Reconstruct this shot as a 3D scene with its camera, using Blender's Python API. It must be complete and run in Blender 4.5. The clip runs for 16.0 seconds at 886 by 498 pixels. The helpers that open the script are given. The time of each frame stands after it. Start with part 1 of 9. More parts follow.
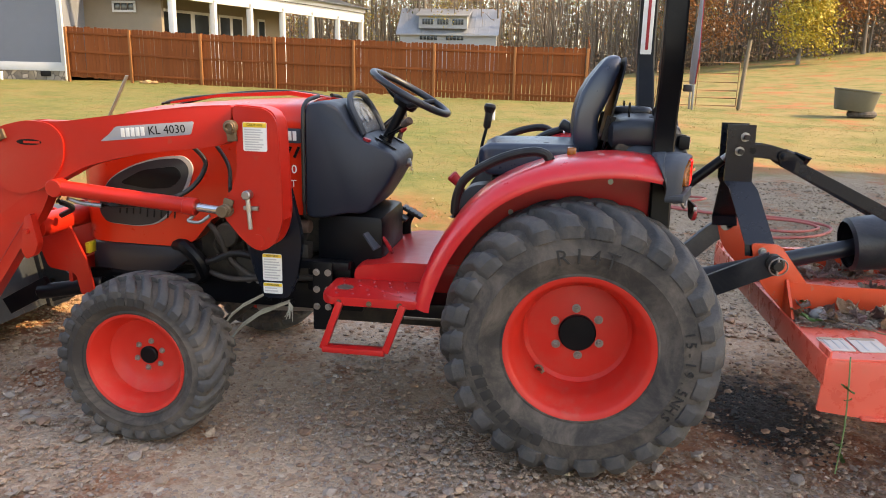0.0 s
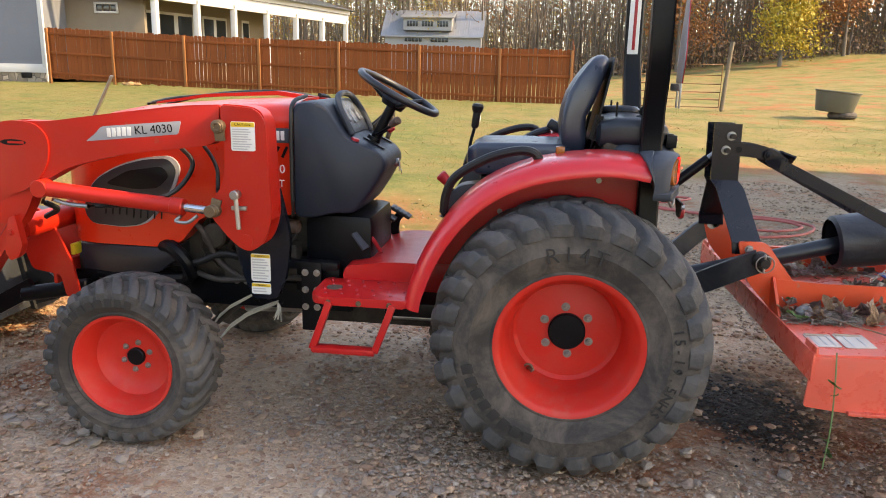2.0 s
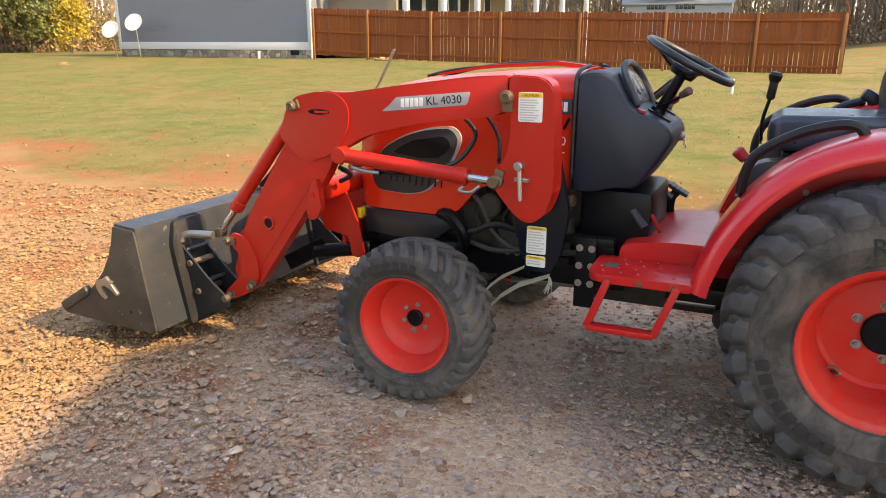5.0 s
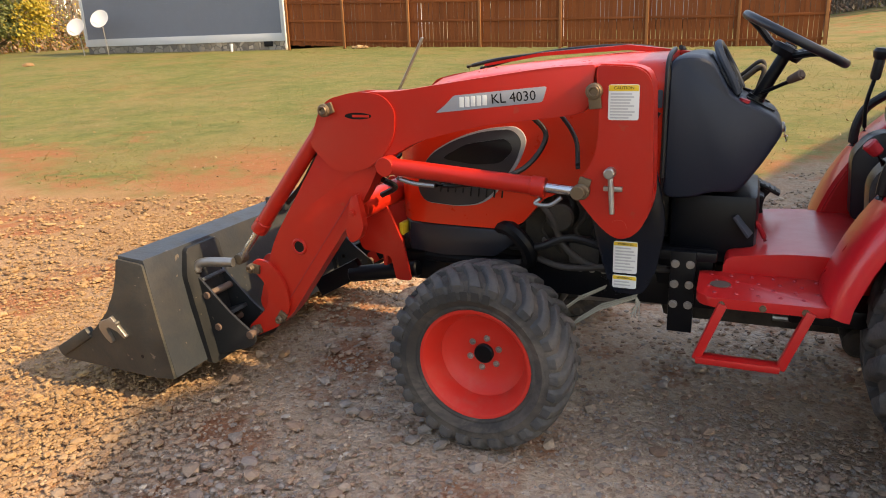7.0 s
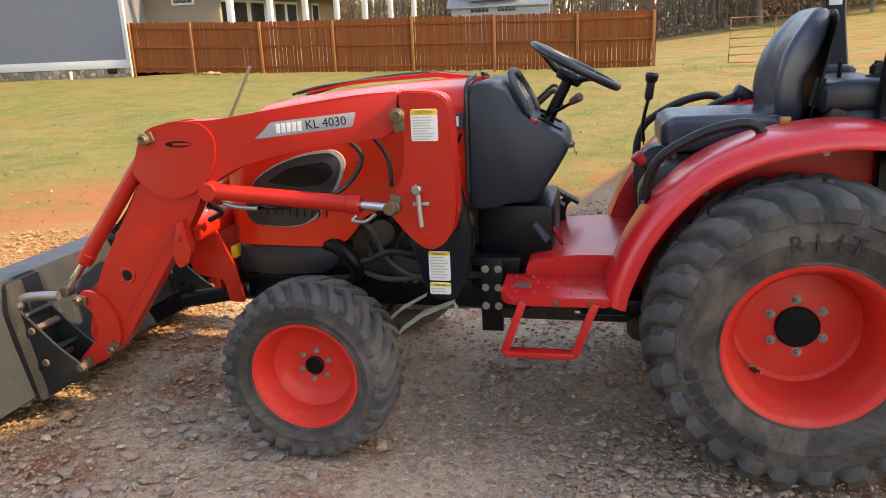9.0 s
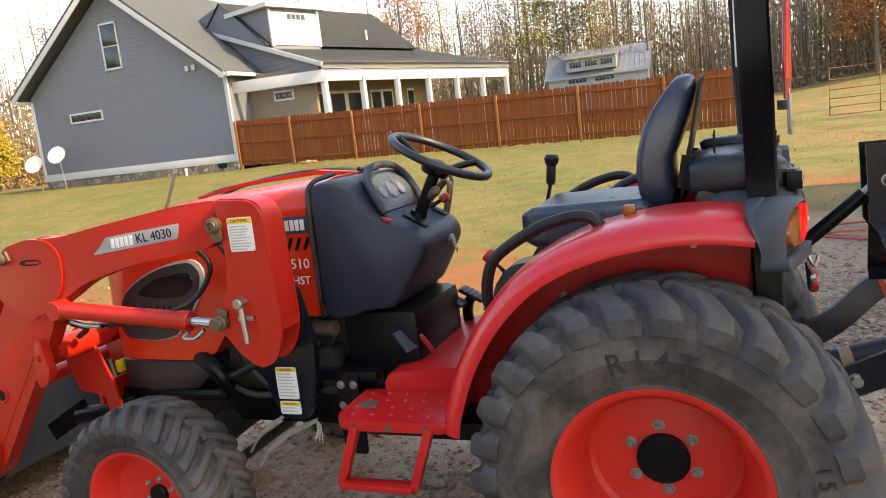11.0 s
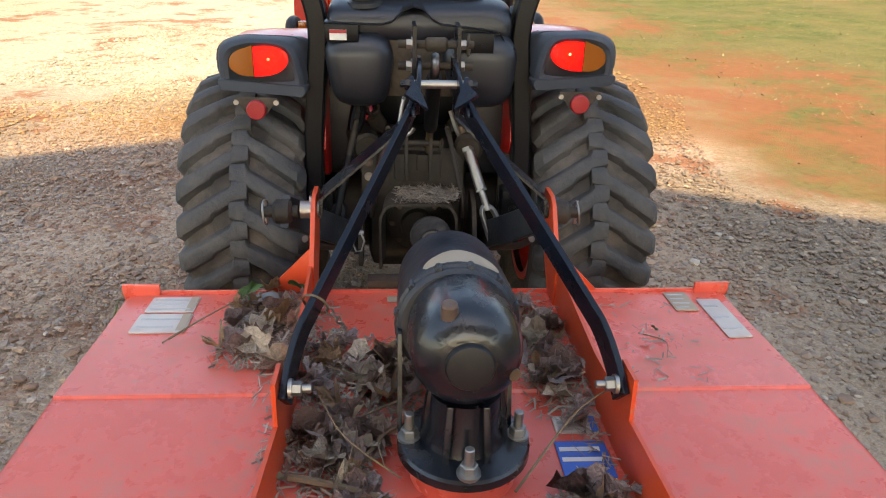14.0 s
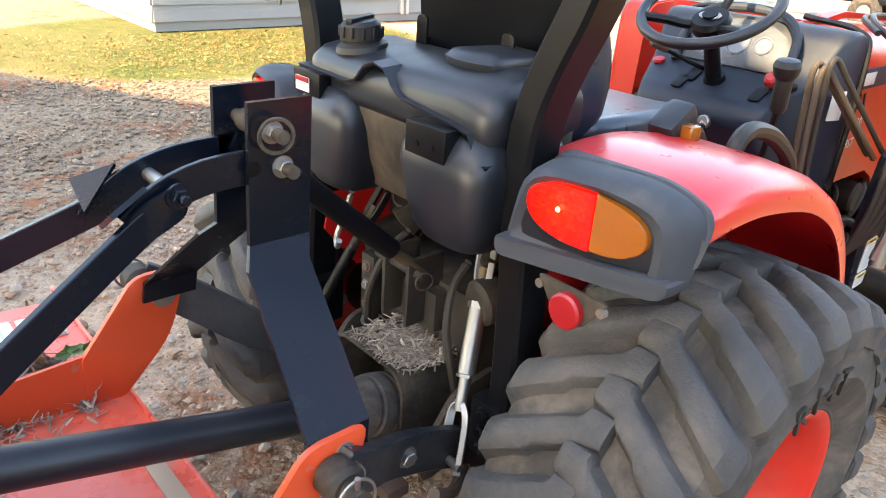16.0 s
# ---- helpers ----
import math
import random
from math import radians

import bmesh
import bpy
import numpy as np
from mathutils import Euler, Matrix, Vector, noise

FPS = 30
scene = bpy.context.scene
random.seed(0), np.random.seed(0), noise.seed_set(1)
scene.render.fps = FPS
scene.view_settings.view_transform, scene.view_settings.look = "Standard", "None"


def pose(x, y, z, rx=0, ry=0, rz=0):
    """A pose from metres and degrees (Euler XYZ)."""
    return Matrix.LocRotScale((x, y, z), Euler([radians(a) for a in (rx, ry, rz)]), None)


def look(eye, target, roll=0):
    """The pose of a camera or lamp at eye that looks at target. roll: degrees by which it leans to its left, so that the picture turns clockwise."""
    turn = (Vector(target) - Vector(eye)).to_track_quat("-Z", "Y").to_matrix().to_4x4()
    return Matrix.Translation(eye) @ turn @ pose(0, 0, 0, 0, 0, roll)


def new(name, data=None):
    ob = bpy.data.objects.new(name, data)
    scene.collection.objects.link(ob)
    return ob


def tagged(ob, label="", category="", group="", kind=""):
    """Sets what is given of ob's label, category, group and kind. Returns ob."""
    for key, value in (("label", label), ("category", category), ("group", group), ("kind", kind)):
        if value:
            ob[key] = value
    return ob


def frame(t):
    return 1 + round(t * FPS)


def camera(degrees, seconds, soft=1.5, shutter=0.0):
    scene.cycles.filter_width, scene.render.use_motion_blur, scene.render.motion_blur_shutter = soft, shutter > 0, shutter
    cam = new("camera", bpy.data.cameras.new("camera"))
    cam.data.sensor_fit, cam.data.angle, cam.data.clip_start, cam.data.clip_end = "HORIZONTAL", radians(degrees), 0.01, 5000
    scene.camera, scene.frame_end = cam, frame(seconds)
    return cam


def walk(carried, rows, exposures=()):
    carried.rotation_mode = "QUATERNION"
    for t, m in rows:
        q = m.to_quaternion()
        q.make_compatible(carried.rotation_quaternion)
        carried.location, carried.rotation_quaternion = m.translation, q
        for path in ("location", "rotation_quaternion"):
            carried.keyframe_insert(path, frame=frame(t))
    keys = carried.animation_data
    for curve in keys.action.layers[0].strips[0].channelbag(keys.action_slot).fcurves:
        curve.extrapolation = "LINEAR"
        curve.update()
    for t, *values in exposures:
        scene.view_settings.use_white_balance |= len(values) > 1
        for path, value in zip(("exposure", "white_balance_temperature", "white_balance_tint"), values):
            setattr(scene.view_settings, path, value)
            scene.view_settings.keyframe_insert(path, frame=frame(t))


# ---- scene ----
cam = camera(62.7, 16.0, 1.0)
PATH = [
    (0, (-0.144, -3.247, 1.469), (-0.418, -1.322, 1.001), 1.4),
    (0.5, (-0.157, -3.247, 1.458), (-0.415, -1.319, 0.995), 1.5),
    (1, (-0.147, -3.246, 1.45), (-0.397, -1.316, 0.99), 1.4),
    (1.5, (-0.149, -3.247, 1.449), (-0.386, -1.315, 0.99), 1.5),
    (2, (-0.158, -3.251, 1.459), (-0.393, -1.32, 0.997), 1.4),
    (2.5, (-0.157, -3.257, 1.462), (-0.407, -1.325, 1.01), 1.2),
    (3, (-0.154, -3.259, 1.465), (-0.419, -1.326, 1.022), 0.9),
    (3.5, (-0.165, -3.264, 1.476), (-0.48, -1.34, 1.029), 0.8),
    (4, (-0.186, -3.268, 1.47), (-0.662, -1.383, 1.002), 0.9),
    (4.5, (-0.239, -3.277, 1.457), (-0.957, -1.482, 0.945), 0.9),
    (4.7, (-0.288, -3.272, 1.442), (-1.079, -1.512, 0.917), 0.9),
    (6.8, (-0.906, -2.922, 1.46), (-1.718, -1.19, 0.874), -2.1),
    (7, (-0.877, -2.939, 1.457), (-1.633, -1.18, 0.879), -2.0),
    (7.5, (-0.744, -3.017, 1.445), (-1.372, -1.208, 0.868), -1.7),
    (8, (-0.679, -3.073, 1.448), (-1.2, -1.227, 0.88), -1.8),
    (8.5, (-0.658, -3.069, 1.457), (-1.11, -1.199, 0.908), -1.9),
    (8.7, (-0.656, -3.068, 1.465), (-1.091, -1.193, 0.921), -2.0),
    (10.8, (0.0, -2.587, 1.484), (-0.539, -0.693, 1.136), -6.9),
    (11, (0.191, -2.512, 1.468), (-0.537, -0.677, 1.153), -6.5),
    (11.2, (0.333, -2.484, 1.47), (-0.448, -0.674, 1.13), -4.5),
    (11.5, (0.743, -2.179, 1.472), (-0.164, -0.441, 1.073), -3.0),
    (12, (1.276, -1.858, 1.491), (0.102, -0.323, 0.974), -2.3),
    (12.5, (1.751, -1.489, 1.505), (0.426, -0.125, 0.885), 0.6),
    (13, (2.197, -1.049, 1.528), (0.633, 0.024, 0.893), 1.3),
    (13.5, (2.465, -0.524, 1.514), (0.811, 0.266, 0.714), 2.8),
    (14, (2.619, -0.114, 1.54), (0.801, 0.023, 0.72), 1.7),
    (14.5, (2.51, 0.257, 1.53), (0.749, -0.148, 0.673), 1.9),
    (15, (2.189, 0.622, 1.568), (0.61, -0.237, 0.691), 0.6),
    (15.5, (1.772, 0.864, 1.57), (0.4, -0.321, 0.725), 1.9),
    (16, (1.203, 1.05, 1.573), (-0.043, -0.27, 0.734), 4.3),
]
walk(cam, [(t, look(eye, target, roll)) for t, eye, target, roll in PATH], [(0, 2.24, 8600, 16), (4.7, 2.16, 8600, 16), (7, 1.85, 8600, 16), (8.7, 2.16, 8600, 16), (11, 2.08, 8600, 15), (12.5, 2.36, 8400, 12), (14, 2.08, 8300, 11), (15, 2.32, 8300, 11), (16, 3.08, 8300, 11)])

# ---- light ----
SUN_EL, SUN_AZ = radians(37.5), radians(-1)          # the sun stands over +x
world = bpy.data.worlds.new("sky")
scene.world = world
world.use_nodes = True
_nt = world.node_tree
_sky = _nt.nodes.new("ShaderNodeTexSky")
_sky.sky_type = "NISHITA"
_sky.sun_disc = False
_sky.sun_elevation = SUN_EL
_sky.sun_rotation = radians(91)
_sky.air_density, _sky.dust_density, _sky.ozone_density = 1.0, 0.8, 0.9
_bg = _nt.nodes["Background"]
_nt.links.new(_sky.outputs["Color"], _bg.inputs["Color"])
_bg.inputs["Strength"].default_value = 0.15
_sd = bpy.data.lights.new("sun", "SUN")
_sd.energy, _sd.angle, _sd.color = 2.3, radians(0.6), (1.0, 0.85, 0.6)
sun = new("sun", _sd)
_sv = Vector((math.cos(SUN_EL) * math.cos(SUN_AZ), math.cos(SUN_EL) * math.sin(SUN_AZ), math.sin(SUN_EL)))
sun.matrix_world = look(_sv * 60, (0, 0, 0))

# ---- building helpers ----
def part(name, bm, material, parent=None, label="", sharp=34, at=None):
    """Links a bmesh as one mesh object under a thing or a part."""
    bmesh.ops.recalc_face_normals(bm, faces=bm.faces)
    lim = radians(sharp)
    for f in bm.faces:
        f.smooth = True
    for e in bm.edges:
        if len(e.link_faces) == 2 and e.calc_face_angle(0) > lim:
            e.smooth = False
    me = bpy.data.meshes.new(name)
    bm.to_mesh(me)
    bm.free()
    for m in (material if isinstance(material, (list, tuple)) else [material]):
        me.materials.append(m)
    ob = new(name, me)
    if parent is not None:
        ob.parent = parent
    if at is not None:
        ob.matrix_basis = at
    if label:
        ob["label"] = label
    return ob


def thing(name, label, category, loc=(0, 0, 0), group="", rz=0):
    ob = new(name)
    ob.empty_display_size = 0.2
    ob.matrix_basis = pose(*loc, 0, 0, rz)
    return tagged(ob, label, category, group)


def B():
    return bmesh.new()


def box(bm, c, s, bev=0.0, rot=(0, 0, 0), seg=2):
    """A box with its middle at c and edges s."""
    m = pose(*c, *rot) @ Matrix.Diagonal((*s, 1))
    r = bmesh.ops.create_cube(bm, size=1, matrix=m)
    if bev:
        es = {e for v in r["verts"] for e in v.link_edges}
        bmesh.ops.bevel(bm, geom=list(es), offset=bev, segments=seg, profile=0.6, affect="EDGES", clamp_overlap=True)
    return bm


def frame_of(d, up=(0, 0, 1)):
    d = Vector(d).normalized()
    u = Vector(up)
    if abs(d.dot(u)) > 0.98:
        u = Vector((1, 0, 0))
    a = d.cross(u).normalized()
    return a, a.cross(d).normalized(), d


def cyl(bm, p0, p1, r0, r1=None, seg=20, caps=True, bev=0.0):
    r1 = r0 if r1 is None else r1
    p0, p1 = Vector(p0), Vector(p1)
    a, b, d = frame_of(p1 - p0)
    L = (p1 - p0).length
    prof = [(r0, 0), (r1, L)]
    if bev:
        prof = [(r0 - bev, 0), (r0, bev), (r1, L - bev), (r1 - bev, L)]
    rings = []
    for r, h in prof:
        rings.append([bm.verts.new(p0 + d * h + (a * math.cos(t) + b * math.sin(t)) * r) for t in np.linspace(0, 2 * math.pi, seg, endpoint=False)])
    skin(bm, rings, True, caps)
    return bm


def skin(bm, rings, closed=True, caps=True):
    for r0, r1 in zip(rings, rings[1:]):
        n = len(r0)
        for i in range(n if closed else n - 1):
            j = (i + 1) % n
            bm.faces.new((r0[i], r0[j], r1[j], r1[i]))
    if caps:
        bm.faces.new(rings[0][::-1])
        bm.faces.new(rings[-1])


def loft(bm, sections, caps=True):
    rings = [[bm.verts.new(p) for p in s] for s in sections]
    skin(bm, rings, True, caps)
    return bm


def rnd(pts, r=0.02, n=4):
    """A closed outline with rounded corners; a point may carry its own radius as a third number."""
    out, m = [], len(pts)
    for i, p in enumerate(pts):
        rr = p[2] if len(p) > 2 else r
        p, a, b = Vector(p[:2]), Vector(pts[i - 1][:2]), Vector(pts[(i + 1) % m][:2])
        if rr <= 0:
            out.append(tuple(p))
            continue
        va, vb = a - p, b - p
        k = min(rr, va.length * 0.48, vb.length * 0.48)
        q0, q1 = p + va.normalized() * k, p + vb.normalized() * k
        for t in np.linspace(0, 1, n + 1):
            out.append(tuple(q0 * (1 - t) ** 2 + p * 2 * t * (1 - t) + q1 * t ** 2))
    return out


def prism(bm, pts, y0, y1, bev=0.003, plane="xz", seg=2):
    """An outline drawn out between y0 and y1 (plane xz), z0 and z1 (xy) or x0 and x1 (yz)."""
    put = {"xz": lambda p, h: (p[0], h, p[1]), "xy": lambda p, h: (p[0], p[1], h), "yz": lambda p, h: (h, p[0], p[1])}[plane]
    a = [bm.verts.new(put(p, y0)) for p in pts]
    b = [bm.verts.new(put(p, y1)) for p in pts]
    n = len(pts)
    fs = [bm.faces.new(a[::-1]), bm.faces.new(b)]
    for i in range(n):
        bm.faces.new((a[i], a[(i + 1) % n], b[(i + 1) % n], b[i]))
    if bev:
        es = {e for f in fs for e in f.edges}
        bmesh.ops.bevel(bm, geom=list(es), offset=bev, segments=seg, profile=0.6, affect="EDGES", clamp_overlap=True)
    return bm


def spline(pts, n=8):
    P = [Vector(p) for p in pts]
    P = [P[0] * 2 - P[1]] + P + [P[-1] * 2 - P[-2]]
    out = []
    for i in range(1, len(P) - 2):
        a, b, c, d = P[i - 1:i + 3]
        for t in np.linspace(0, 1, n, endpoint=False):
            out.append(0.5 * (2 * b + (c - a) * t + (2 * a - 5 * b + 4 * c - d) * t * t + (3 * b - a - 3 * c + d) * t ** 3))
    return out + [P[-2]]


def tube(bm, pts, r, seg=8, n=6, smooth=True, r1=None, square=None):
    """A tube swept along points; square gives a box section (half width, half height)."""
    P = spline(pts, n) if smooth and len(pts) > 2 else [Vector(p) for p in pts]
    rings, a = [], None
    for i, p in enumerate(P):
        d = (P[min(i + 1, len(P) - 1)] - P[max(i - 1, 0)]).normalized()
        if a is None:
            a, b, _ = frame_of(d)
        else:
            a = (a - d * a.dot(d)).normalized()
            b = d.cross(a)
        k = r if r1 is None else r + (r1 - r) * i / (len(P) - 1)
        if square:
            w, h = square
            c = min(w, h) * 0.25
            ring = [p + a * x + b * y for x, y in ((w, h - c), (w - c, h), (-w + c, h), (-w, h - c), (-w, -h + c), (-w + c, -h), (w - c, -h), (w, -h + c))]
        else:
            ring = [p + (a * math.cos(t) + b * math.sin(t)) * k for t in np.linspace(0, 2 * math.pi, seg, endpoint=False)]
        rings.append([bm.verts.new(q) for q in ring])
    skin(bm, rings)
    return bm


def bar(bm, p0, p1, w, h, up=(0, 0, 1), bev=0.003):
    """A flat bar from p0 to p1: w across, h along up."""
    p0, p1 = Vector(p0), Vector(p1)
    a, b, d = frame_of(p1 - p0, up)
    m = Matrix.Translation((p0 + p1) / 2) @ Matrix((a, b, d)).transposed().to_4x4() @ Matrix.Diagonal((w, h, (p1 - p0).length, 1))
    r = bmesh.ops.create_cube(bm, size=1, matrix=m)
    if bev:
        es = {e for v in r["verts"] for e in v.link_edges}
        bmesh.ops.bevel(bm, geom=list(es), offset=bev, segments=2, profile=0.6, affect="EDGES", clamp_overlap=True)
    return bm


def lathe(bm, prof, c=(0, 0, 0), axis=(0, 1, 0), seg=48, caps=True):
    """Turns (radius, height) points round an axis through c."""
    a, b, d = frame_of(axis)
    c = Vector(c)
    rings = []
    for r, h in prof:
        rings.append([bm.verts.new(c + d * h + (a * math.cos(t) + b * math.sin(t)) * max(r, 1e-4)) for t in np.linspace(0, 2 * math.pi, seg, endpoint=False)])
    skin(bm, rings, True, caps)
    return bm


def torus(bm, c, axis, R, r, seg=40, rs=10, arc=2 * math.pi):
    a, b, d = frame_of(axis)
    c = Vector(c)
    full = arc > 6.28
    rings = []
    for t in np.linspace(0, arc, seg, endpoint=not full):
        o = a * math.cos(t) + b * math.sin(t)
        rings.append([bm.verts.new(c + o * (R + r * math.cos(q)) + d * r * math.sin(q)) for q in np.linspace(0, 2 * math.pi, rs, endpoint=False)])
    skin(bm, rings, True, not full)
    if full:
        for i in range(rs):
            bm.faces.new((rings[-1][i], rings[-1][(i + 1) % rs], rings[0][(i + 1) % rs], rings[0][i]))
    return bm


def bolt(bm, p, axis, r=0.012, h=0.012, stud=0.0):
    """A hexagon head with washer, and a stud end if given."""
    p, d = Vector(p), Vector(axis).normalized()
    cyl(bm, p - d * 0.004, p + d * 0.003, r * 1.35, seg=16)
    cyl(bm, p, p + d * h, r, seg=6, bev=r * 0.12)
    if stud:
        cyl(bm, p + d * h * 0.8, p + d * (h + stud), r * 0.55, seg=12, bev=r * 0.1)
    return bm


_glyphs = {}


def text_part(name, text, size, material, parent, m, depth=0.0012, label=""):
    """Lettering in the built-in font; its foot line runs along x of m, the letters face z of m."""
    key = (text, size, depth)
    if key not in _glyphs:
        cu = bpy.data.curves.new("lettering", "FONT")
        cu.body, cu.size, cu.extrude, cu.align_x, cu.align_y = text, size, depth, "CENTER", "CENTER"
        cu.resolution_u = 2
        tmp = bpy.data.objects.new("lettering", cu)
        _glyphs[key] = bpy.data.meshes.new_from_object(tmp)
        bpy.data.objects.remove(tmp)
        bpy.data.curves.remove(cu)
    me = _glyphs[key].copy()
    me.materials.clear()
    me.materials.append(material)
    ob = new(name, me)
    ob.parent = parent
    ob.matrix_basis = m
    if label:
        ob["label"] = label
    return ob


def facing(c, x, z):
    """A pose at c whose x and z axes lie as given."""
    x, z = Vector(x).normalized(), Vector(z).normalized()
    y = z.cross(x)
    return Matrix.Translation(c) @ Matrix((x, y, z)).transposed().to_4x4()


def ground_z(x, y):
    """The lie of the land: a level yard, a lawn that climbs to the fence, a hill behind."""
    def ease(t):
        t = min(max(t, 0.0), 1.0)
        return t * t * (3 - 2 * t) * 0.4 + t * 0.6
    top = 0.6 + 0.25 * min(max((-x - 5) / 8, 0), 1)
    z = top * ease((y - 4) / 19.7)
    if y > 23.7:
        z += (min(y, 110) - 23.7) / 36.3 * min(max(1.3 + (x - 6.6) * 0.12, 0.15), 3.4)
    if x < -24:
        z -= min((-24 - x) / 14, 1) * 0.3 * min(max((24 - y) / 10, 0), 1)
    return z

# ---- materials ----
class Nodes:
    """A short way to write node trees."""
    def __init__(self, name):
        self.m = bpy.data.materials.new(name)
        self.m.use_nodes = True
        self.t = self.m.node_tree
        self.p = self.t.nodes["Principled BSDF"]
        self.coord = self.t.nodes.new("ShaderNodeTexCoord").outputs["Object"]

    def add(self, kind):
        return self.t.nodes.new(kind)

    def put(self, sock, v):
        if hasattr(v, "links"):
            self.t.links.new(v, sock)
        else:
            sock.default_value = v

    def noise(self, scale, detail=4, rough=0.6, vec=None, dist=0.0):
        n = self.add("ShaderNodeTexNoise")
        self.put(n.inputs["Vector"], vec or self.coord)
        n.inputs["Scale"].default_value, n.inputs["Detail"].default_value = scale, detail
        n.inputs["Roughness"].default_value, n.inputs["Distortion"].default_value = rough, dist
        return n.outputs["Fac"]

    def voronoi(self, scale, feature="F1", out="Distance", vec=None, rand=1.0):
        n = self.add("ShaderNodeTexVoronoi")
        n.feature = feature
        self.put(n.inputs["Vector"], vec or self.coord)
        n.inputs["Scale"].default_value = scale
        n.inputs["Randomness"].default_value = rand
        return n.outputs[out]

    def ramp(self, fac, stops, interp="LINEAR"):
        n = self.add("ShaderNodeValToRGB")
        n.color_ramp.interpolation = interp
        e = n.color_ramp.elements
        while len(e) > 1:
            e.remove(e[-1])
        for i, (pos, col) in enumerate(stops):
            el = e[0] if i == 0 else e.new(pos)
            el.position = pos
            el.color = (*col, 1) if len(col) == 3 else col
        self.put(n.inputs["Fac"], fac)
        return n.outputs["Color"]

    def step(self, fac, a, b, lo=0.0, hi=1.0):
        n = self.add("ShaderNodeMapRange")
        n.interpolation_type = "SMOOTHSTEP"
        self.put(n.inputs["Value"], fac)
        for k, v in (("From Min", a), ("From Max", b), ("To Min", lo), ("To Max", hi)):
            n.inputs[k].default_value = v
        return n.outputs["Result"]

    def mix(self, fac, a, b, blend="MIX"):
        n = self.add("ShaderNodeMix")
        n.data_type, n.blend_type = "RGBA", blend
        self.put(n.inputs["Factor"], fac)
        for k, v in (("A", a), ("B", b)):
            sock = [s for s in n.inputs if s.name == k and s.type == "RGBA"][0]
            self.put(sock, (*v, 1) if isinstance(v, tuple) and len(v) == 3 else v)
        return [s for s in n.outputs if s.type == "RGBA"][0]

    def math(self, op, a, b=0.0, clamp=False):
        n = self.add("ShaderNodeMath")
        n.operation, n.use_clamp = op, clamp
        self.put(n.inputs[0], a)
        self.put(n.inputs[1], b)
        return n.outputs[0]

    def bump(self, height, strength, dist=0.01, normal=None):
        n = self.add("ShaderNodeBump")
        n.inputs["Strength"].default_value, n.inputs["Distance"].default_value = strength, dist
        self.put(n.inputs["Height"], height)
        if normal is not None:
            self.put(n.inputs["Normal"], normal)
        return n.outputs["Normal"]

    def done(self, color=None, rough=None, metal=None, normal=None, **kw):
        for key, v in (("Base Color", color), ("Roughness", rough), ("Metallic", metal), ("Normal", normal), *kw.items()):
            if v is not None:
                self.put(self.p.inputs[key], (*v, 1) if isinstance(v, tuple) and len(v) == 3 else v)
        return self.m


def scaled(c, k):
    return tuple(min(v * k, 1) for v in c)


def paint(name, color, rough=0.35, dust=(0.32, 0.25, 0.18), dusty=0.35, var=0.12, metal=0.0, bumpy=0.05, grain=220, coat=0.0, chips=None, spec=0.5, fur=0.0):
    """Paint, plastic, rubber or steel with uneven tone, a film of dust and scuffs."""
    n = Nodes(name)
    big, mid, fine = n.noise(2.3, 5), n.noise(14, 6, 0.65), n.noise(grain, 3)
    col = n.mix(big, scaled(color, 1 - var), scaled(color, 1 + var))
    film = n.math("MULTIPLY", n.step(mid, 0.42, 0.8), n.step(n.noise(3.1, 4, 0.6, dist=0.6), 0.3, 0.75), True)
    up = n.add("ShaderNodeNewGeometry")
    sep = n.add("ShaderNodeSeparateXYZ")
    n.t.links.new(up.outputs["Normal"], sep.inputs[0])
    lie = n.step(sep.outputs["Z"], 0.1, 1.0, 0.35, 1.0)
    film = n.math("MULTIPLY", n.math("MULTIPLY", film, lie), dusty, True)
    if fur:                                   # caked dust that ignores the slope
        film = n.math("MAXIMUM", film, n.math("MULTIPLY", n.step(n.noise(5.5, 7, 0.7, dist=0.5), 0.35, 0.72), fur))
    col = n.mix(film, col, dust)
    if chips:
        c = n.step(n.noise(26, 3, 0.5, dist=0.4), 0.70, 0.73)
        col = n.mix(n.math("MULTIPLY", c, 0.8), col, chips)
    r = n.math("ADD", n.math("MULTIPLY", mid, 0.18), rough - 0.09)
    r = n.math("ADD", r, n.math("MULTIPLY", film, 0.5), True)
    kw = {"Coat Weight": coat, "Coat Roughness": 0.08} if coat else {}
    kw["Specular IOR Level"] = spec
    return n.done(col, r, metal, n.bump(n.math("ADD", fine, mid), bumpy, 0.004), **kw)


M_RED = paint("tractor_red", (0.5, 0.012, 0.012), 0.34, dusty=0.2, coat=0.1, spec=0.4)
M_HOOD = paint("hood_orange_red", (0.6, 0.025, 0.007), 0.3, dusty=0.05, coat=0.15, spec=0.35)
M_FENDER = paint("fender_red", (0.62, 0.014, 0.02), 0.3, dusty=0.28, coat=0.3, spec=0.45)
M_LOADER = paint("loader_red", (0.43, 0.0155, 0.008), 0.36, dusty=0.14, chips=(0.36, 0.035, 0.018), spec=0.35)
M_WHEEL = paint("wheel_red", (0.6, 0.027, 0.017), 0.45, dusty=0.45, spec=0.35)
M_ORANGE = paint("cutter_orange", (0.74, 0.11, 0.068), 0.28, dusty=0.95, var=0.2, dust=(0.46, 0.25, 0.18), chips=(0.6, 0.16, 0.1), spec=0.6)
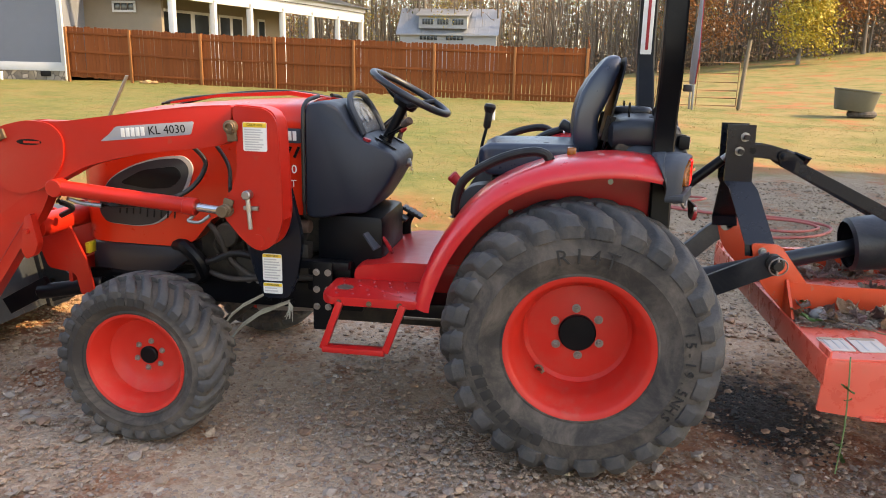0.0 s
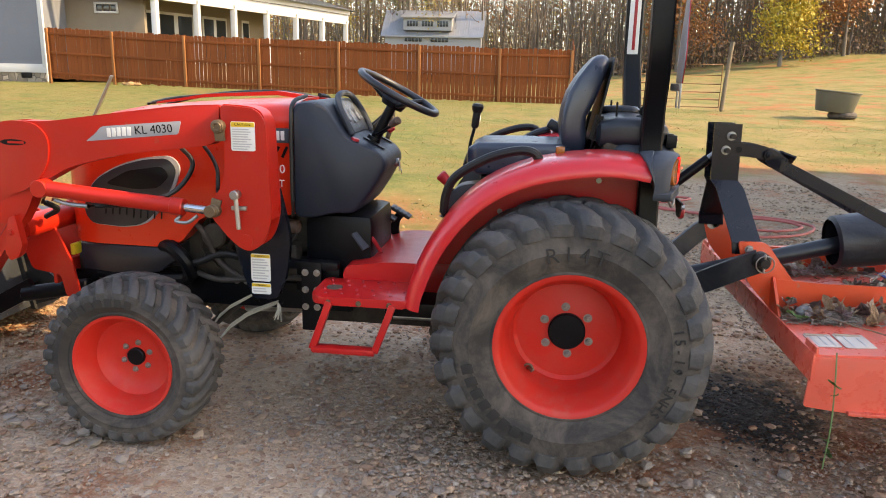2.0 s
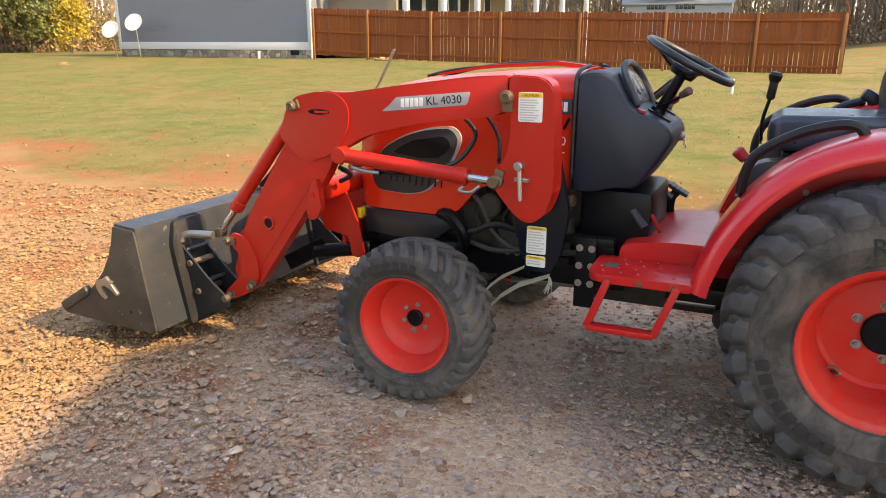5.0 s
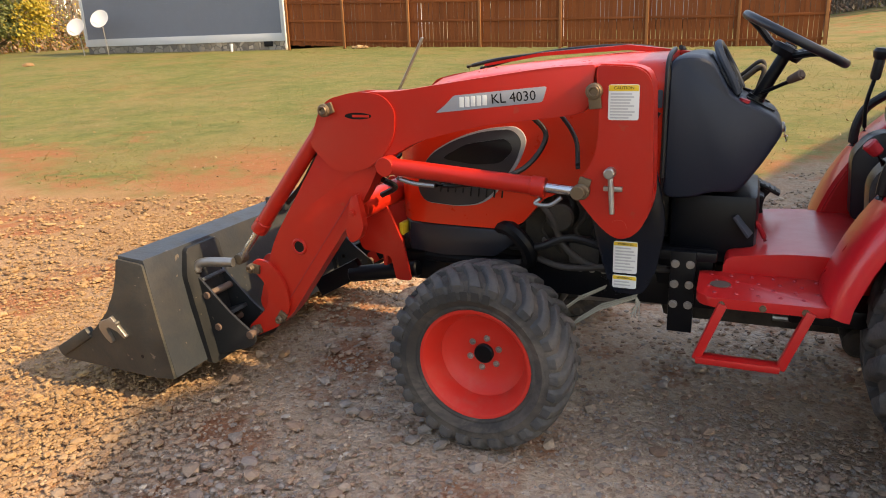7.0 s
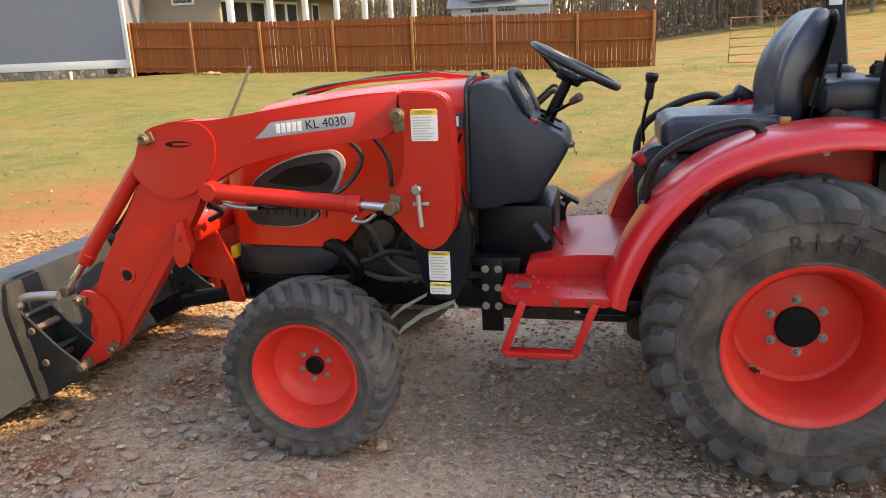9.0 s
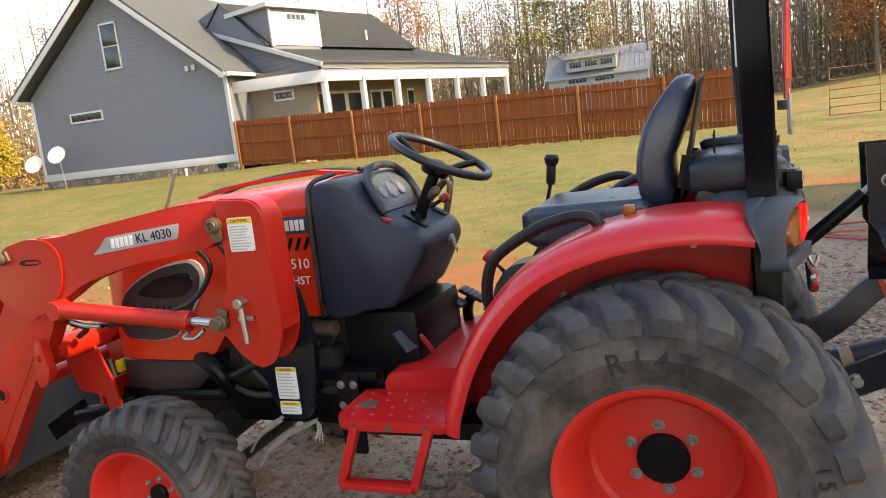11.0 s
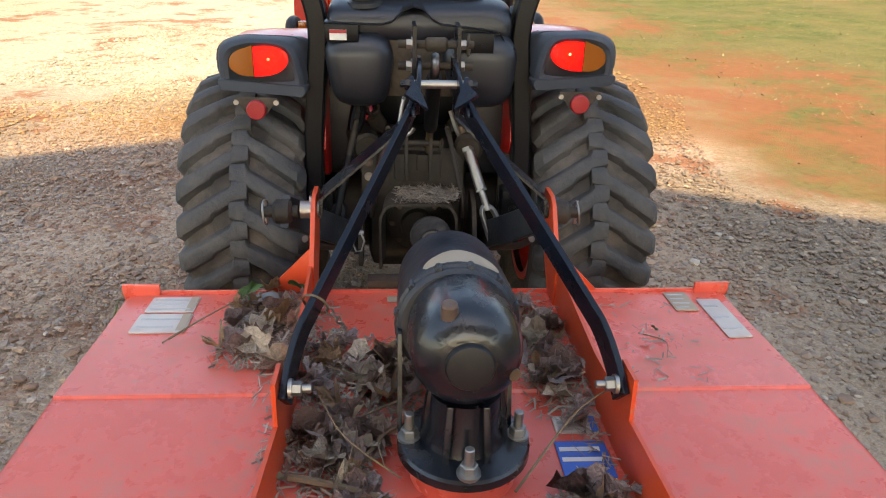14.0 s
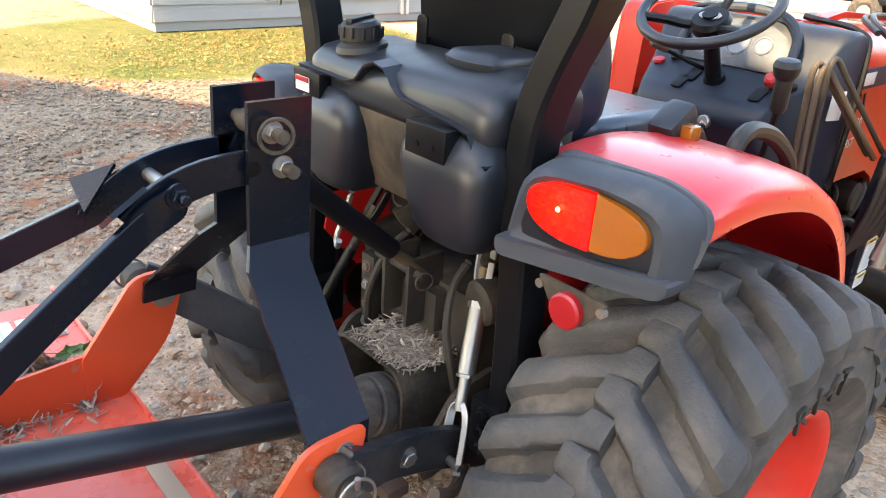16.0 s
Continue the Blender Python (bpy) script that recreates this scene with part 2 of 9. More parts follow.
M_RAIL = paint("cutter_orange_upright", (0.66, 0.07, 0.022), 0.34, dusty=0.35, var=0.15, dust=(0.42, 0.2, 0.13), chips=(0.5, 0.13, 0.08), spec=0.45)
M_BLACK = paint("black_paint", (0.0035, 0.004, 0.0055), 0.36, dust=(0.1, 0.08, 0.062), dusty=0.16, spec=0.18)
M_STRAP = paint("black_steel", (0.0035, 0.006, 0.0115), 0.25, dust=(0.1, 0.095, 0.09), dusty=0.12, spec=0.32)
M_PLASTIC = paint("black_plastic", (0.010, 0.0125, 0.018), 0.38, dust=(0.12, 0.11, 0.1), dusty=0.3, grain=500, spec=0.5)
M_COWL = paint("dark_blue_grey_plastic", (0.0085, 0.0135, 0.025), 0.46, dust=(0.11, 0.1, 0.09), dusty=0.2, grain=600, spec=0.34)
M_GREY = paint("grey_plastic", (0.036, 0.043, 0.055), 0.6, dust=(0.16, 0.15, 0.14), dusty=0.5, grain=600, spec=0.3)
M_ENGINE = paint("greasy_cast_iron", (0.016, 0.014, 0.012), 0.55, dust=(0.2, 0.155, 0.115), dusty=0.85, fur=0.22, bumpy=0.3, spec=0.3)
M_GLOSS = paint("gloss_blue_black_enamel", (0.009, 0.0125, 0.019), 0.4, dust=(0.13, 0.115, 0.1), dusty=0.45, bumpy=0.35, grain=60, spec=0.45, fur=0.22, var=0.35)
M_DUSTBLACK = paint("dust_caked_black", (0.028, 0.023, 0.019), 0.7, dusty=0.6, fur=0.3, spec=0.25)
M_RUSTY = paint("dusty_brown_steel", (0.09, 0.055, 0.04), 0.7, dusty=0.7, bumpy=0.2)
M_TYRE = paint("tyre_rubber", (0.04, 0.037, 0.035), 0.85, dust=(0.2, 0.165, 0.137), dusty=0.45, bumpy=0.3, spec=0.2, fur=0.6, var=0.3)
M_LUG = paint("tyre_lug_rubber", (0.038, 0.039, 0.041), 0.62, dust=(0.19, 0.16, 0.135), dusty=0.4, bumpy=0.7, grain=70, spec=0.4, fur=0.4, var=0.4)
M_SEAT = paint("seat_vinyl", (0.018, 0.027, 0.046), 0.3, dusty=0.06, grain=700, spec=0.6)
M_CHROME = paint("chromed_steel", (0.62, 0.62, 0.62), 0.22, metal=1.0, dusty=0.1, bumpy=0.02)
M_ZINC = paint("zinc_plated_steel", (0.34, 0.33, 0.31), 0.4, metal=0.9, dusty=0.4)
M_BRASS = paint("brassy_pin", (0.15, 0.105, 0.065), 0.5, metal=0.6, dusty=0.4)
M_BUCKET = paint("scraped_bucket_steel", (0.03, 0.036, 0.043), 0.38, dust=(0.14, 0.11, 0.075), dusty=0.5, metal=0.25, bumpy=0.25, grain=60, chips=(0.15, 0.12, 0.09), fur=0.16, var=0.4)
M_CHEEK = paint("scraped_brown_steel", (0.032, 0.034, 0.032), 0.48, dust=(0.13, 0.1, 0.065), dusty=0.6, metal=0.25, bumpy=0.3, grain=60, chips=(0.17, 0.14, 0.105), fur=0.5, var=0.4)
M_HITCH = paint("dull_black_hitch_steel", (0.012, 0.013, 0.014), 0.5, dust=(0.12, 0.095, 0.065), dusty=0.5, bumpy=0.25, grain=60, chips=(0.12, 0.1, 0.08), spec=0.35, var=0.3)
M_OILBLACK = paint("oily_black_casting", (0.0045, 0.0065, 0.0105), 0.24, dust=(0.12, 0.1, 0.085), dusty=0.5, bumpy=0.3, grain=60, spec=0.6, fur=0.08, var=0.3)
M_WHITE = paint("white_sticker", (0.68, 0.67, 0.63), 0.4, dusty=0.35)
M_STICKER = paint("rubbed_deck_sticker", (0.52, 0.45, 0.39), 0.5, dusty=0.7, var=0.3, dust=(0.42, 0.2, 0.15))
M_INK = paint("grey_print", (0.42, 0.41, 0.4), 0.5, dusty=0.0)
M_YELLOW = paint("yellow_print", (0.75, 0.48, 0.03), 0.45, dusty=0.0)
M_SIGNRED = paint("sign_dark_red", (0.33, 0.012, 0.018), 0.4, dusty=0.15)
M_BLUE = paint("blue_sticker", (0.03, 0.13, 0.5), 0.45, dusty=0.4)
M_CREAM = paint("worn_cream_label", (0.38, 0.28, 0.19), 0.6, dusty=0.3)
M_DIAL = paint("dial_face", (0.11, 0.125, 0.15), 0.4, dusty=0.1)
# black hose under some dust; its tan base colour stands in for sunlight
M_SUNHOSE = paint("sunlit_tan_dusty_hose", (0.09, 0.065, 0.045), 0.7, dusty=0.6, dust=(0.22, 0.16, 0.11))
M_SILVER = paint("silver_decal", (0.27, 0.27, 0.28), 0.35, dusty=0.1)
M_HOSE = paint("rubber_hose", (0.008, 0.008, 0.009), 0.45, dusty=0.25, spec=0.35)
M_DUSTHOSE = paint("dusty_hose", (0.03, 0.024, 0.02), 0.7, dusty=0.35)
M_LETTER = paint("raised_rubber_lettering", (0.028, 0.026, 0.0245), 0.75, dusty=0.35, spec=0.3)
M_REDHOSE = paint("faded_red_hose", (0.32, 0.07, 0.06), 0.6, dusty=0.5)


def glow(name, color, strength, rough=0.2):
    n = Nodes(name)
    cells = n.voronoi(160, "F1")
    if strength and strength < 2:            # facets catch the bulb unevenly
        strength = n.math("MULTIPLY", n.step(n.noise(26, 2), 0.35, 0.7, 0.2, 1.9), strength)
    return n.done(color, rough, 0.0, n.bump(cells, 0.1, 0.003), **{"Emission Color": (*color, 1), "Emission Strength": strength, "Coat Weight": 0.25})


def lit_lens():
    """A red lens that is brightest round its bulb."""
    n = Nodes("lit_red_lens")
    v = n.add("ShaderNodeVectorMath")
    v.operation = "ABSOLUTE"
    n.put(v.inputs[0], n.coord)
    w = n.add("ShaderNodeVectorMath")
    w.operation = "DISTANCE"
    n.put(w.inputs[0], v.outputs[0])
    w.inputs[1].default_value = (0.385, 0.455, 1.16)
    power = n.math("MULTIPLY", n.step(w.outputs["Value"], 0.075, 0.0, 0.12, 1.5), n.step(n.voronoi(95, "F1"), 0.0, 0.8, 1.25, 0.6))
    return n.done((0.42, 0.002, 0.004), 0.22, 0.0, n.bump(n.voronoi(160, "F1"), 0.15, 0.003), **{"Emission Color": (0.8, 0.006, 0.004, 1), "Emission Strength": power, "Coat Weight": 0.4})


M_LAMPRED = lit_lens()
M_LAMPHOT = glow("lit_bulb", (1.0, 0.14, 0.08), 1.6)
M_AMBER = glow("amber_lens", (0.27, 0.075, 0.006), 0.0, 0.25)
M_REFLECT = glow("red_reflector", (0.3, 0.005, 0.01), 0.0, 0.4)
M_SIGN = glow("orange_red_sign", (0.9, 0.03, 0.012), 0.0, 0.45)


def glass(name, color=(0.8, 0.85, 0.9), rough=0.05, alpha=0.35):
    n = Nodes(name)
    return n.done(color, rough, 0.0, None, **{"Alpha": alpha, "Specular IOR Level": 0.6})


M_CLEAR = glass("clear_cover", (0.5, 0.55, 0.6), 0.06, 0.14)
M_PANE = paint("window_glass", (0.02, 0.025, 0.03), 0.08, dusty=0.0, var=0.3, bumpy=0.0)


def wood(name, color, var=0.35, rough=0.7):
    n = Nodes(name)
    mp = n.add("ShaderNodeMapping")
    mp.inputs["Scale"].default_value = (14, 14, 1.2)
    n.t.links.new(n.coord, mp.inputs["Vector"])
    g = n.noise(3, 6, 0.7, mp.outputs[0], 0.6)
    info = n.add("ShaderNodeObjectInfo").outputs["Random"]
    col = n.mix(g, scaled(color, 1 - var), scaled(color, 1 + var))
    col = n.mix(n.math("MULTIPLY", info, 0.55), col, scaled(color, 0.55))
    return n.done(col, rough, 0.0, n.bump(g, 0.3, 0.01), **{"Specular IOR Level": 0.2})


M_FENCE = wood("stained_fence_wood", (0.2, 0.054, 0.013))
M_POST = wood("fence_post_wood", (0.2772, 0.1122, 0.0396))
M_OLDPOST = wood("weathered_post", (0.2, 0.16, 0.11))
M_BARK = wood("tree_bark", (0.16, 0.132, 0.104))
M_BARKDARK = wood("dark_bark", (0.1, 0.075, 0.055))
M_TWIG = wood("dry_twig", (0.22, 0.15, 0.09))

M_SIDING = paint("grey_blue_siding", (0.138, 0.148, 0.17), 0.6, dusty=0.1, var=0.06)
M_LIGHTSIDING = paint("white_siding", (0.255, 0.2592, 0.2635), 0.55, dusty=0.15, var=0.05)
M_TRIM = paint("white_trim", (0.481, 0.481, 0.4745), 0.5, dusty=0.08, var=0.04)
M_TAN = paint("tan_porch_wall", (0.195, 0.156, 0.1105), 0.7, dusty=0.1)
M_METALROOF = paint("galvanised_roof", (0.294, 0.301, 0.308), 0.4, metal=0.5, dusty=0.1)


def shingle():
    n = Nodes("grey_shingles")
    cell = n.voronoi(7, "F1", "Color")
    g = n.noise(60, 4)
    col = n.mix(n.math("MULTIPLY", g, 0.7), n.mix(0.3, (0.055, 0.064, 0.068), cell, "MULTIPLY"), (0.085, 0.095, 0.1))
    return n.done(col, 0.9, 0.0, n.bump(g, 0.5, 0.02))


M_SHINGLE = shingle()


def stonework():
    n = Nodes("fieldstone")
    cell = n.voronoi(3.2, "F1", "Color")
    edge = n.voronoi(3.2, "DISTANCE_TO_EDGE")
    bw = n.add("ShaderNodeRGBToBW")
    n.t.links.new(cell, bw.inputs[0])
    col = n.ramp(bw.outputs[0], [(0.0, (0.08, 0.07, 0.06)), (0.5, (0.2, 0.17, 0.13)), (1.0, (0.33, 0.29, 0.24))])
    col = n.mix(n.step(edge, 0.0, 0.06), (0.05, 0.045, 0.04), col)
    return n.done(col, 0.85, 0.0, n.bump(edge, 0.8, 0.05))


M_STONEWALL = stonework()


def leafy(name, a, b, c, trans=0.2):
    n = Nodes(name)
    r = n.add("ShaderNodeNewGeometry").outputs["Random Per Island"]
    col = n.ramp(r, [(0.0, a), (0.5, b), (1.0, c)])
    return n.done(col, 0.65, 0.0, None, **{"Subsurface Weight": 0.0})


M_LEAF_YELLOW = leafy("yellow_foliage", (0.34, 0.24, 0.02), (0.44, 0.31, 0.03), (0.22, 0.21, 0.03))
M_LEAF_RUST = leafy("rusty_foliage", (0.25, 0.085, 0.024), (0.36, 0.15, 0.04), (0.17, 0.075, 0.034))
M_LEAF_GREEN = leafy("green_foliage", (0.0504, 0.072, 0.018), (0.0936, 0.1116, 0.0288), (0.144, 0.1296, 0.036))
M_LEAF_MIX = leafy("autumn_woods_foliage", (0.0864, 0.072, 0.0252), (0.1728, 0.0864, 0.0252), (0.1152, 0.108, 0.036))
M_LEAF_STREWN = leafy("bright_fallen_leaf", (0.25, 0.09, 0.025), (0.34, 0.17, 0.04), (0.36, 0.24, 0.08))
M_LEAF_DEAD = leafy("dead_leaves", (0.13, 0.075, 0.05), (0.26, 0.16, 0.1), (0.34, 0.24, 0.16))
M_LEAF_FRESH = leafy("green_leaf", (0.06, 0.13, 0.03), (0.1, 0.19, 0.05), (0.13, 0.2, 0.08))
M_CLIPPINGS = leafy("dry_clippings", (0.17, 0.125, 0.095), (0.3, 0.23, 0.175), (0.44, 0.36, 0.28))
M_GRASS = leafy("grass_blades", (0.07, 0.105, 0.016), (0.13, 0.14, 0.031), (0.215, 0.185, 0.068))


def pebble(name):
    n = Nodes(name)
    r = n.add("ShaderNodeNewGeometry").outputs["Random Per Island"]
    o = n.add("ShaderNodeObjectInfo").outputs["Random"]
    r = n.math("FRACT", n.math("ADD", r, o))
    col = n.ramp(r, [(0.0, (0.22, 0.125, 0.08)), (0.2, (0.33, 0.215, 0.145)), (0.4, (0.41, 0.29, 0.2)), (0.55, (0.23, 0.195, 0.165)), (0.72, (0.31, 0.265, 0.225)), (0.86, (0.2, 0.1, 0.06)), (0.96, (0.42, 0.32, 0.235)), (1.0, (0.55, 0.47, 0.38))])
    g = n.noise(45, 5)
    col = n.mix(n.math("MULTIPLY", g, 0.35), col, (0.25, 0.14, 0.085))
    sep = n.add("ShaderNodeSeparateXYZ")
    n.t.links.new(n.add("ShaderNodeNewGeometry").outputs["Position"], sep.inputs[0])
    tan = n.step(sep.outputs["X"], -2.4, -3.4, 0.0, 0.9)
    col = n.mix(tan, col, n.mix(r, (0.17, 0.09, 0.036), (0.36, 0.215, 0.088)))
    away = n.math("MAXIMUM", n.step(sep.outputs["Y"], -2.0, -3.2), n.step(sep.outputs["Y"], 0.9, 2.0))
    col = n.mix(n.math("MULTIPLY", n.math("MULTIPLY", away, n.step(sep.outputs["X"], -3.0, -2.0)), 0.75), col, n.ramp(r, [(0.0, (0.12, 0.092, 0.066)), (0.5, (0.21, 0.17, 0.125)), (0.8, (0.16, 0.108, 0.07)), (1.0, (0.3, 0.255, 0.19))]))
    col = n.mix(n.math("MULTIPLY", n.step(n.math("ADD", sep.outputs["X"], n.step(sep.outputs["Y"], -2.4, -0.6, 0.0, 2.4)), -2.8, -5.5, 0.0, 0.8), n.step(sep.outputs["Y"], -0.9, -2.1)), col, n.mix(r, (0.34, 0.3, 0.21), (0.58, 0.53, 0.41)))
    return n.done(col, 0.85, 0.0, n.bump(g, 0.4, 0.006))


M_PEBBLE = pebble("driveway_stone")
M_GREYSTONE = paint("grey_stone", (0.16, 0.165, 0.16), 0.85, dusty=0.3, bumpy=0.5, var=0.25)


def earth():
    """Gravel yard, pale drive, red clay and a thin autumn lawn, told apart by their place."""
    n = Nodes("yard_ground")
    pos = n.add("ShaderNodeNewGeometry").outputs["Position"]
    sep = n.add("ShaderNodeSeparateXYZ")
    n.t.links.new(pos, sep.inputs[0])
    X, Y = sep.outputs["X"], sep.outputs["Y"]
    wob = n.math("ADD", n.math("MULTIPLY", n.math("SUBTRACT", n.noise(0.45, 4, vec=pos), 0.5), 3.0), n.math("MULTIPLY", n.math("SUBTRACT", n.noise(3.0, 4, vec=pos), 0.5), 0.9))
    u = n.math("DIVIDE", n.math("ADD", X, 32.0), 52.0, True)
    edges = [(-32, 10), (-24, 6), (-16, 3.2), (-10, 3.4), (-7.8, 2.1), (-6.4, 2.4), (-5.0, 3.2), (-3.4, 2.6), (-1.7, 2.3), (-1.1, 3.0), (-0.6, 4.8), (2, 7.4), (6, 9), (20, 11)]
    ed = n.ramp(u, [((x + 32) / 52, (y / 12,) * 3) for x, y in edges])
    d = n.math("SUBTRACT", n.math("SUBTRACT", Y, n.math("MULTIPLY", ed, 12.0)), wob)       # metres into the lawn
    lawn = n.step(d, -0.4, 0.7)
    # grass in front of the white building
    ix = n.math("DIVIDE", n.math("ADD", X, 2.8), 3.0)
    iy = n.math("DIVIDE", n.math("ADD", Y, 7.4), 2.2)
    ir = n.math("ADD", n.math("ADD", n.math("MULTIPLY", ix, ix), n.math("MULTIPLY", iy, iy)), n.math("MULTIPLY", wob, 0.12))
    isle = n.step(ir, 1.0, 0.75)
    grassy = n.math("MAXIMUM", lawn, isle)
    # gravel
    vs, vb = n.voronoi(38, "F1", "Color", pos), n.voronoi(17, "F1", "Color", pos)
    b1, b2 = n.add("ShaderNodeRGBToBW"), n.add("ShaderNodeRGBToBW")
    n.t.links.new(vs, b1.inputs[0])
    n.t.links.new(vb, b2.inputs[0])
    e1, e2 = n.voronoi(38, "DISTANCE_TO_EDGE", vec=pos), n.voronoi(17, "DISTANCE_TO_EDGE", vec=pos)
    stones = n.ramp(b1.outputs[0], [(0.0, (0.19, 0.11, 0.07)), (0.3, (0.38, 0.25, 0.17)), (0.5, (0.56, 0.42, 0.31)), (0.68, (0.24, 0.2, 0.17)), (1.0, (0.7, 0.59, 0.48))])
    stones2 = n.ramp(b2.outputs[0], [(0.0, (0.24, 0.15, 0.1)), (0.5, (0.44, 0.31, 0.21)), (1.0, (0.58, 0.47, 0.36))])
    grit = n.step(n.noise(120, 6, 0.8, pos), 0.3, 0.7)
    fines = n.mix(grit, (0.29, 0.185, 0.115), (0.57, 0.42, 0.285))
    dens = n.step(n.noise(1.1, 5, 0.65, pos), 0.38, 0.62)
    grav = n.mix(n.math("MULTIPLY", n.step(e1, 0.02, 0.1), n.math("ADD", n.math("MULTIPLY", dens, 0.6), 0.3)), fines, stones)
    grav = n.mix(n.math("MULTIPLY", n.step(e2, 0.03, 0.12), n.math("MULTIPLY", dens, 0.5)), grav, stones2)
    pale = n.math("MULTIPLY", n.step(n.math("ADD", X, n.step(Y, -2.4, -0.6, 0.0, 2.4)), -2.8, -5.5), n.step(Y, -0.9, -2.1))
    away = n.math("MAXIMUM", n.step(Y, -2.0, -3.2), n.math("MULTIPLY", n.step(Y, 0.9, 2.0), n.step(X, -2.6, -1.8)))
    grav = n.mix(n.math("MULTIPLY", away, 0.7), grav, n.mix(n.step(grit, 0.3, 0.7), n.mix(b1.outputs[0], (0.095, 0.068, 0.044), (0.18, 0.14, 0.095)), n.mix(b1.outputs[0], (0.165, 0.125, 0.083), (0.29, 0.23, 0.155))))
    tan = n.math("MULTIPLY", n.step(X, -2.4, -3.4), n.step(Y, -3.0, -1.0))
    grav = n.mix(n.math("MULTIPLY", tan, n.step(Y, 0.0, 1.5, 0.75, 0.93)), grav, n.mix(grit, (0.17, 0.088, 0.038), (0.32, 0.185, 0.083)))
    grav = n.mix(n.math("MULTIPLY", pale, 0.75), grav, n.mix(b1.outputs[0], (0.4, 0.355, 0.25), (0.6, 0.56, 0.43)))
    clay = n.mix(n.noise(9, 5, 0.7, pos), (0.1872, 0.054, 0.0216), (0.324, 0.1224, 0.0504))
    cl = n.step(n.noise(1.3, 7, 0.75, n.add_shift(pos, 3.7)), 0.51, 0.62)
    grav = n.mix(n.math("MULTIPLY", cl, 0.8), grav, clay)
    px = n.math("DIVIDE", n.math("ADD", X, 4.2), 3.6)
    py = n.math("DIVIDE", n.math("SUBTRACT", Y, 4.1), 1.9)
    spot = n.step(n.math("ADD", n.math("MULTIPLY", px, px), n.math("MULTIPLY", py, py)), 1.3, 0.3)
    spot = n.math("MULTIPLY", spot, n.step(n.noise(1.4, 7, 0.75, n.add_shift(pos, 2.0)), 0.4, 0.58))
    grav = n.mix(n.math("MULTIPLY", spot, 0.8), grav, clay)
    # darker brown tone over the yard on the cutter's near side
    brown_yard = n.math("MULTIPLY", n.step(X, 0.5, 1.6), n.step(Y, -0.5, -1.4))
    grav = n.mix(n.math("MULTIPLY", n.math("MULTIPLY", brown_yard, n.step(Y, -3.4, -2.6)), 0.6), grav, n.mix(grit, (0.1, 0.055, 0.036), (0.2, 0.125, 0.085)))
    # ash where a fire has been
    ax = n.math("DIVIDE", n.math("SUBTRACT", X, 0.9), 0.36)
    ay = n.math("DIVIDE", n.math("SUBTRACT", Y, 0.06), 0.46)
    ash = n.step(n.math("ADD", n.math("ADD", n.math("MULTIPLY", ax, ax), n.math("MULTIPLY", ay, ay)), n.math("MULTIPLY", n.math("SUBTRACT", n.noise(7, 6, 0.75, pos), 0.5), 2.4)), 1.15, 0.5)
    grav = n.mix(n.math("MULTIPLY", ash, 0.85), grav, n.mix(grit, (0.018, 0.017, 0.017), (0.07, 0.062, 0.057)))
    # lawn
    g1, g2, g3 = n.noise(0.35, 5, 0.6, pos), n.noise(2.2, 6, 0.7, pos), n.noise(55, 4, 0.7, pos)
    turf = n.mix(n.step(g2, 0.3, 0.7), (0.062, 0.09, 0.016), (0.158, 0.15, 0.043))
    turf = n.mix(n.step(g1, 0.42, 0.62, 0.0, 0.5), turf, (0.19, 0.135, 0.052))
    turf = n.mix(n.step(n.noise(0.9, 6, 0.75, n.add_shift(pos, 6.0)), 0.5, 0.66, 0.0, 0.8), turf, (0.055, 0.09, 0.014))
    thatch = n.noise(16, 5, 0.75, n.add_shift(pos, 8.0))
    dry = n.math("MULTIPLY", n.step(X, -3.0, 3.0, 0.25, 1.0), n.step(n.noise(0.7, 6, 0.7, n.add_shift(pos, 14.0)), 0.4, 0.58))
    turf = n.mix(n.math("MULTIPLY", dry, 0.7), turf, (0.25, 0.175, 0.074))
    turf = n.mix(n.step(thatch, 0.5, 0.72, 0.0, 0.7), turf, (0.2, 0.17, 0.062))
    turf = n.mix(n.step(thatch, 0.46, 0.3, 0.0, 0.65), turf, (0.06, 0.06, 0.014))
    turf = n.mix(n.math("MULTIPLY", n.step(g3, 0.4, 0.7), 0.45), turf, (0.07, 0.068, 0.016))
    bare = n.math("MULTIPLY", n.step(n.noise(0.55, 6, 0.65, n.add_shift(pos, 11.0)), 0.52, 0.64), n.math("MAXIMUM", n.step(d, 5.0, 0.5, 0.25, 1.0), n.math("MULTIPLY", n.step(X, 0.5, 4.0), n.step(Y, 13.0, 18.0))))
    qx = n.math("DIVIDE", n.math("ADD", X, 2.1), 1.0)
    qy = n.math("DIVIDE", n.math("SUBTRACT", Y, 4.25), 0.75)
    scar = n.math("MULTIPLY", n.step(n.math("ADD", n.math("MULTIPLY", qx, qx), n.math("MULTIPLY", qy, qy)), 1.2, 0.4), n.step(n.noise(2.2, 6, 0.75, pos), 0.36, 0.52))
    bare = n.math("MAXIMUM", bare, n.math("MAXIMUM", spot, scar))
    edgeclay = n.math("MULTIPLY", n.step(d, -0.5, 0.2), n.step(d, 1.8, 0.6))
    bare = n.math("MAXIMUM", bare, n.math("MULTIPLY", n.math("MULTIPLY", edgeclay, n.step(n.noise(1.7, 7, 0.75, n.add_shift(pos, 5.0)), 0.4, 0.6)), 0.9))
    bare = n.math("MULTIPLY", bare, n.step(isle, 0.6, 0.2))
    turf = n.mix(n.math("MULTIPLY", bare, 0.85), turf, clay)
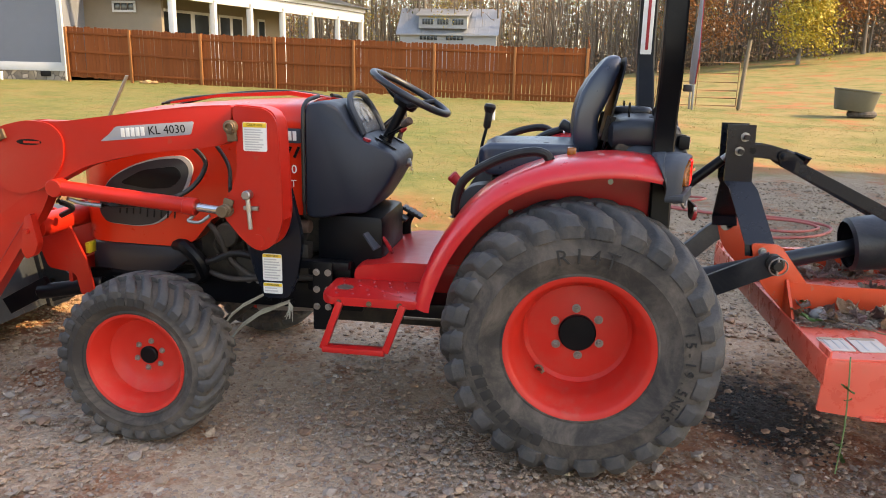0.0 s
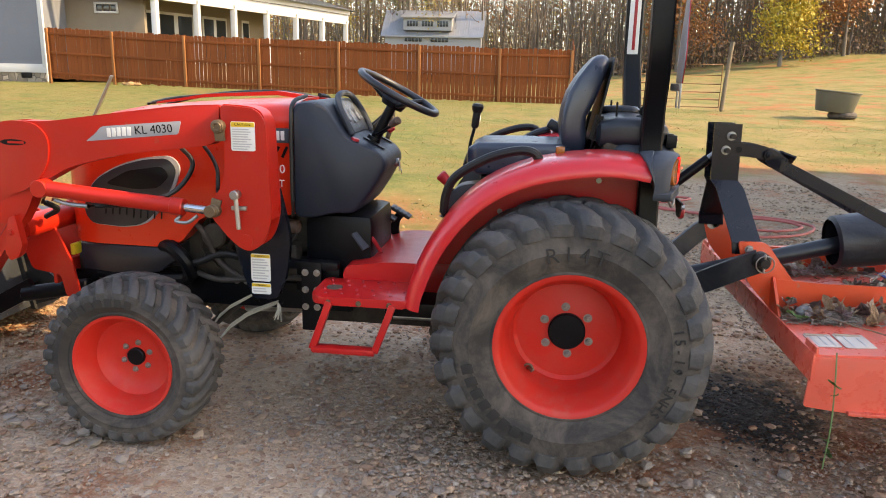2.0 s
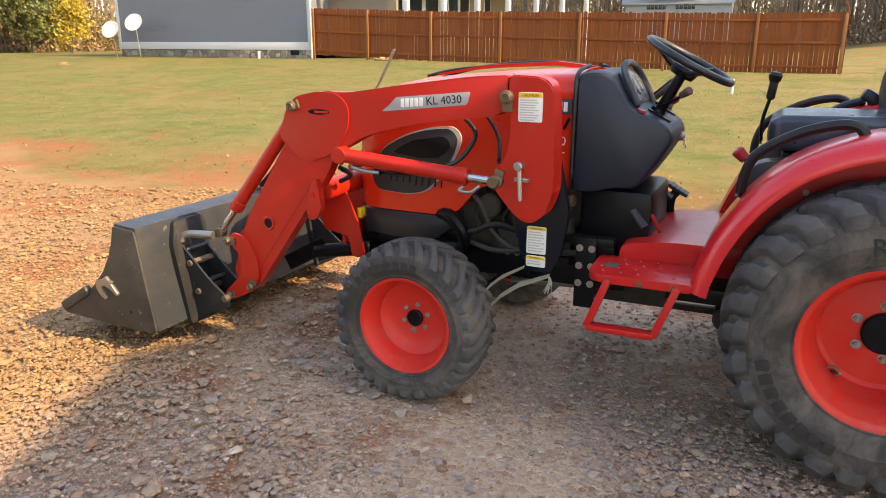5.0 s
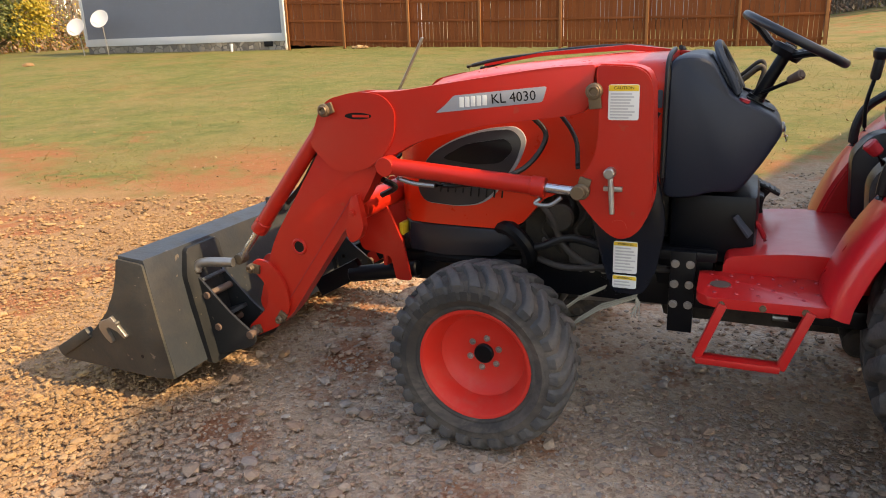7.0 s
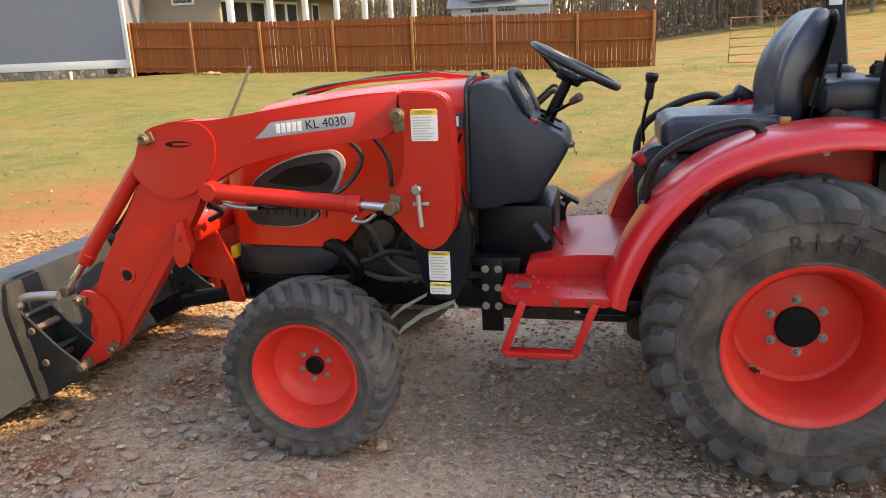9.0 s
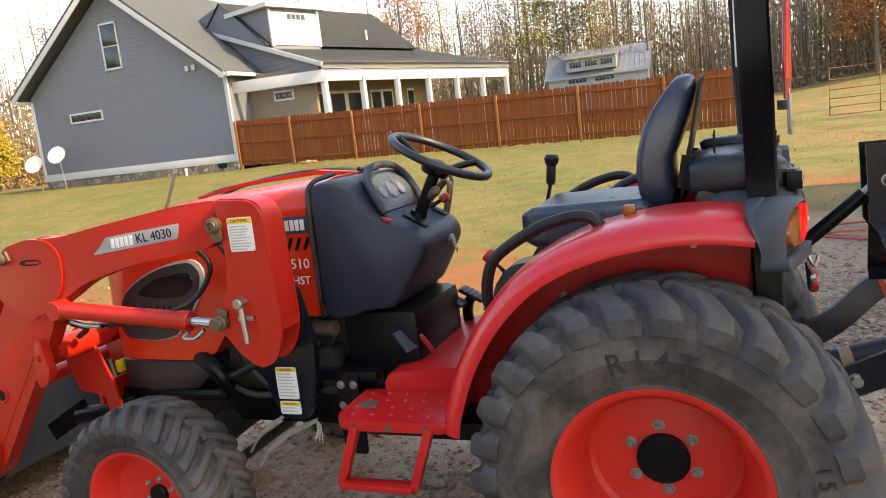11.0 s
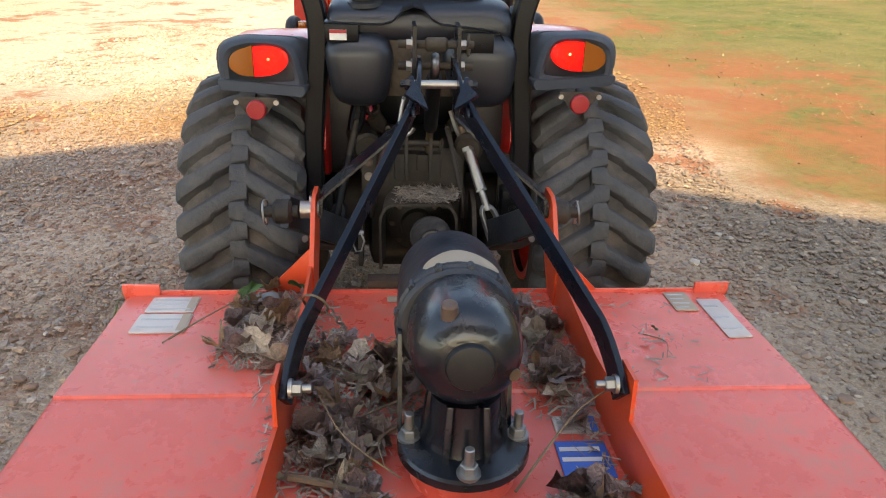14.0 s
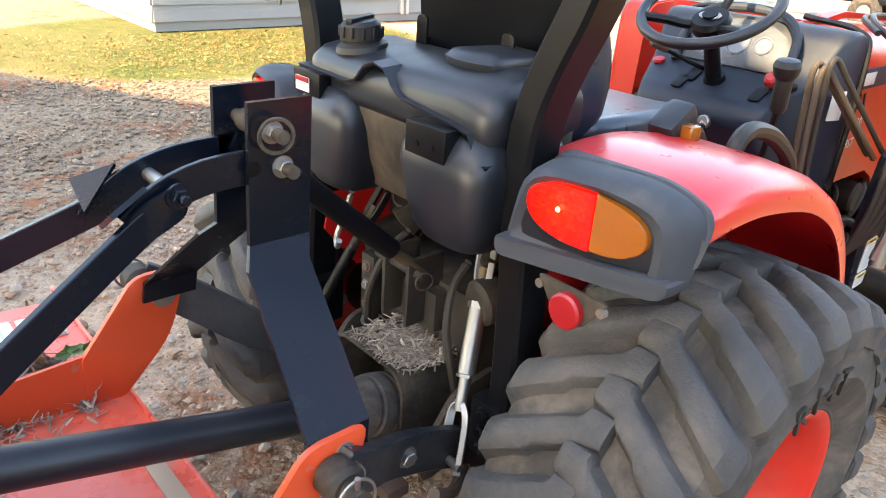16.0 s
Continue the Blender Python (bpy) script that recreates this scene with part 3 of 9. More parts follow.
    straw = n.math("MULTIPLY", isle, n.step(n.noise(14, 5, 0.7, pos), 0.5, 0.7))
    turf = n.mix(n.math("MULTIPLY", straw, 0.4), turf, (0.2352, 0.14, 0.0448))
    col = n.mix(grassy, grav, turf)
    hg = n.math("ADD", n.math("MULTIPLY", e1, 1.0), n.math("ADD", n.math("MULTIPLY", e2, 1.2), n.math("MULTIPLY", grit, 0.06)))
    hl = n.math("MULTIPLY", g3, 0.8)
    mixh = n.add("ShaderNodeMix")
    n.put(mixh.inputs[0], grassy)
    n.put(mixh.inputs[2], hg)
    n.put(mixh.inputs[3], hl)
    return n.done(col, 0.92, 0.0, n.bump(mixh.outputs[0], 0.7, 0.016), **{"Specular IOR Level": 0.25})


def _shift(self, vec, k):
    v = self.add("ShaderNodeVectorMath")
    v.operation = "ADD"
    self.put(v.inputs[0], vec)
    v.inputs[1].default_value = (k, k * 1.7, k * 0.3)
    return v.outputs[0]


Nodes.add_shift = _shift
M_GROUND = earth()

# ---- setting: the ground ----
def build_ground():
    def axis(lo, hi, fine_lo, fine_hi, fine, grow):
        v = list(np.arange(fine_lo, fine_hi + 1e-6, fine))
        k, step = fine_hi, fine
        while k < hi:
            step *= grow
            k += step
            v.append(min(k, hi))
        k, step, left = fine_lo, fine, []
        while k > lo:
            step *= grow
            k -= step
            left.append(max(k, lo))
        return left[::-1] + v
    xs = axis(-900, 900, -6, 5, 0.12, 1.12)
    ys = axis(-900, 900, -5, 7, 0.12, 1.12)
    verts = []
    for y in ys:
        for x in xs:
            h = ground_z(x, y)
            near = max(0.0, 1 - max(abs(x + 1) / 14, abs(y) / 16))
            h += noise.noise((x * 0.9, y * 0.9, 0.3)) * 0.014 * (0.4 + near) + noise.noise((x * 3.5, y * 3.5, 2.0)) * 0.006 * near
            if y > 5:
                h += noise.noise((x * 0.25, y * 0.25, 5)) * 0.06
            verts.append((x, y, h - 0.008))
    nx = len(xs)
    faces = [(j * nx + i, j * nx + i + 1, (j + 1) * nx + i + 1, (j + 1) * nx + i) for j in range(len(ys) - 1) for i in range(nx - 1)]
    me = bpy.data.meshes.new("ground")
    me.from_pydata(verts, [], faces)
    me.polygons.foreach_set("use_smooth", [True] * len(faces))
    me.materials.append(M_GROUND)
    return tagged(new("ground", me), "stony reddish gravel yard running into a thin yellow-green lawn", "ground", "", "structure")


ground = build_ground()

# ---- the tractor ----
CY = -0.03                                   # its middle line
tractor = thing("tractor", "dusty red compact tractor with black seat and treaded tyres", "tractor", (0, CY, 0))


def lug_rows(bm, R, h, w, count, lug, lean, out):
    """Tread bars: from past the middle to the shoulder and down the sidewall, both sides by turns."""
    for sg in (1, -1):
        for i in range(count):
            t0 = 2 * math.pi * (i + (0.5 if sg > 0 else 0)) / count
            pitch = 2 * math.pi * R / count
            jit = random.uniform(-0.01, 0.01)
            path = [(R - lug, -0.14 * h, 1.0, 0.0, -0.04, 0.5), (R - lug, 0.1 * h, 1.0, 0.0, 0.0, 0.6), (R - lug, 0.15 * h, 1.0, 0.0, 0.16, 0.5), (R - lug, 0.4 * h, 1.0, 0.02, 0.42, 0.5), (R - lug, 0.44 * h, 1.0, 0.02, 0.52, 0.56),
                    (R - lug - 0.004, 0.64 * h, 0.97, 0.15, 0.74, 0.56), (R - lug - 0.014, 0.85 * h, 0.85, 0.5, 1.0, 0.6), (R - lug - 0.034 * R / 0.52, 0.95 * h, 0.5, 0.85, 1.08, 0.62), (R - lug - 0.068 * R / 0.52, 0.985 * h, 0.1, 1.0, 1.1, 0.5)]
            rings = []
            for k, (r, y, nr, ny, dl, wd) in enumerate(path):
                a = t0 + (lean * dl + jit) * (1 if out else 1)
                hh = lug * (1.0 if k < 7 else (0.75 if k == 7 else 0.25))
                wt = wd * pitch * 1.06
                ring = []
                for side, up in ((-0.62, -0.3), (-0.5, 0.35), (-0.41, 0.84), (-0.28, 1.0), (0.2, 1.0), (0.33, 0.84), (0.44, 0.35), (0.58, -0.3)):
                    rr, yy = r + nr * hh * up, y + ny * hh * up * 0.8
                    b = a + side * wt / r
                    ring.append(bm.verts.new((rr * math.cos(b), yy * sg, rr * math.sin(b))))
                rings.append(ring)
            skin(bm, rings)


def tyre(name, parent, R, rr, w, count, lug, lean, s):
    h = w / 2
    d = R - lug - rr
    prof = [(rr - 0.012, 0.70), (rr + 0.004, 0.80), (rr + 0.018, 0.875), (rr + 0.026, 0.862), (rr + 0.12 * d + 0.02, 0.93), (rr + 0.42 * d, 0.995), (rr + 0.44 * d, 1.01), (rr + 0.46 * d, 0.998), (rr + 0.62 * d, 0.985),
            (rr + 0.8 * d, 0.95), (rr + 0.93 * d, 0.84), (rr + 0.985 * d, 0.6), (rr + d, 0.3), (rr + d + 0.001, 0)]
    full = [(r, y * h) for r, y in prof] + [(r, -y * h) for r, y in prof[-2::-1]]
    bm = B()
    lathe(bm, full, seg=72, caps=False)
    ob = part(name, bm, M_TYRE, parent, "dusty black rubber tyre with raised lettering")
    bm = B()
    lug_rows(bm, R, h, w, count, lug, lean, s)
    part("tread", bm, M_LUG, ob)
    return ob


def arc_text(words, parent, radius, y, mid, size, s, turn=1, bars=False):
    """Raised characters round a sidewall; mid: degrees from the rear, upwards."""
    step = size * 0.72 / radius
    n = len(words)
    for i, ch in enumerate(words):
        if ch == " ":
            continue
        a = radians(mid) - (i - (n - 1) / 2) * step * turn
        c = Vector((radius * math.cos(a), y, radius * math.sin(a)))
        x = Vector((math.sin(a), 0, -math.cos(a))) * turn
        m = facing(c, x, (0, s, 0))
        if bars:
            bm = B()
            box(bm, (0, 0, 0), (size * 0.5, size * 0.62, 0.004), 0.001)
            part("raised_block", bm, M_LETTER, parent, at=m)
        else:
            text_part("character", ch, size, M_LETTER, parent, m, 0.003)


def rear_wheel(s):
    c = (0, 0.565 * s if s < 0 else 0.583, 0.522)
    bm = B()
    prof = [(0.238, -0.17), (0.266, -0.172), (0.268, -0.155), (0.245, -0.14), (0.225, -0.06), (0.222, 0.06), (0.232, 0.10), (0.25, 0.135), (0.262, 0.15), (0.276, 0.158), (0.279, 0.166), (0.272, 0.171),
            (0.258, 0.168), (0.248, 0.158), (0.238, 0.128), (0.222, 0.10), (0.214, 0.06), (0.21, 0.0), (0.204, -0.028), (0.19, -0.04), (0.13, -0.036), (0.1, -0.028), (0.0, -0.028)]
    lathe(bm, [(r, y * s) for r, y in prof], seg=64, caps=False)
    w = part("rear_wheel", bm, M_WHEEL, tractor, "orange-red painted dished steel wheel", at=pose(*c))
    ob = tyre("tyre", w, 0.513, 0.258, 0.395, 26, 0.03, -0.22, s)
    bm = B()
    lathe(bm, [(0.071, -0.03 * s), (0.071, -0.012 * s), (0.066, -0.008 * s), (0.02, -0.006 * s), (0.0, -0.006 * s)], seg=36, caps=False)
    part("hub_cap", bm, M_BLACK, w, "black hub")
    for i in range(6):
        a = radians(30 + 60 * i + 5)
        bm = B()
        bolt(bm, (0.094 * math.cos(a), -0.03 * s, 0.094 * math.sin(a)), (0, s, 0), 0.0125, 0.014, 0.008)
        part("lug_bolt", bm, M_ZINC, w)
    bm = B()
    a = radians(228)
    p = Vector((0.205 * math.cos(a), 0.0, 0.205 * math.sin(a)))
    torus(bm, p * 1.01 + Vector((0, 0.002 * s, 0)), (0, 1, 0), 0.017, 0.005, 20, 8)
    cyl(bm, p, p * 0.9 + Vector((0, 0.05 * s, 0)), 0.006, seg=10)
    cyl(bm, p * 0.9 + Vector((0, 0.05 * s, 0)), p * 0.87 + Vector((0, 0.065 * s, 0)), 0.005, seg=10)
    part("valve", bm, M_BRASS, w)
    y = 0.1987 * s
    for word, mid, size, rad, bars in (("R14T", 89, 0.078, 0.35, False), ("15-19.5NHS", 350, 0.05, 0.38, False), ("12345678", 222, 0.07, 0.37, True)):
        arc_text(word, ob, rad, y, mid, size, s, 1 if s < 0 else -1, bars)
    return w


def front_wheel(s):
    c = (-1.70, 0.655 * s, 0.336)
    bm = B()
    prof = [(0.185, -0.1), (0.206, -0.1), (0.19, -0.085), (0.172, -0.03), (0.175, 0.06), (0.19, 0.088), (0.204, 0.094), (0.209, 0.1), (0.204, 0.106), (0.193, 0.102), (0.184, 0.088), (0.172, 0.065), (0.162, 0.045),
            (0.156, 0.02), (0.13, 0.008), (0.118, -0.002), (0.085, -0.008), (0.0, -0.008)]
    lathe(bm, [(r, y * s) for r, y in prof], seg=56, caps=False)
    w = part("front_wheel", bm, M_WHEEL, tractor, "orange-red painted dished steel wheel", at=pose(*c))
    ob = tyre("tyre", w, 0.338, 0.196, 0.25, 29, 0.02, -0.2, s)
    bm = B()
    lathe(bm, [(0.036, -0.01 * s), (0.036, 0.004 * s), (0.032, 0.007 * s), (0.0, 0.007 * s)], seg=28, caps=False)
    part("hub_cap", bm, M_BLACK, w, "black hub")
    for i in range(6):
        a = radians(20 + 60 * i)
        bm = B()
        bolt(bm, (0.058 * math.cos(a), -0.008 * s, 0.058 * math.sin(a)), (0, s, 0), 0.009, 0.01, 0.006)
        part("lug_bolt", bm, M_ZINC, w)
    arc_text("12345678", ob, 0.262, 0.1255 * s, 108, 0.055, s, 1 if s < 0 else -1, True)
    return w


for _s in (-1, 1):
    rear_wheel(_s)
    front_wheel(_s)


# bonnet: sections from nose to dashboard
def hood_ring(x, w, zt, zb, r, crown=0.02):
    pts = []
    for sg in (-1, 1):
        col = []
        col.append((x, sg * w * 0.97, zb))
        col.append((x, sg * w, zb + (zt - zb) * 0.45))
        col.append((x, sg * w * 0.985, zb + (zt - zb) * 0.72))
        for t in np.linspace(0, math.pi / 2, 6):
            col.append((x, sg * (w * 0.975 - r + r * math.cos(t)), zt - r * 0.8 + r * 0.8 * math.sin(t)))
        col.append((x, sg * w * 0.3, zt + crown * 0.8))
        pts += col if sg < 0 else col[::-1]
    return pts


bm = B()
loft(bm, [hood_ring(-2.205, 0.19, 1.06, 0.74, 0.10, 0.0), hood_ring(-2.195, 0.235, 1.13, 0.71, 0.11, 0.01), hood_ring(-2.15, 0.268, 1.20, 0.70, 0.12), hood_ring(-2.06, 0.285, 1.25, 0.70, 0.12), hood_ring(-1.90, 0.295, 1.283, 0.70, 0.12),
          hood_ring(-1.72, 0.30, 1.302, 0.70, 0.12), hood_ring(-1.66, 0.30, 1.306, 0.735, 0.12), hood_ring(-1.58, 0.30, 1.314, 0.83, 0.115), hood_ring(-1.5, 0.30, 1.32, 0.868, 0.11), hood_ring(-1.32, 0.30, 1.33, 0.872, 0.105), hood_ring(-1.155, 0.30, 1.335, 0.872, 0.10)])
hood = part("bonnet", bm, M_HOOD, tractor, "glossy orange-red bonnet", sharp=50)
bm = B()
loft(bm, [hood_ring(-2.212, 0.18, 0.745, 0.60, 0.02, 0.0), hood_ring(-2.16, 0.262, 0.703, 0.575, 0.02, 0), hood_ring(-2.0, 0.289, 0.701, 0.57, 0.02, 0), hood_ring(-1.78, 0.296, 0.701, 0.585, 0.02, 0), hood_ring(-1.68, 0.296, 0.712, 0.66, 0.02, 0)])
part("lower_panel", bm, M_PLASTIC, tractor, "black plastic skirt under the bonnet", sharp=40)
for s in (-1, 1):
    out = rnd([(-2.10, 0.86, 0.04), (-2.05, 0.985, 0.06), (-1.93, 1.055, 0.06), (-1.80, 1.095, 0.06), (-1.68, 1.105, 0.03), (-1.64, 1.06, 0.04), (-1.665, 0.98, 0.08), (-1.73, 0.885, 0.06), (-1.81, 0.80, 0.06), (-1.92, 0.785, 0.03), (-2.07, 0.795, 0.03)], 0.04, 5)
    bm = B()
    prism(bm, out, 0.285 * s, 0.307 * s, 0.005)
    vent = part("side_vent", bm, M_SILVER, hood, "dark side grille with a light rim")
    cx, cz = -1.87, 0.95
    bm = B()
    prism(bm, [(cx + (x - cx) * 0.955 - 0.008, cz + (z - cz) * 0.955 - 0.004) for x, z in out], 0.3 * s, 0.3105 * s, 0.003)
    grille = part("grille", bm, M_PLASTIC, hood, "black plastic grille")
    bm = B()
    prism(bm, rnd([(-1.99, 0.975), (-1.88, 1.035), (-1.72, 1.06), (-1.69, 1.02), (-1.74, 0.965), (-1.85, 0.955)], 0.03, 5), 0.308 * s, 0.3135 * s, 0.002)
    part("scoop", bm, M_BLACK, grille)
    for k in range(9):
        bm = B()
        x = -1.72 - 0.032 * k
        bar(bm, (x - 0.02, 0.3115 * s, 0.83 + 0.012 * (k > 4)), (x + 0.012 - 0.02, 0.3115 * s, 0.93), 0.006, 0.004, (0, 1, 0), 0.001)
        part("grille_bar", bm, M_BLACK, grille)
    for k in range(3):
        bm = B()
        x = -1.265 + 0.035 * k
        bar(bm, (x, 0.302 * s, 1.115), (x + 0.022, 0.302 * s, 1.16), 0.012, 0.004, (0, 1, 0), 0.001)
        part("slit", bm, M_BLACK, hood, "dark cooling slit")
    bm = B()
    prism(bm, rnd([(-1.40, 1.175), (-1.165, 1.175), (-1.165, 1.235), (-1.37, 1.235)], 0.006), 0.297 * s, 0.3025 * s, 0.001)
    badge = part("badge", bm, M_GREY, hood, "grey maker's badge with pale blocks")
    for k in range(5):
        bm = B()
        box(bm, (-1.275 + 0.021 * k, 0.3035 * s, 1.205), (0.016, 0.003, 0.038), 0.001)
        part("pale_block", bm, M_WHITE, badge)
    xv = (1, 0, 0) if s < 0 else (-1, 0, 0)
    text_part("model_number", "3510", 0.052, M_WHITE, hood, facing((-1.235, 0.3025 * s, 1.065), xv, (0, s, 0)), 0.001, "white outlined model number")
    text_part("drive_mark", "HST", 0.042, M_WHITE, hood, facing((-1.225, 0.3025 * s, 1.005), xv, (0, s, 0)), 0.001)
    bm = B()
    box(bm, (-2.2, 0.23 * s, 0.66), (0.02, 0.07, 0.05), 0.004)
    part("yellow_label", bm, M_YELLOW, tractor)

# dashboard cowl
bm = B()
side = [(-1.15, 0.86), (-1.15, 1.335), (-1.085, 1.35), (-1.02, 1.335), (-0.945, 1.205), (-0.80, 1.135), (-0.775, 1.085), (-0.83, 0.985), (-0.905, 0.875), (-0.98, 0.885), (-1.05, 0.865)]
rings = []
for y, k in ((-0.305, 0.93), (-0.30, 0.975), (-0.285, 1.0), (-0.2, 1.01), (0, 1.012), (0.2, 1.01), (0.285, 1.0), (0.30, 0.975), (0.305, 0.93)):
    rings.append([(-1.0 + (x + 1.0) * k, y, 1.1 + (z - 1.1) * k) for x, z in rnd(side, 0.035, 4)])
loft(bm, rings)
for v in bm.verts:                                   # narrower towards the driver
    v.co.y *= 1 - 0.36 * min(1.0, max(0.0, (v.co.x + 1.06) / 0.28))
cowl = part("dashboard_cowl", bm, M_COWL, tractor, "dark grey plastic dashboard cowl", sharp=40)
bm = B()
for s in (-1, 1):
    tube(bm, [(-1.152, 0.309 * s, 0.87), (-1.152, 0.309 * s, 1.25), (-1.152, 0.27 * s, 1.34), (-1.152, 0.1 * s, 1.362)], 0.009, 8)
part("seal", bm, M_HOSE, cowl)
bm = B()
prism(bm, rnd([(-0.185, -0.075), (0.185, -0.075), (0.165, 0.06), (0.1, 0.085), (-0.1, 0.085), (-0.165, 0.06)], 0.04, 5), -0.004, 0.006, 0.003, "xy")
part("instrument_panel", bm, M_PLASTIC, cowl, "grey instrument panel with round dials", at=facing((-0.978, 0, 1.275), (0, 1, 0), (0.86, 0, 0.5)))
for k, (y, r) in enumerate(((-0.08, 0.028), (0.0, 0.038), (0.08, 0.028))):
    bm = B()
    lathe(bm, [(r, 0), (r, 0.006), (r - 0.004, 0.008), (r - 0.006, 0.004), (0, 0.004)], axis=(0, 0, 1), seg=28, caps=False)
    part("dial", bm, M_DIAL, cowl, "round blue-grey dial", at=facing((-0.972, y, 1.278), (0, 1, 0), (0.86, 0, 0.5)))
bm = B()
lathe(bm, [(0.16, 0.0), (0.155, 0.01), (0.12, 0.016), (0.05, 0.018), (0, 0.018)], axis=(0, 0, 1), seg=36, caps=False)
for v in bm.verts:
    v.co.y *= 0.48
part("clear_cover", bm, M_CLEAR, cowl, "clear domed instrument cover", at=facing((-0.974, 0, 1.275), (0, 1, 0), (0.86, 0, 0.5)))
for y, c, nm in ((-0.215, M_REFLECT, "red_knob"), (0.215, M_REFLECT, "red_knob")):
    bm = B()
    lathe(bm, [(0.026, 0), (0.026, 0.008), (0.013, 0.012), (0.013, 0.022), (0.018, 0.024), (0.018, 0.034), (0.0, 0.036)], c=(-0.915, y, 1.165), axis=(0.3, 0, 0.95), seg=18)
    part(nm, bm, [M_BLACK] if y > 0 else M_SIGNRED, cowl)
for y in (0.1, 0.14, -0.1):
    bm = B()
    box(bm, (-0.86, y, 1.152), (0.035, 0.022, 0.014), 0.003, (0, 26, 0))
    part("rocker_switch", bm, M_BLACK, cowl)

bm = B()
tube(bm, [(-0.172, -0.085, 0.012), (-0.178, -0.02, 0.018), (-0.165, 0.045, 0.02), (-0.12, 0.09, 0.022), (-0.05, 0.106, 0.024), (0.05, 0.106, 0.024), (0.12, 0.09, 0.022), (0.165, 0.045, 0.02), (0.178, -0.02, 0.018), (0.172, -0.085, 0.012)], 0.014, 10)
part("instrument_hood", bm, M_GREY, cowl, "arched grey rim round the dials", at=facing((-0.978, 0, 1.27), (0, 1, 0), (0.86, 0, 0.5)))
for x, y in ((-0.875, -0.07), (-0.835, -0.085), (-0.85, 0.155)):
    bm = B()
    prism(bm, rnd([(x - 0.028, y - 0.017), (x + 0.028, y - 0.017), (x + 0.028, y + 0.017), (x - 0.028, y + 0.017)], 0.006), 0.0, 0.005, 0.0015, "xy")
    for v in bm.verts:
        v.co.z += 1.205 - 0.483 * (v.co.x + 0.945) + 0.004
    part("switch_cover", bm, M_BLACK, cowl)
bm = B()
cyl(bm, (-0.79, 0.05, 1.07), (-0.765, 0.05, 1.073), 0.019, seg=20, bev=0.003)
ig = part("ignition_switch", bm, M_ZINC, cowl, "zinc ignition switch with its key in")
bm = B()
prism(bm, rnd([(0.038, 1.035), (0.062, 1.035), (0.066, 1.062), (0.05, 1.078), (0.034, 1.062)], 0.006), -0.766, -0.762, 0.001, "yz")
torus(bm, (-0.757, 0.052, 1.03), (1, 0.2, 0), 0.012, 0.0015, 18, 6)
part("key", bm, M_CHROME, ig)
bm = B()
prism(bm, rnd([(-1.075, 1.1), (-1.02, 1.1), (-1.02, 1.185), (-1.075, 1.185)], 0.003), 0.3065, 0.308, 0.0004)
for v in bm.verts:
    v.co.y = 0.3065 - 0.36 * 0.305 * max(0.0, (v.co.x + 1.06) / 0.28) + (v.co.y - 0.3065)
card = part("paper_card", bm, M_WHITE, cowl, "white paper label stuck on the cowl")
bm = B()
tube(bm, [(-0.93, 0.14, 1.16), (-0.89, 0.17, 1.185), (-0.845, 0.185, 1.21)], 0.008, 8)
sl = part("throttle_lever", bm, M_BLACK, cowl)
bm = B()
cyl(bm, (-0.85, 0.183, 1.205), (-0.82, 0.19, 1.225), 0.02, 0.017, 14, bev=0.006)
part("knob", bm, M_SIGNRED, sl, "dark red plastic knob")

# steering column and wheel
AX = Vector((0.125, 0, 0.235)).normalized()
WC = Vector((-0.762, 0, 1.385))
bm = B()
cyl(bm, (-0.893, 0, 1.13), WC - AX * 0.02, 0.024, 0.022, 16)
lathe(bm, [(0.055, 0), (0.05, 0.02), (0.034, 0.035), (0.03, 0.06)], c=(-0.897, 0, 1.135), axis=AX, seg=20)
column = part("steering_column", bm, M_BLACK, tractor)
bm = B()
torus(bm, WC, AX, 0.185, 0.0155, 48, 12)
sw = part("steering_wheel", bm, M_PLASTIC, tractor, "black three-spoke steering wheel", sharp=60)
a, b, d = frame_of(AX)
for t in (90, 210, 330):
    e = a * math.cos(radians(t)) + b * math.sin(radians(t))
    bm = B()
    tube(bm, [WC - AX * 0.05, WC - AX * 0.045 + e * 0.06, WC - AX * 0.02 + e * 0.12, WC + e * 0.18], 0.013, 8)
    part("spoke", bm, M_BLACK, sw)
bm = B()
lathe(bm, [(0.05, -0.07), (0.058, -0.045), (0.05, -0.03), (0.0, -0.026)], c=WC, axis=AX, seg=24)
part("wheel_hub", bm, M_BLACK, sw)
bm = B()
lathe(bm, [(0.034, 0), (0.034, 0.003), (0, 0.004)], axis=(0, 0, 1), seg=24)
for v in bm.verts:
    v.co.y *= 0.55
part("emblem", bm, M_SILVER, sw, "silver oval emblem", at=facing(WC - AX * 0.027, (0, 1, 0), AX))
bm = B()
tube(bm, [(-0.86, -0.02, 1.2), (-0.82, -0.06, 1.22), (-0.76, -0.12, 1.255)], 0.007, 8)
lev = part("shuttle_lever", bm, M_BLACK, tractor)
bm = B()
cyl(bm, (-0.775, -0.11, 1.25), (-0.735, -0.145, 1.275), 0.014, 0.018, 12, bev=0.005)
part("lever_knob", bm, M_RUSTY, lev, "dark brown knob")

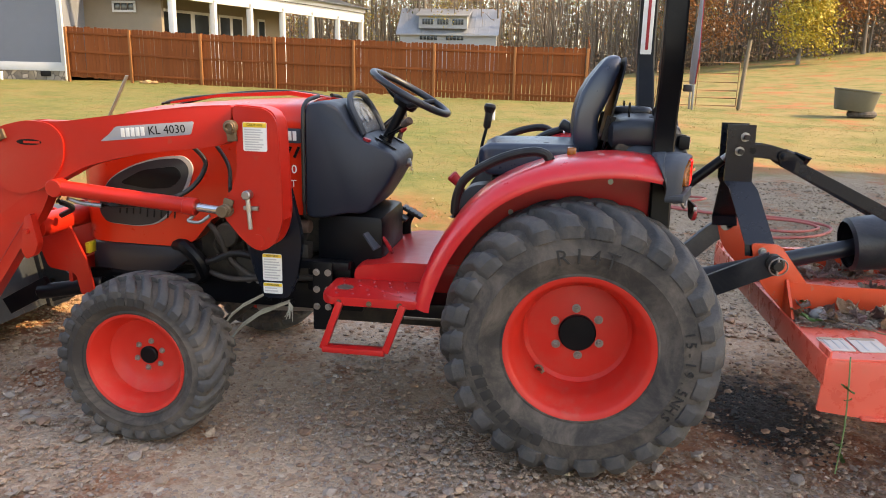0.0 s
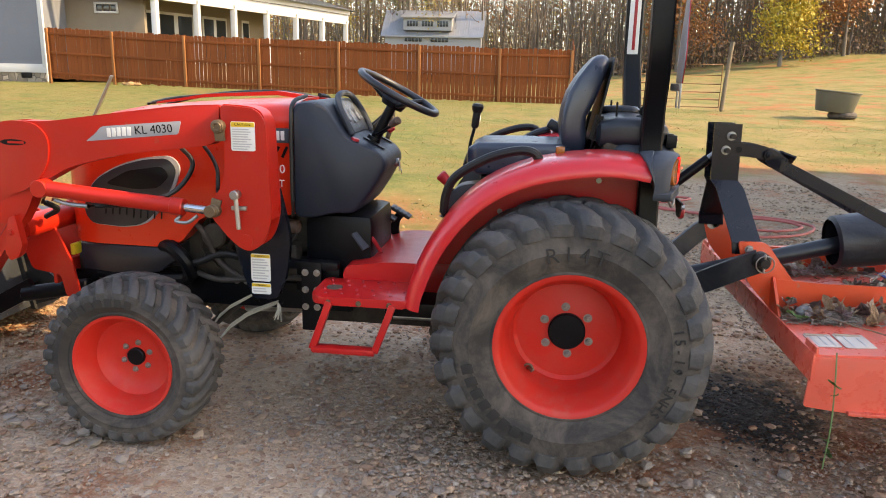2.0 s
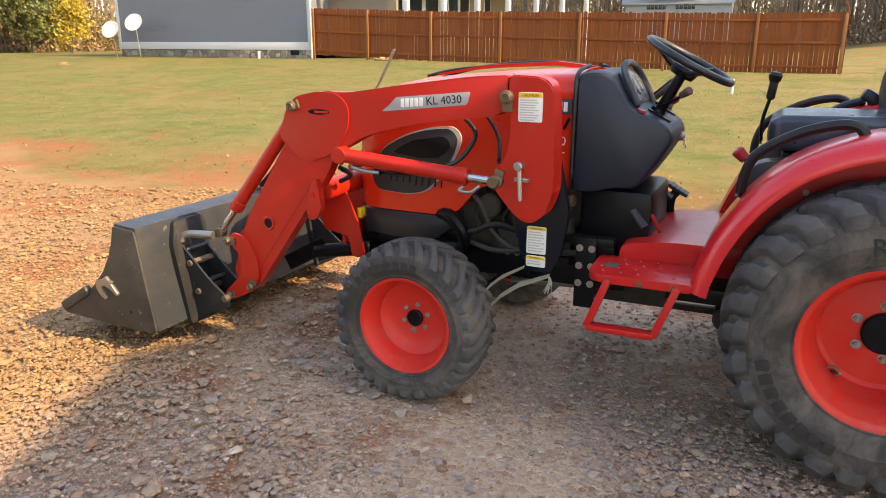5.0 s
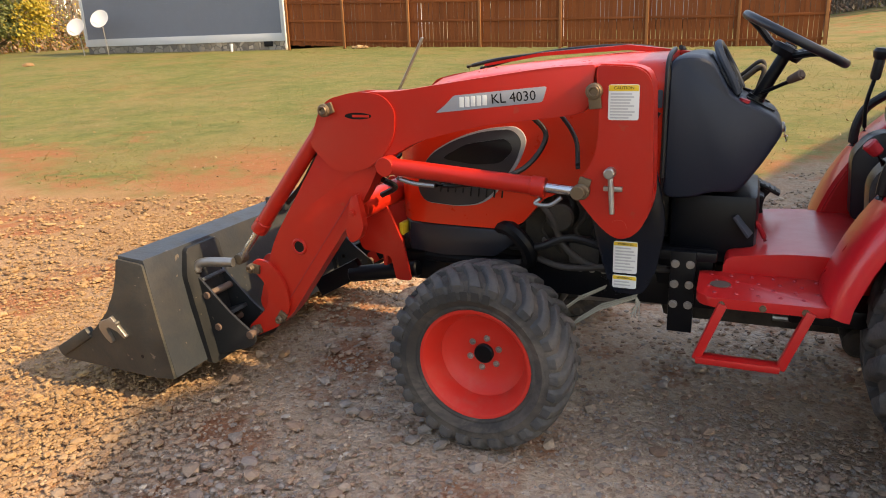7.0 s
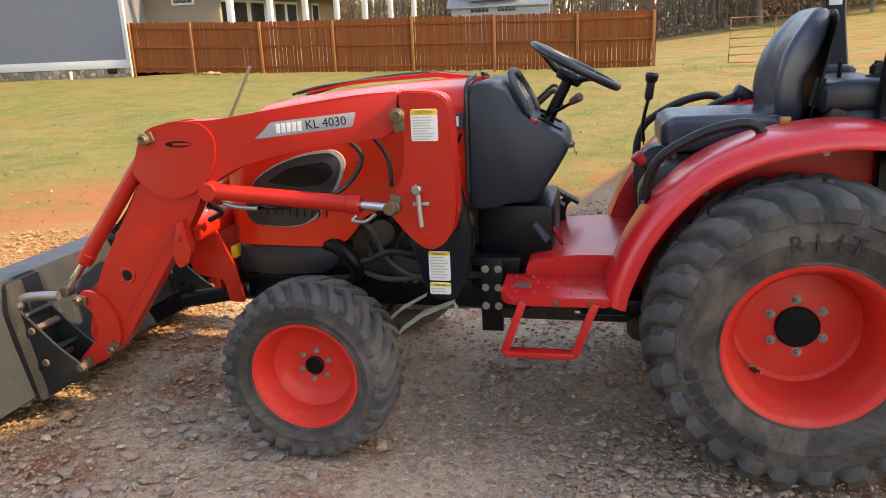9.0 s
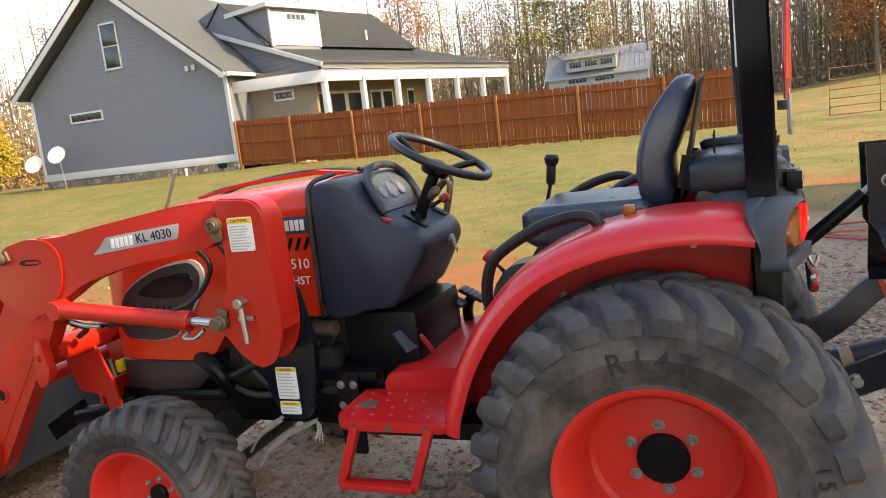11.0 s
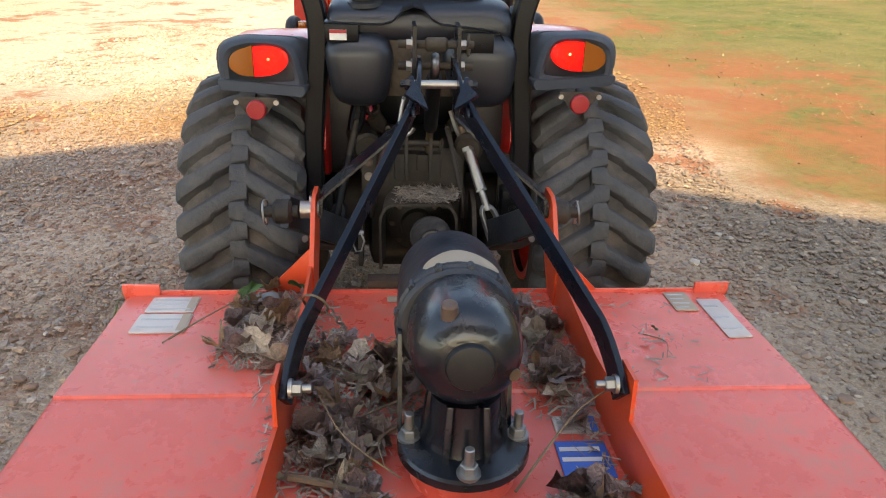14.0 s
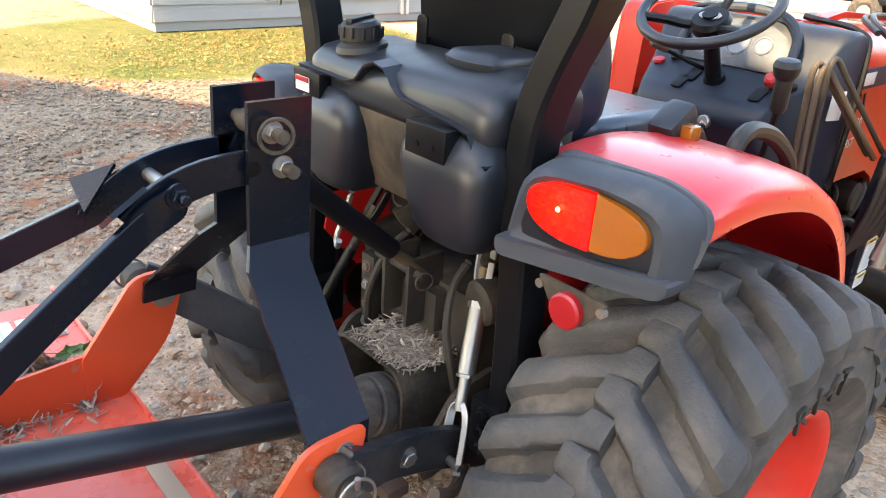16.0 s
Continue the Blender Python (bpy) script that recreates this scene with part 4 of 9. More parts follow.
# engine bay, frame and running gear
bm = B()
box(bm, (-1.62, 0, 0.53), (1.25, 0.34, 0.20), 0.03)
box(bm, (-1.55, 0, 0.70), (0.7, 0.38, 0.3), 0.04)
box(bm, (-1.28, 0, 0.80), (0.3, 0.34, 0.26), 0.04)
engine = part("engine_block", bm, M_ENGINE, tractor, "dark greasy engine and frame")
for s in (-1, 1):
    bm = B()
    box(bm, (-1.6, 0.2 * s, 0.49), (1.35, 0.035, 0.12), 0.006)
    for k in range(7):
        bolt(bm, (-1.36 + 0.055 * (k % 3), 0.219 * s, 0.46 + 0.05 * (k // 3)), (0, s, 0), 0.009, 0.008)
    part("frame_rail", bm, M_BLACK, tractor)
    bm = B()
    cyl(bm, (-1.52, 0.16 * s, 0.76), (-1.52, 0.29 * s, 0.76), 0.055, seg=20, bev=0.008)
    cyl(bm, (-1.36, 0.16 * s, 0.70), (-1.36, 0.25 * s, 0.70), 0.04, seg=18, bev=0.006)
    box(bm, (-1.43, 0.22 * s, 0.62), (0.12, 0.08, 0.1), 0.015)
    box(bm, (-1.2, 0.24 * s, 0.66), (0.1, 0.08, 0.16), 0.012)
    part("engine_casting", bm, M_ENGINE, engine)
    for pts, r, mt in (([(-1.75, 0.24 * s, 0.62), (-1.6, 0.29 * s, 0.64), (-1.48, 0.27 * s, 0.68), (-1.3, 0.25 * s, 0.63)], 0.016, M_HOSE),
                       ([(-1.62, 0.26 * s, 0.82), (-1.55, 0.29 * s, 0.76), (-1.5, 0.27 * s, 0.64), (-1.36, 0.28 * s, 0.57), (-1.12, 0.27 * s, 0.6)], 0.013, M_DUSTHOSE),
                       ([(-1.66, 0.25 * s, 0.6), (-1.5, 0.30 * s, 0.57), (-1.3, 0.29 * s, 0.585), (-1.05, 0.3 * s, 0.6)], 0.012, M_DUSTHOSE),
                       ([(-1.42, 0.2 * s, 0.84), (-1.36, 0.27 * s, 0.8), (-1.34, 0.26 * s, 0.7), (-1.25, 0.28 * s, 0.66)], 0.01, M_HOSE),
                       ([(-1.78, 0.25 * s, 0.70), (-1.7, 0.3 * s, 0.70), (-1.64, 0.29 * s, 0.62), (-1.7, 0.24 * s, 0.55), (-2.1, 0.22 * s, 0.55)], 0.032, M_BLACK)):
        bm = B()
        tube(bm, pts, r, 10)
        part("hose", bm, mt, engine)
bm = B()
box(bm, (-0.98, 0, 0.74), (0.30, 0.46, 0.26), 0.04)
box(bm, (-1.06, -0.22, 0.60), (0.2, 0.12, 0.14), 0.02)
box(bm, (-1.06, 0.22, 0.60), (0.2, 0.12, 0.14), 0.02)
part("clutch_housing", bm, M_BLACK, tractor, "black housing below the dashboard")
bm = B()
box(bm, (-0.55, 0, 0.47), (1.2, 0.30, 0.24), 0.04)
box(bm, (0.075, 0, 0.62), (0.33, 0.34, 0.46), 0.05)
cyl(bm, (0, -0.5, 0.53), (0, 0.5, 0.53), 0.095, seg=24)
cyl(bm, (0, -0.36, 0.53), (0, 0.36, 0.53), 0.14, seg=24, bev=0.02)
cyl(bm, (-0.5, -0.42, 0.44), (-0.5, -0.2, 0.44), 0.05, seg=18, bev=0.01)
part("transmission", bm, M_ENGINE, tractor, "dusty cast transmission and rear axle")
bm = B()
tube(bm, [(-1.7, -0.6, 0.34), (-1.7, -0.5, 0.36), (-1.7, -0.42, 0.40), (-1.7, 0, 0.42), (-1.7, 0.42, 0.40), (-1.7, 0.5, 0.36), (-1.7, 0.6, 0.34)], 0.06, 14)
cyl(bm, (-1.7, -0.64, 0.342), (-1.7, -0.5, 0.342), 0.1, 0.08, 20, bev=0.01)
cyl(bm, (-1.7, 0.5, 0.342), (-1.7, 0.64, 0.342), 0.08, 0.1, 20, bev=0.01)
cyl(bm, (-1.58, -0.42, 0.33), (-1.58, 0.42, 0.33), 0.02, seg=12)
part("front_axle", bm, M_ENGINE, tractor, "dark cast front axle")
bm = B()
cyl(bm, (-1.5, 0.0, 0.36), (-0.7, 0.0, 0.40), 0.03, seg=14)
cyl(bm, (-0.75, -0.15, 0.40), (0.2, -0.15, 0.41), 0.012, seg=10)
part("drive_shaft", bm, M_ZINC, tractor)

bm = B()
cyl(bm, (-1.44, -0.22, 0.815), (-1.15, -0.235, 0.81), 0.03, seg=18, bev=0.006)
cyl(bm, (-1.30, -0.225, 0.812), (-1.28, -0.226, 0.812), 0.035, seg=18, bev=0.003)
part("exhaust_pipe", bm, M_RUSTY, engine, "heat-browned exhaust pipe")
bm = B()
cyl(bm, (-1.30, -0.2, 0.705), (-1.16, -0.24, 0.69), 0.038, seg=20, bev=0.01)
part("oil_filter", bm, M_ZINC, engine, "dull metal filter can")
for k in range(7):
    bm = B()
    x = -1.58 + 0.065 * k
    tube(bm, [(x, -0.2, 0.86 - 0.01 * (k % 3)), (x + 0.03, -0.245, 0.78 + 0.02 * (k % 2)), (x - 0.02, -0.24, 0.70), (x + 0.05, -0.22, 0.60 + 0.02 * (k % 3))], 0.006 + 0.002 * (k % 3), 7)
    part("hose", bm, M_HOSE if k % 2 else M_ENGINE, engine)
for k in range(9):
    bm = B()
    bolt(bm, (-1.6 + 0.055 * k, -0.192, 0.64 + 0.05 * ((k * 5) % 4)), (0, -1, 0), 0.01, 0.014)
    part("bolt", bm, M_ZINC if k % 3 == 0 else M_RUSTY, engine)

# floor, steps and pedals
for s in (-1, 1):
    bm = B()
    prism(bm, rnd([(-1.005, 0.33 * s, 0.01), (-0.62, 0.33 * s, 0.01), (-0.60, 0.60 * s, 0.03), (-0.955, 0.605 * s, 0.02), (-1.0, 0.56 * s, 0.02)], 0.02), 0.585, 0.618, 0.008, "xy")
    plate = part("step_plate", bm, M_RED, tractor, "red steel step plate with punched studs")
    for i in range(6):
        for j in range(4):
            bm = B()
            lathe(bm, [(0.0075, 0), (0.005, 0.003), (0.003, 0.001), (0, 0.0005)], c=(-0.965 + 0.065 * i + 0.02 * (j % 2), (0.37 + 0.06 * j) * s, 0.618), axis=(0, 0, 1), seg=10)
            part("stud", bm, M_SIGNRED, plate)
    for x in (-0.92, -0.8, -0.68):
        bm = B()
        bolt(bm, (x, 0.605 * s, 0.598), (0, s, 0), 0.008, 0.006)
        part("bolt", bm, M_BRASS, plate)
    bm = B()
    lathe(bm, [(0.033, 0), (0.033, 0.002), (0, 0.002)], c=(-0.93, 0.47 * s, 0.6185), axis=(0, 0, 1), seg=24)
    part("worn_spot", bm, M_RUSTY, plate)
    bm = B()
    pts = [(-0.915, 0.6 * s, 0.60), (-0.985, 0.605 * s, 0.405), (-0.735, 0.605 * s, 0.405), (-0.665, 0.6 * s, 0.60)]
    for p, q in zip(pts, pts[1:]):
        bar(bm, p, q, 0.028, 0.03, (0, 1, 0), 0.004)
    box(bm, (-0.86, 0.605 * s, 0.409), (0.25, 0.05, 0.018), 0.004)
    part("step", bm, M_RED, tractor, "red box-section hanging step")
bm = B()
prism(bm, rnd([(-0.93, 0.58), (-0.93, 0.672, 0.03), (-0.74, 0.70, 0.06), (-0.45, 0.70, 0.02), (-0.45, 0.58)], 0.02), -0.335, 0.335, 0.012)
part("floor_tunnel", bm, M_RED, tractor, "raised red footwell floor")
bm = B()
box(bm, (-0.55, 0, 0.55), (0.34, 1.0, 0.06), 0.01)
part("floor_frame", bm, M_BLACK, tractor)
for y, x in ((0.21, -0.87), (0.29, -0.81), (0.08, -0.90)):
    bm = B()
    tube(bm, [(x - 0.01, y, 0.66), (x - 0.02, y, 0.71), (x - 0.012, y, 0.76), (x + 0.01, y, 0.79)], 0, n=4, square=(0.014, 0.02))
    pd = part("pedal", bm, M_BLACK, tractor, "black pedal with ribbed pad")
    bm = B()
    box(bm, (x + 0.01, y, 0.798), (0.11, 0.075, 0.016), 0.005, (0, 28, 0))
    for k in range(4):
        box(bm, (x - 0.02 + 0.02 * k, y, 0.806 - 0.0106 * (k - 1.5)), (0.008, 0.07, 0.008), 0.002, (0, 28, 0))
    part("pad", bm, M_HOSE, pd)
bm = B()
box(bm, (-0.875, -0.235, 0.765), (0.085, 0.085, 0.01), 0.003, (0, 52, -12))
part("foot_plate", bm, M_GREY, tractor, "grey punched foot plate")
bm = B()
tube(bm, [(-0.80, -0.18, 0.70), (-0.83, -0.2, 0.76), (-0.87, -0.21, 0.80)], 0.009, 8)
part("small_lever", bm, M_SIGNRED, tractor, "short lever with red sleeve")

# mudguards with lamps
ARC = [(-0.615, 0.60), (-0.60, 0.67), (-0.545, 0.81), (-0.455, 0.95), (-0.33, 1.068), (-0.17, 1.144), (0.02, 1.182), (0.15, 1.186), (0.26, 1.172), (0.31, 1.16)]


def slant(y, x):
    """How far the lamp housing falls back towards its outer end."""
    return max(y - 0.40, 0) ** 1.3 * 0.5 * min(max((x - 0.22) / 0.12, 0), 1)


def mudguard(s):
    P = [(p.x, p.y) for p in spline([(x, z, 0) for x, z in ARC], 4)]
    bm = B()
    secs = []
    n = len(P)
    P = [p for p in P if p[0] < 0.275]
    n = len(P)
    for i, (x, z) in enumerate(P):
        a, b = P[max(i - 1, 0)], P[min(i + 1, n - 1)]
        t = Vector((b[0] - a[0], b[1] - a[1])).normalized()
        nx, nz = -t.y, t.x                      # outwards from the wheel
        if nz < 0 and nx > 0:
            nx, nz = -nx, -nz
        prof = [(0.30, -0.012), (0.31, 0.012), (0.36, 0.022), (0.5, 0.02), (0.575, 0.012), (0.61, -0.006), (0.622, -0.034), (0.62, -0.052), (0.612, -0.05), (0.606, -0.03), (0.59, -0.014), (0.5, 0.0), (0.36, 0.002), (0.322, -0.012)]
        secs.append([(x + nx * h, y * s, z + nz * h) for y, h in prof])
    loft(bm, secs)
    g = part("mudguard", bm, M_FENDER, tractor, "glossy red mudguard with grey lamp housing", sharp=45, at=pose(0, 0, 0.022 if s > 0 else -0.008))
    bm = B()
    prism(bm, [(x, z - 0.004) for x, z in P] + [(0.26, 1.1), (0.3, 0.86), (0.2, 0.74), (-0.5, 0.585)], 0.302 * s, 0.318 * s, 0.002)
    part("inner_panel", bm, M_RED, g, "red inner mudguard panel")
    for k in range(3):
        x, z = P[6 + 9 * k]
        bm = B()
        bolt(bm, (x + 0.08, 0.32 * s, z - 0.1), (0, s, 0), 0.008, 0.006)
        part("bolt", bm, M_ZINC, g)
    # grey lamp housing
    bm = B()
    secs = []
    for x, y0, y1, z0, z1, r in ((0.238, 0.315, 0.628, 1.13, 1.202, 0.035), (0.246, 0.312, 0.634, 1.12, 1.209, 0.045), (0.252, 0.314, 0.636, 1.115, 1.211, 0.045), (0.285, 0.325, 0.634, 1.09, 1.216, 0.05), (0.288, 0.328, 0.631, 1.09, 1.213, 0.05), (0.325, 0.34, 0.628, 1.065, 1.219, 0.055), (0.362, 0.345, 0.622, 1.05, 1.215, 0.055),
                                 (0.374, 0.348, 0.616, 1.05, 1.212, 0.055), (0.384, 0.362, 0.602, 1.06, 1.205, 0.05), (0.378, 0.375, 0.588, 1.075, 1.198, 0.045), (0.370, 0.378, 0.585, 1.078, 1.195, 0.045)):
        o = rnd([(y0, z0 + 0.02, r * 0.4), (y1, z0, r * 0.5), (y1, z1 - 0.03, r), (y1 - 0.08, z1, r), (y0 + 0.03, z1, r)], r, 4)
        secs.append([(x + (1.2 - z) * 0.45 * min(max((0.33 - x) / 0.09, 0), 1) * min(max((y - 0.5) / 0.1, 0), 1) - slant(y, x), y * s, z) for y, z in o])
    loft(bm, secs)
    hs = part("lamp_housing", bm, M_GREY, g, "weathered grey plastic lamp housing", sharp=45)
    bm = B()
    secs = []
    for x, k in ((0.325, 1.0), (0.375, 1.0), (0.395, 0.985), (0.40, 0.95)):
        o = rnd([(0.345, 1.052), (0.622, 1.056), (0.628, 1.088), (0.34, 1.084)], 0.015, 3)
        secs.append([(x - slant(y, x), (0.47 + (y - 0.47) * k) * s, 1.07 + (z - 1.07) * k) for y, z in o])
    loft(bm, secs)
    part("lamp_sill", bm, M_GREY, hs, "grey plastic lip below the lamp")
    bm = B()
    prism(bm, [(y * s, z) for y, z in rnd([(0.38, 1.088), (0.598, 1.09), (0.598, 1.15, 0.05), (0.555, 1.2, 0.05), (0.445, 1.204, 0.05), (0.386, 1.18, 0.04)], 0.02, 5)], 0.35, 0.3765, 0.003, "yz")
    for v in bm.verts:
        v.co.x -= slant(abs(v.co.y), 0.39)
    part("lamp_face", bm, M_PLASTIC, hs, "dark plastic face round the lens")
    lens = []
    for k in range(40):
        t = 2 * math.pi * k / 40
        u, v = math.cos(t), math.sin(t)
        lens.append((0.489 + 0.0935 * abs(u) ** 0.85 * (1 if u > 0 else -1), 1.15 + 0.045 * abs(v) ** 0.9 * (1 if v > 0 else -1) - 0.012 * u))
    for nm, lo, hi, mt, lb in (("red_lens", 0.36, 0.503, M_LAMPRED, "lit red tail lamp lens"), ("amber_lens", 0.505, 0.6, M_AMBER, "amber indicator lens")):
        bm = B()
        o = [(min(max(y, lo), hi), z) for y, z in lens]
        q = [o[0]]
        for p in o[1:]:
            if (Vector(p) - Vector(q[-1])).length > 1e-4:
                q.append(p)
        if (Vector(q[0]) - Vector(q[-1])).length < 1e-4:
            q.pop()
        prism(bm, [(y * s, z) for y, z in q], 0.362, 0.388, 0.008, "yz", 3)
        for v in bm.verts:
            v.co.x -= slant(abs(v.co.y), 0.39)
        ln = part(nm, bm, mt, hs, lb)
        if nm == "red_lens":
            bm = B()
            lathe(bm, [(0.0045, 0), (0.004, 0.0015), (0, 0.002)], c=(0.3835, 0.455 * s, 1.16), axis=(1, 0, 0), seg=14)
            part("bulb_glint", bm, M_LAMPHOT, ln)
    # round reflector on its bracket
    bm = B()
    prism(bm, rnd([(0.43, 1.045), (0.57, 1.045), (0.545, 1.015), (0.525, 0.985), (0.475, 0.985), (0.455, 1.015)], 0.012), 0.375, 0.381, 0.002, "yz")
    for v in bm.verts:
        v.co.y *= s
    br = part("reflector_bracket", bm, M_DUSTBLACK, g)
    bm = B()
    lathe(bm, [(0.03, 0.0), (0.03, 0.012), (0.026, 0.016), (0, 0.017)], c=(0.38, 0.5 * s, 1.008), axis=(1, 0, 0), seg=28)
    part("round_reflector", bm, M_REFLECT, br, "round red reflector")
    bm = B()
    cyl(bm, (0.375, 0.44 * s, 1.03), (0.386, 0.44 * s, 1.03), 0.008, seg=10)
    part("bolt", bm, M_ZINC, br)
    bm = B()
    cyl(bm, (0.375, 0.56 * s, 1.03), (0.386, 0.56 * s, 1.03), 0.008, seg=10)
    part("bolt", bm, M_ZINC, br)
    # grab handle
    bm = B()
    tube(bm, [(-0.50, 0.42 * s, 0.93), (-0.49, 0.43 * s, 1.02), (-0.45, 0.44 * s, 1.095), (-0.33, 0.445 * s, 1.168), (-0.22, 0.45 * s, 1.2), (-0.16, 0.455 * s, 1.195), (-0.135, 0.455 * s, 1.165)], 0.018, 10)
    part("grab_handle", bm, M_HOSE, g, "black rubber grab handle")
    bm = B()
    box(bm, (-0.06, 0.40 * s, 1.203), (0.035, 0.03, 0.03), 0.006)
    part("amber_marker", bm, M_AMBER, g, "small amber marker")
    return g


for _s in (-1, 1):
    mudguard(_s)

# seat
bm = B()
secs = []
for x, hw, z0, z1 in ((-0.44, 0.15, 1.1, 1.15), (-0.43, 0.19, 1.08, 1.18), (-0.39, 0.215, 1.065, 1.2), (-0.2, 0.225, 1.06, 1.205), (-0.05, 0.215, 1.06, 1.205), (-0.01, 0.19, 1.06, 1.2)):
    secs.append([(x, y, z) for y, z in rnd([(-hw, z0), (hw, z0), (hw, z1), (hw * 0.55, z1 - 0.012, 0.05), (-hw * 0.55, z1 - 0.012, 0.05), (-hw, z1)], 0.03, 3)])
loft(bm, secs)
seat = part("seat_cushion", bm, M_SEAT, tractor, "black vinyl seat cushion", sharp=60)
bm = B()
secs = []
for z, x0, x1, hw, dip in ((1.145, -0.01, 0.045, 0.16, 0.0), (1.17, -0.04, 0.054, 0.195, 0.01), (1.215, -0.056, 0.05, 0.212, 0.03), (1.27, -0.063, 0.044, 0.215, 0.045), (1.315, -0.06, 0.046, 0.215, 0.05), (1.345, -0.055, 0.062, 0.212, 0.048),
                         (1.41, -0.036, 0.088, 0.205, 0.035), (1.465, -0.004, 0.107, 0.195, 0.022), (1.51, 0.03, 0.12, 0.178, 0.012), (1.54, 0.055, 0.124, 0.155, 0.006), (1.555, 0.072, 0.116, 0.12, 0.0), (1.56, 0.085, 0.105, 0.07, 0.0)):
    mx = (x0 + x1) / 2
    secs.append([(x, y, z) for x, y in rnd([(x0, -hw), (x1, -hw * 0.9), (x1, hw * 0.9), (x0, hw), (x0 + dip * 0.25, hw * 0.72, 0.03), (x0 + dip, hw * 0.5, 0.03), (x0 + dip, -hw * 0.5, 0.03), (x0 + dip * 0.25, -hw * 0.72, 0.03)], 0.03, 3)])
loft(bm, secs)
part("seat_back", bm, M_SEAT, tractor, "black vinyl seat back with side bolsters", sharp=60)
bm = B()
prism(bm, rnd([(-0.2, 0.0), (0.2, 0.0), (0.21, 0.2), (0.19, 0.36), (0.12, 0.4), (-0.12, 0.4), (-0.19, 0.36), (-0.21, 0.2)], 0.04), -0.004, 0.004, 0.002, "xy")
part("seat_shell", bm, M_BLACK, tractor, "flat black seat back shell", at=facing((0.062, 0, 1.16), (0, 1, 0), (0.976, 0, -0.2)))
bm = B()
for s in (-1, 1):
    tube(bm, [(0.03, 0.19 * s, 1.12), (0.075, 0.19 * s, 1.22), (0.095, 0.19 * s, 1.32)], 0, square=(0.006, 0.018), smooth=False)
    bolt(bm, (0.1, 0.19 * s, 1.29), (1, 0, 0), 0.008, 0.008)
box(bm, (-0.2, 0, 1.03), (0.36, 0.34, 0.05), 0.01)
box(bm, (-0.2, 0, 0.93), (0.3, 0.3, 0.2), 0.03)
part("seat_base", bm, M_BLACK, tractor)
# consoles at both sides of the seat
for s in (-1, 1):
    bm = B()
    prism(bm, rnd([(-0.5, 0.7), (-0.52, 0.95), (-0.46, 1.03), (-0.1, 1.08), (0.1, 1.08), (0.1, 0.7)], 0.03), 0.2 * s, 0.31 * s, 0.008)
    part("side_console", bm, M_PLASTIC, tractor)
bm = B()
tube(bm, [(-0.47, 0.36, 1.02), (-0.475, 0.37, 1.12), (-0.455, 0.385, 1.22)], 0.008, 8)
js = part("loader_lever", bm, M_BLACK, tractor, "black loader control lever")
bm = B()
lathe(bm, [(0.014, 0.0), (0.019, 0.01), (0.019, 0.075), (0.026, 0.085), (0.03, 0.105), (0.024, 0.118), (0, 0.122)], c=(-0.455, 0.385, 1.215), axis=(0.12, 0.02, 1), seg=18)
part("grip", bm, M_HOSE, js, "black rubber grip")
bm = B()
tube(bm, [(-0.48, -0.27, 1.0), (-0.52, -0.28, 1.05)], 0.01, 8, smooth=False)
rl = part("range_lever", bm, M_BLACK, tractor)
bm = B()
cyl(bm, (-0.50, -0.278, 1.035), (-0.535, -0.283, 1.07), 0.02, 0.024, 14, bev=0.006)
part("knob", bm, M_SIGNRED, rl, "red plastic knob")
bm = B()
tube(bm, [(-0.3, 0.3, 1.05), (-0.27, 0.32, 1.12), (-0.18, 0.35, 1.19), (-0.09, 0.36, 1.225)], 0.018, 10)
box(bm, (-0.06, 0.36, 1.235), (0.09, 0.06, 0.05), 0.015, (0, 30, 0))
part("arm_rest", bm, M_PLASTIC, tractor, "black curved lever arm")

# roll bar
def roll_post(s):
    bm = B()
    tube(bm, [(0.295, 0.345 * s, 0.62), (0.293, 0.338 * s, 0.85), (0.29, 0.322 * s, 1.08), (0.288, 0.312 * s, 1.2), (0.286, 0.318 * s, 1.28), (0.283, 0.342 * s, 1.36), (0.28, 0.384 * s, 1.46), (0.277, 0.405 * s, 1.54), (0.275, 0.412 * s, 1.65), (0.272, 0.415 * s, 2.0), (0.27, 0.412 * s, 2.45)], 0, n=6, square=(0.03, 0.04))
    p = part("roll_bar_post", bm, M_BLACK, tractor, "black square-tube roll bar post")
    bm = B()
    box(bm, (0.30, 0.318 * s, 0.66), (0.09, 0.075, 0.13), 0.01)
    for k in range(3):
        bolt(bm, (0.348, 0.318 * s, 0.62 + 0.04 * k), (1, 0, 0), 0.011, 0.008)
    part("foot", bm, M_BLACK, p)
    return p


posts = [roll_post(-1), roll_post(1)]
bm = B()
bar(bm, (0.27, -0.43, 2.45), (0.27, 0.43, 2.45), 0.07, 0.06)
part("roll_bar_top", bm, M_BLACK, tractor)
bm = B()
box(bm, (0.272, 0.3815, 1.78), (0.05, 0.004, 0.40), 0.001)
dec = part("warning_strip", bm, M_WHITE, posts[1], "white and red warning strip")
bm = B()
box(bm, (0.274, 0.379, 1.78), (0.014, 0.003, 0.36), 0.001)
part("red_stripe", bm, M_SIGNRED, dec)

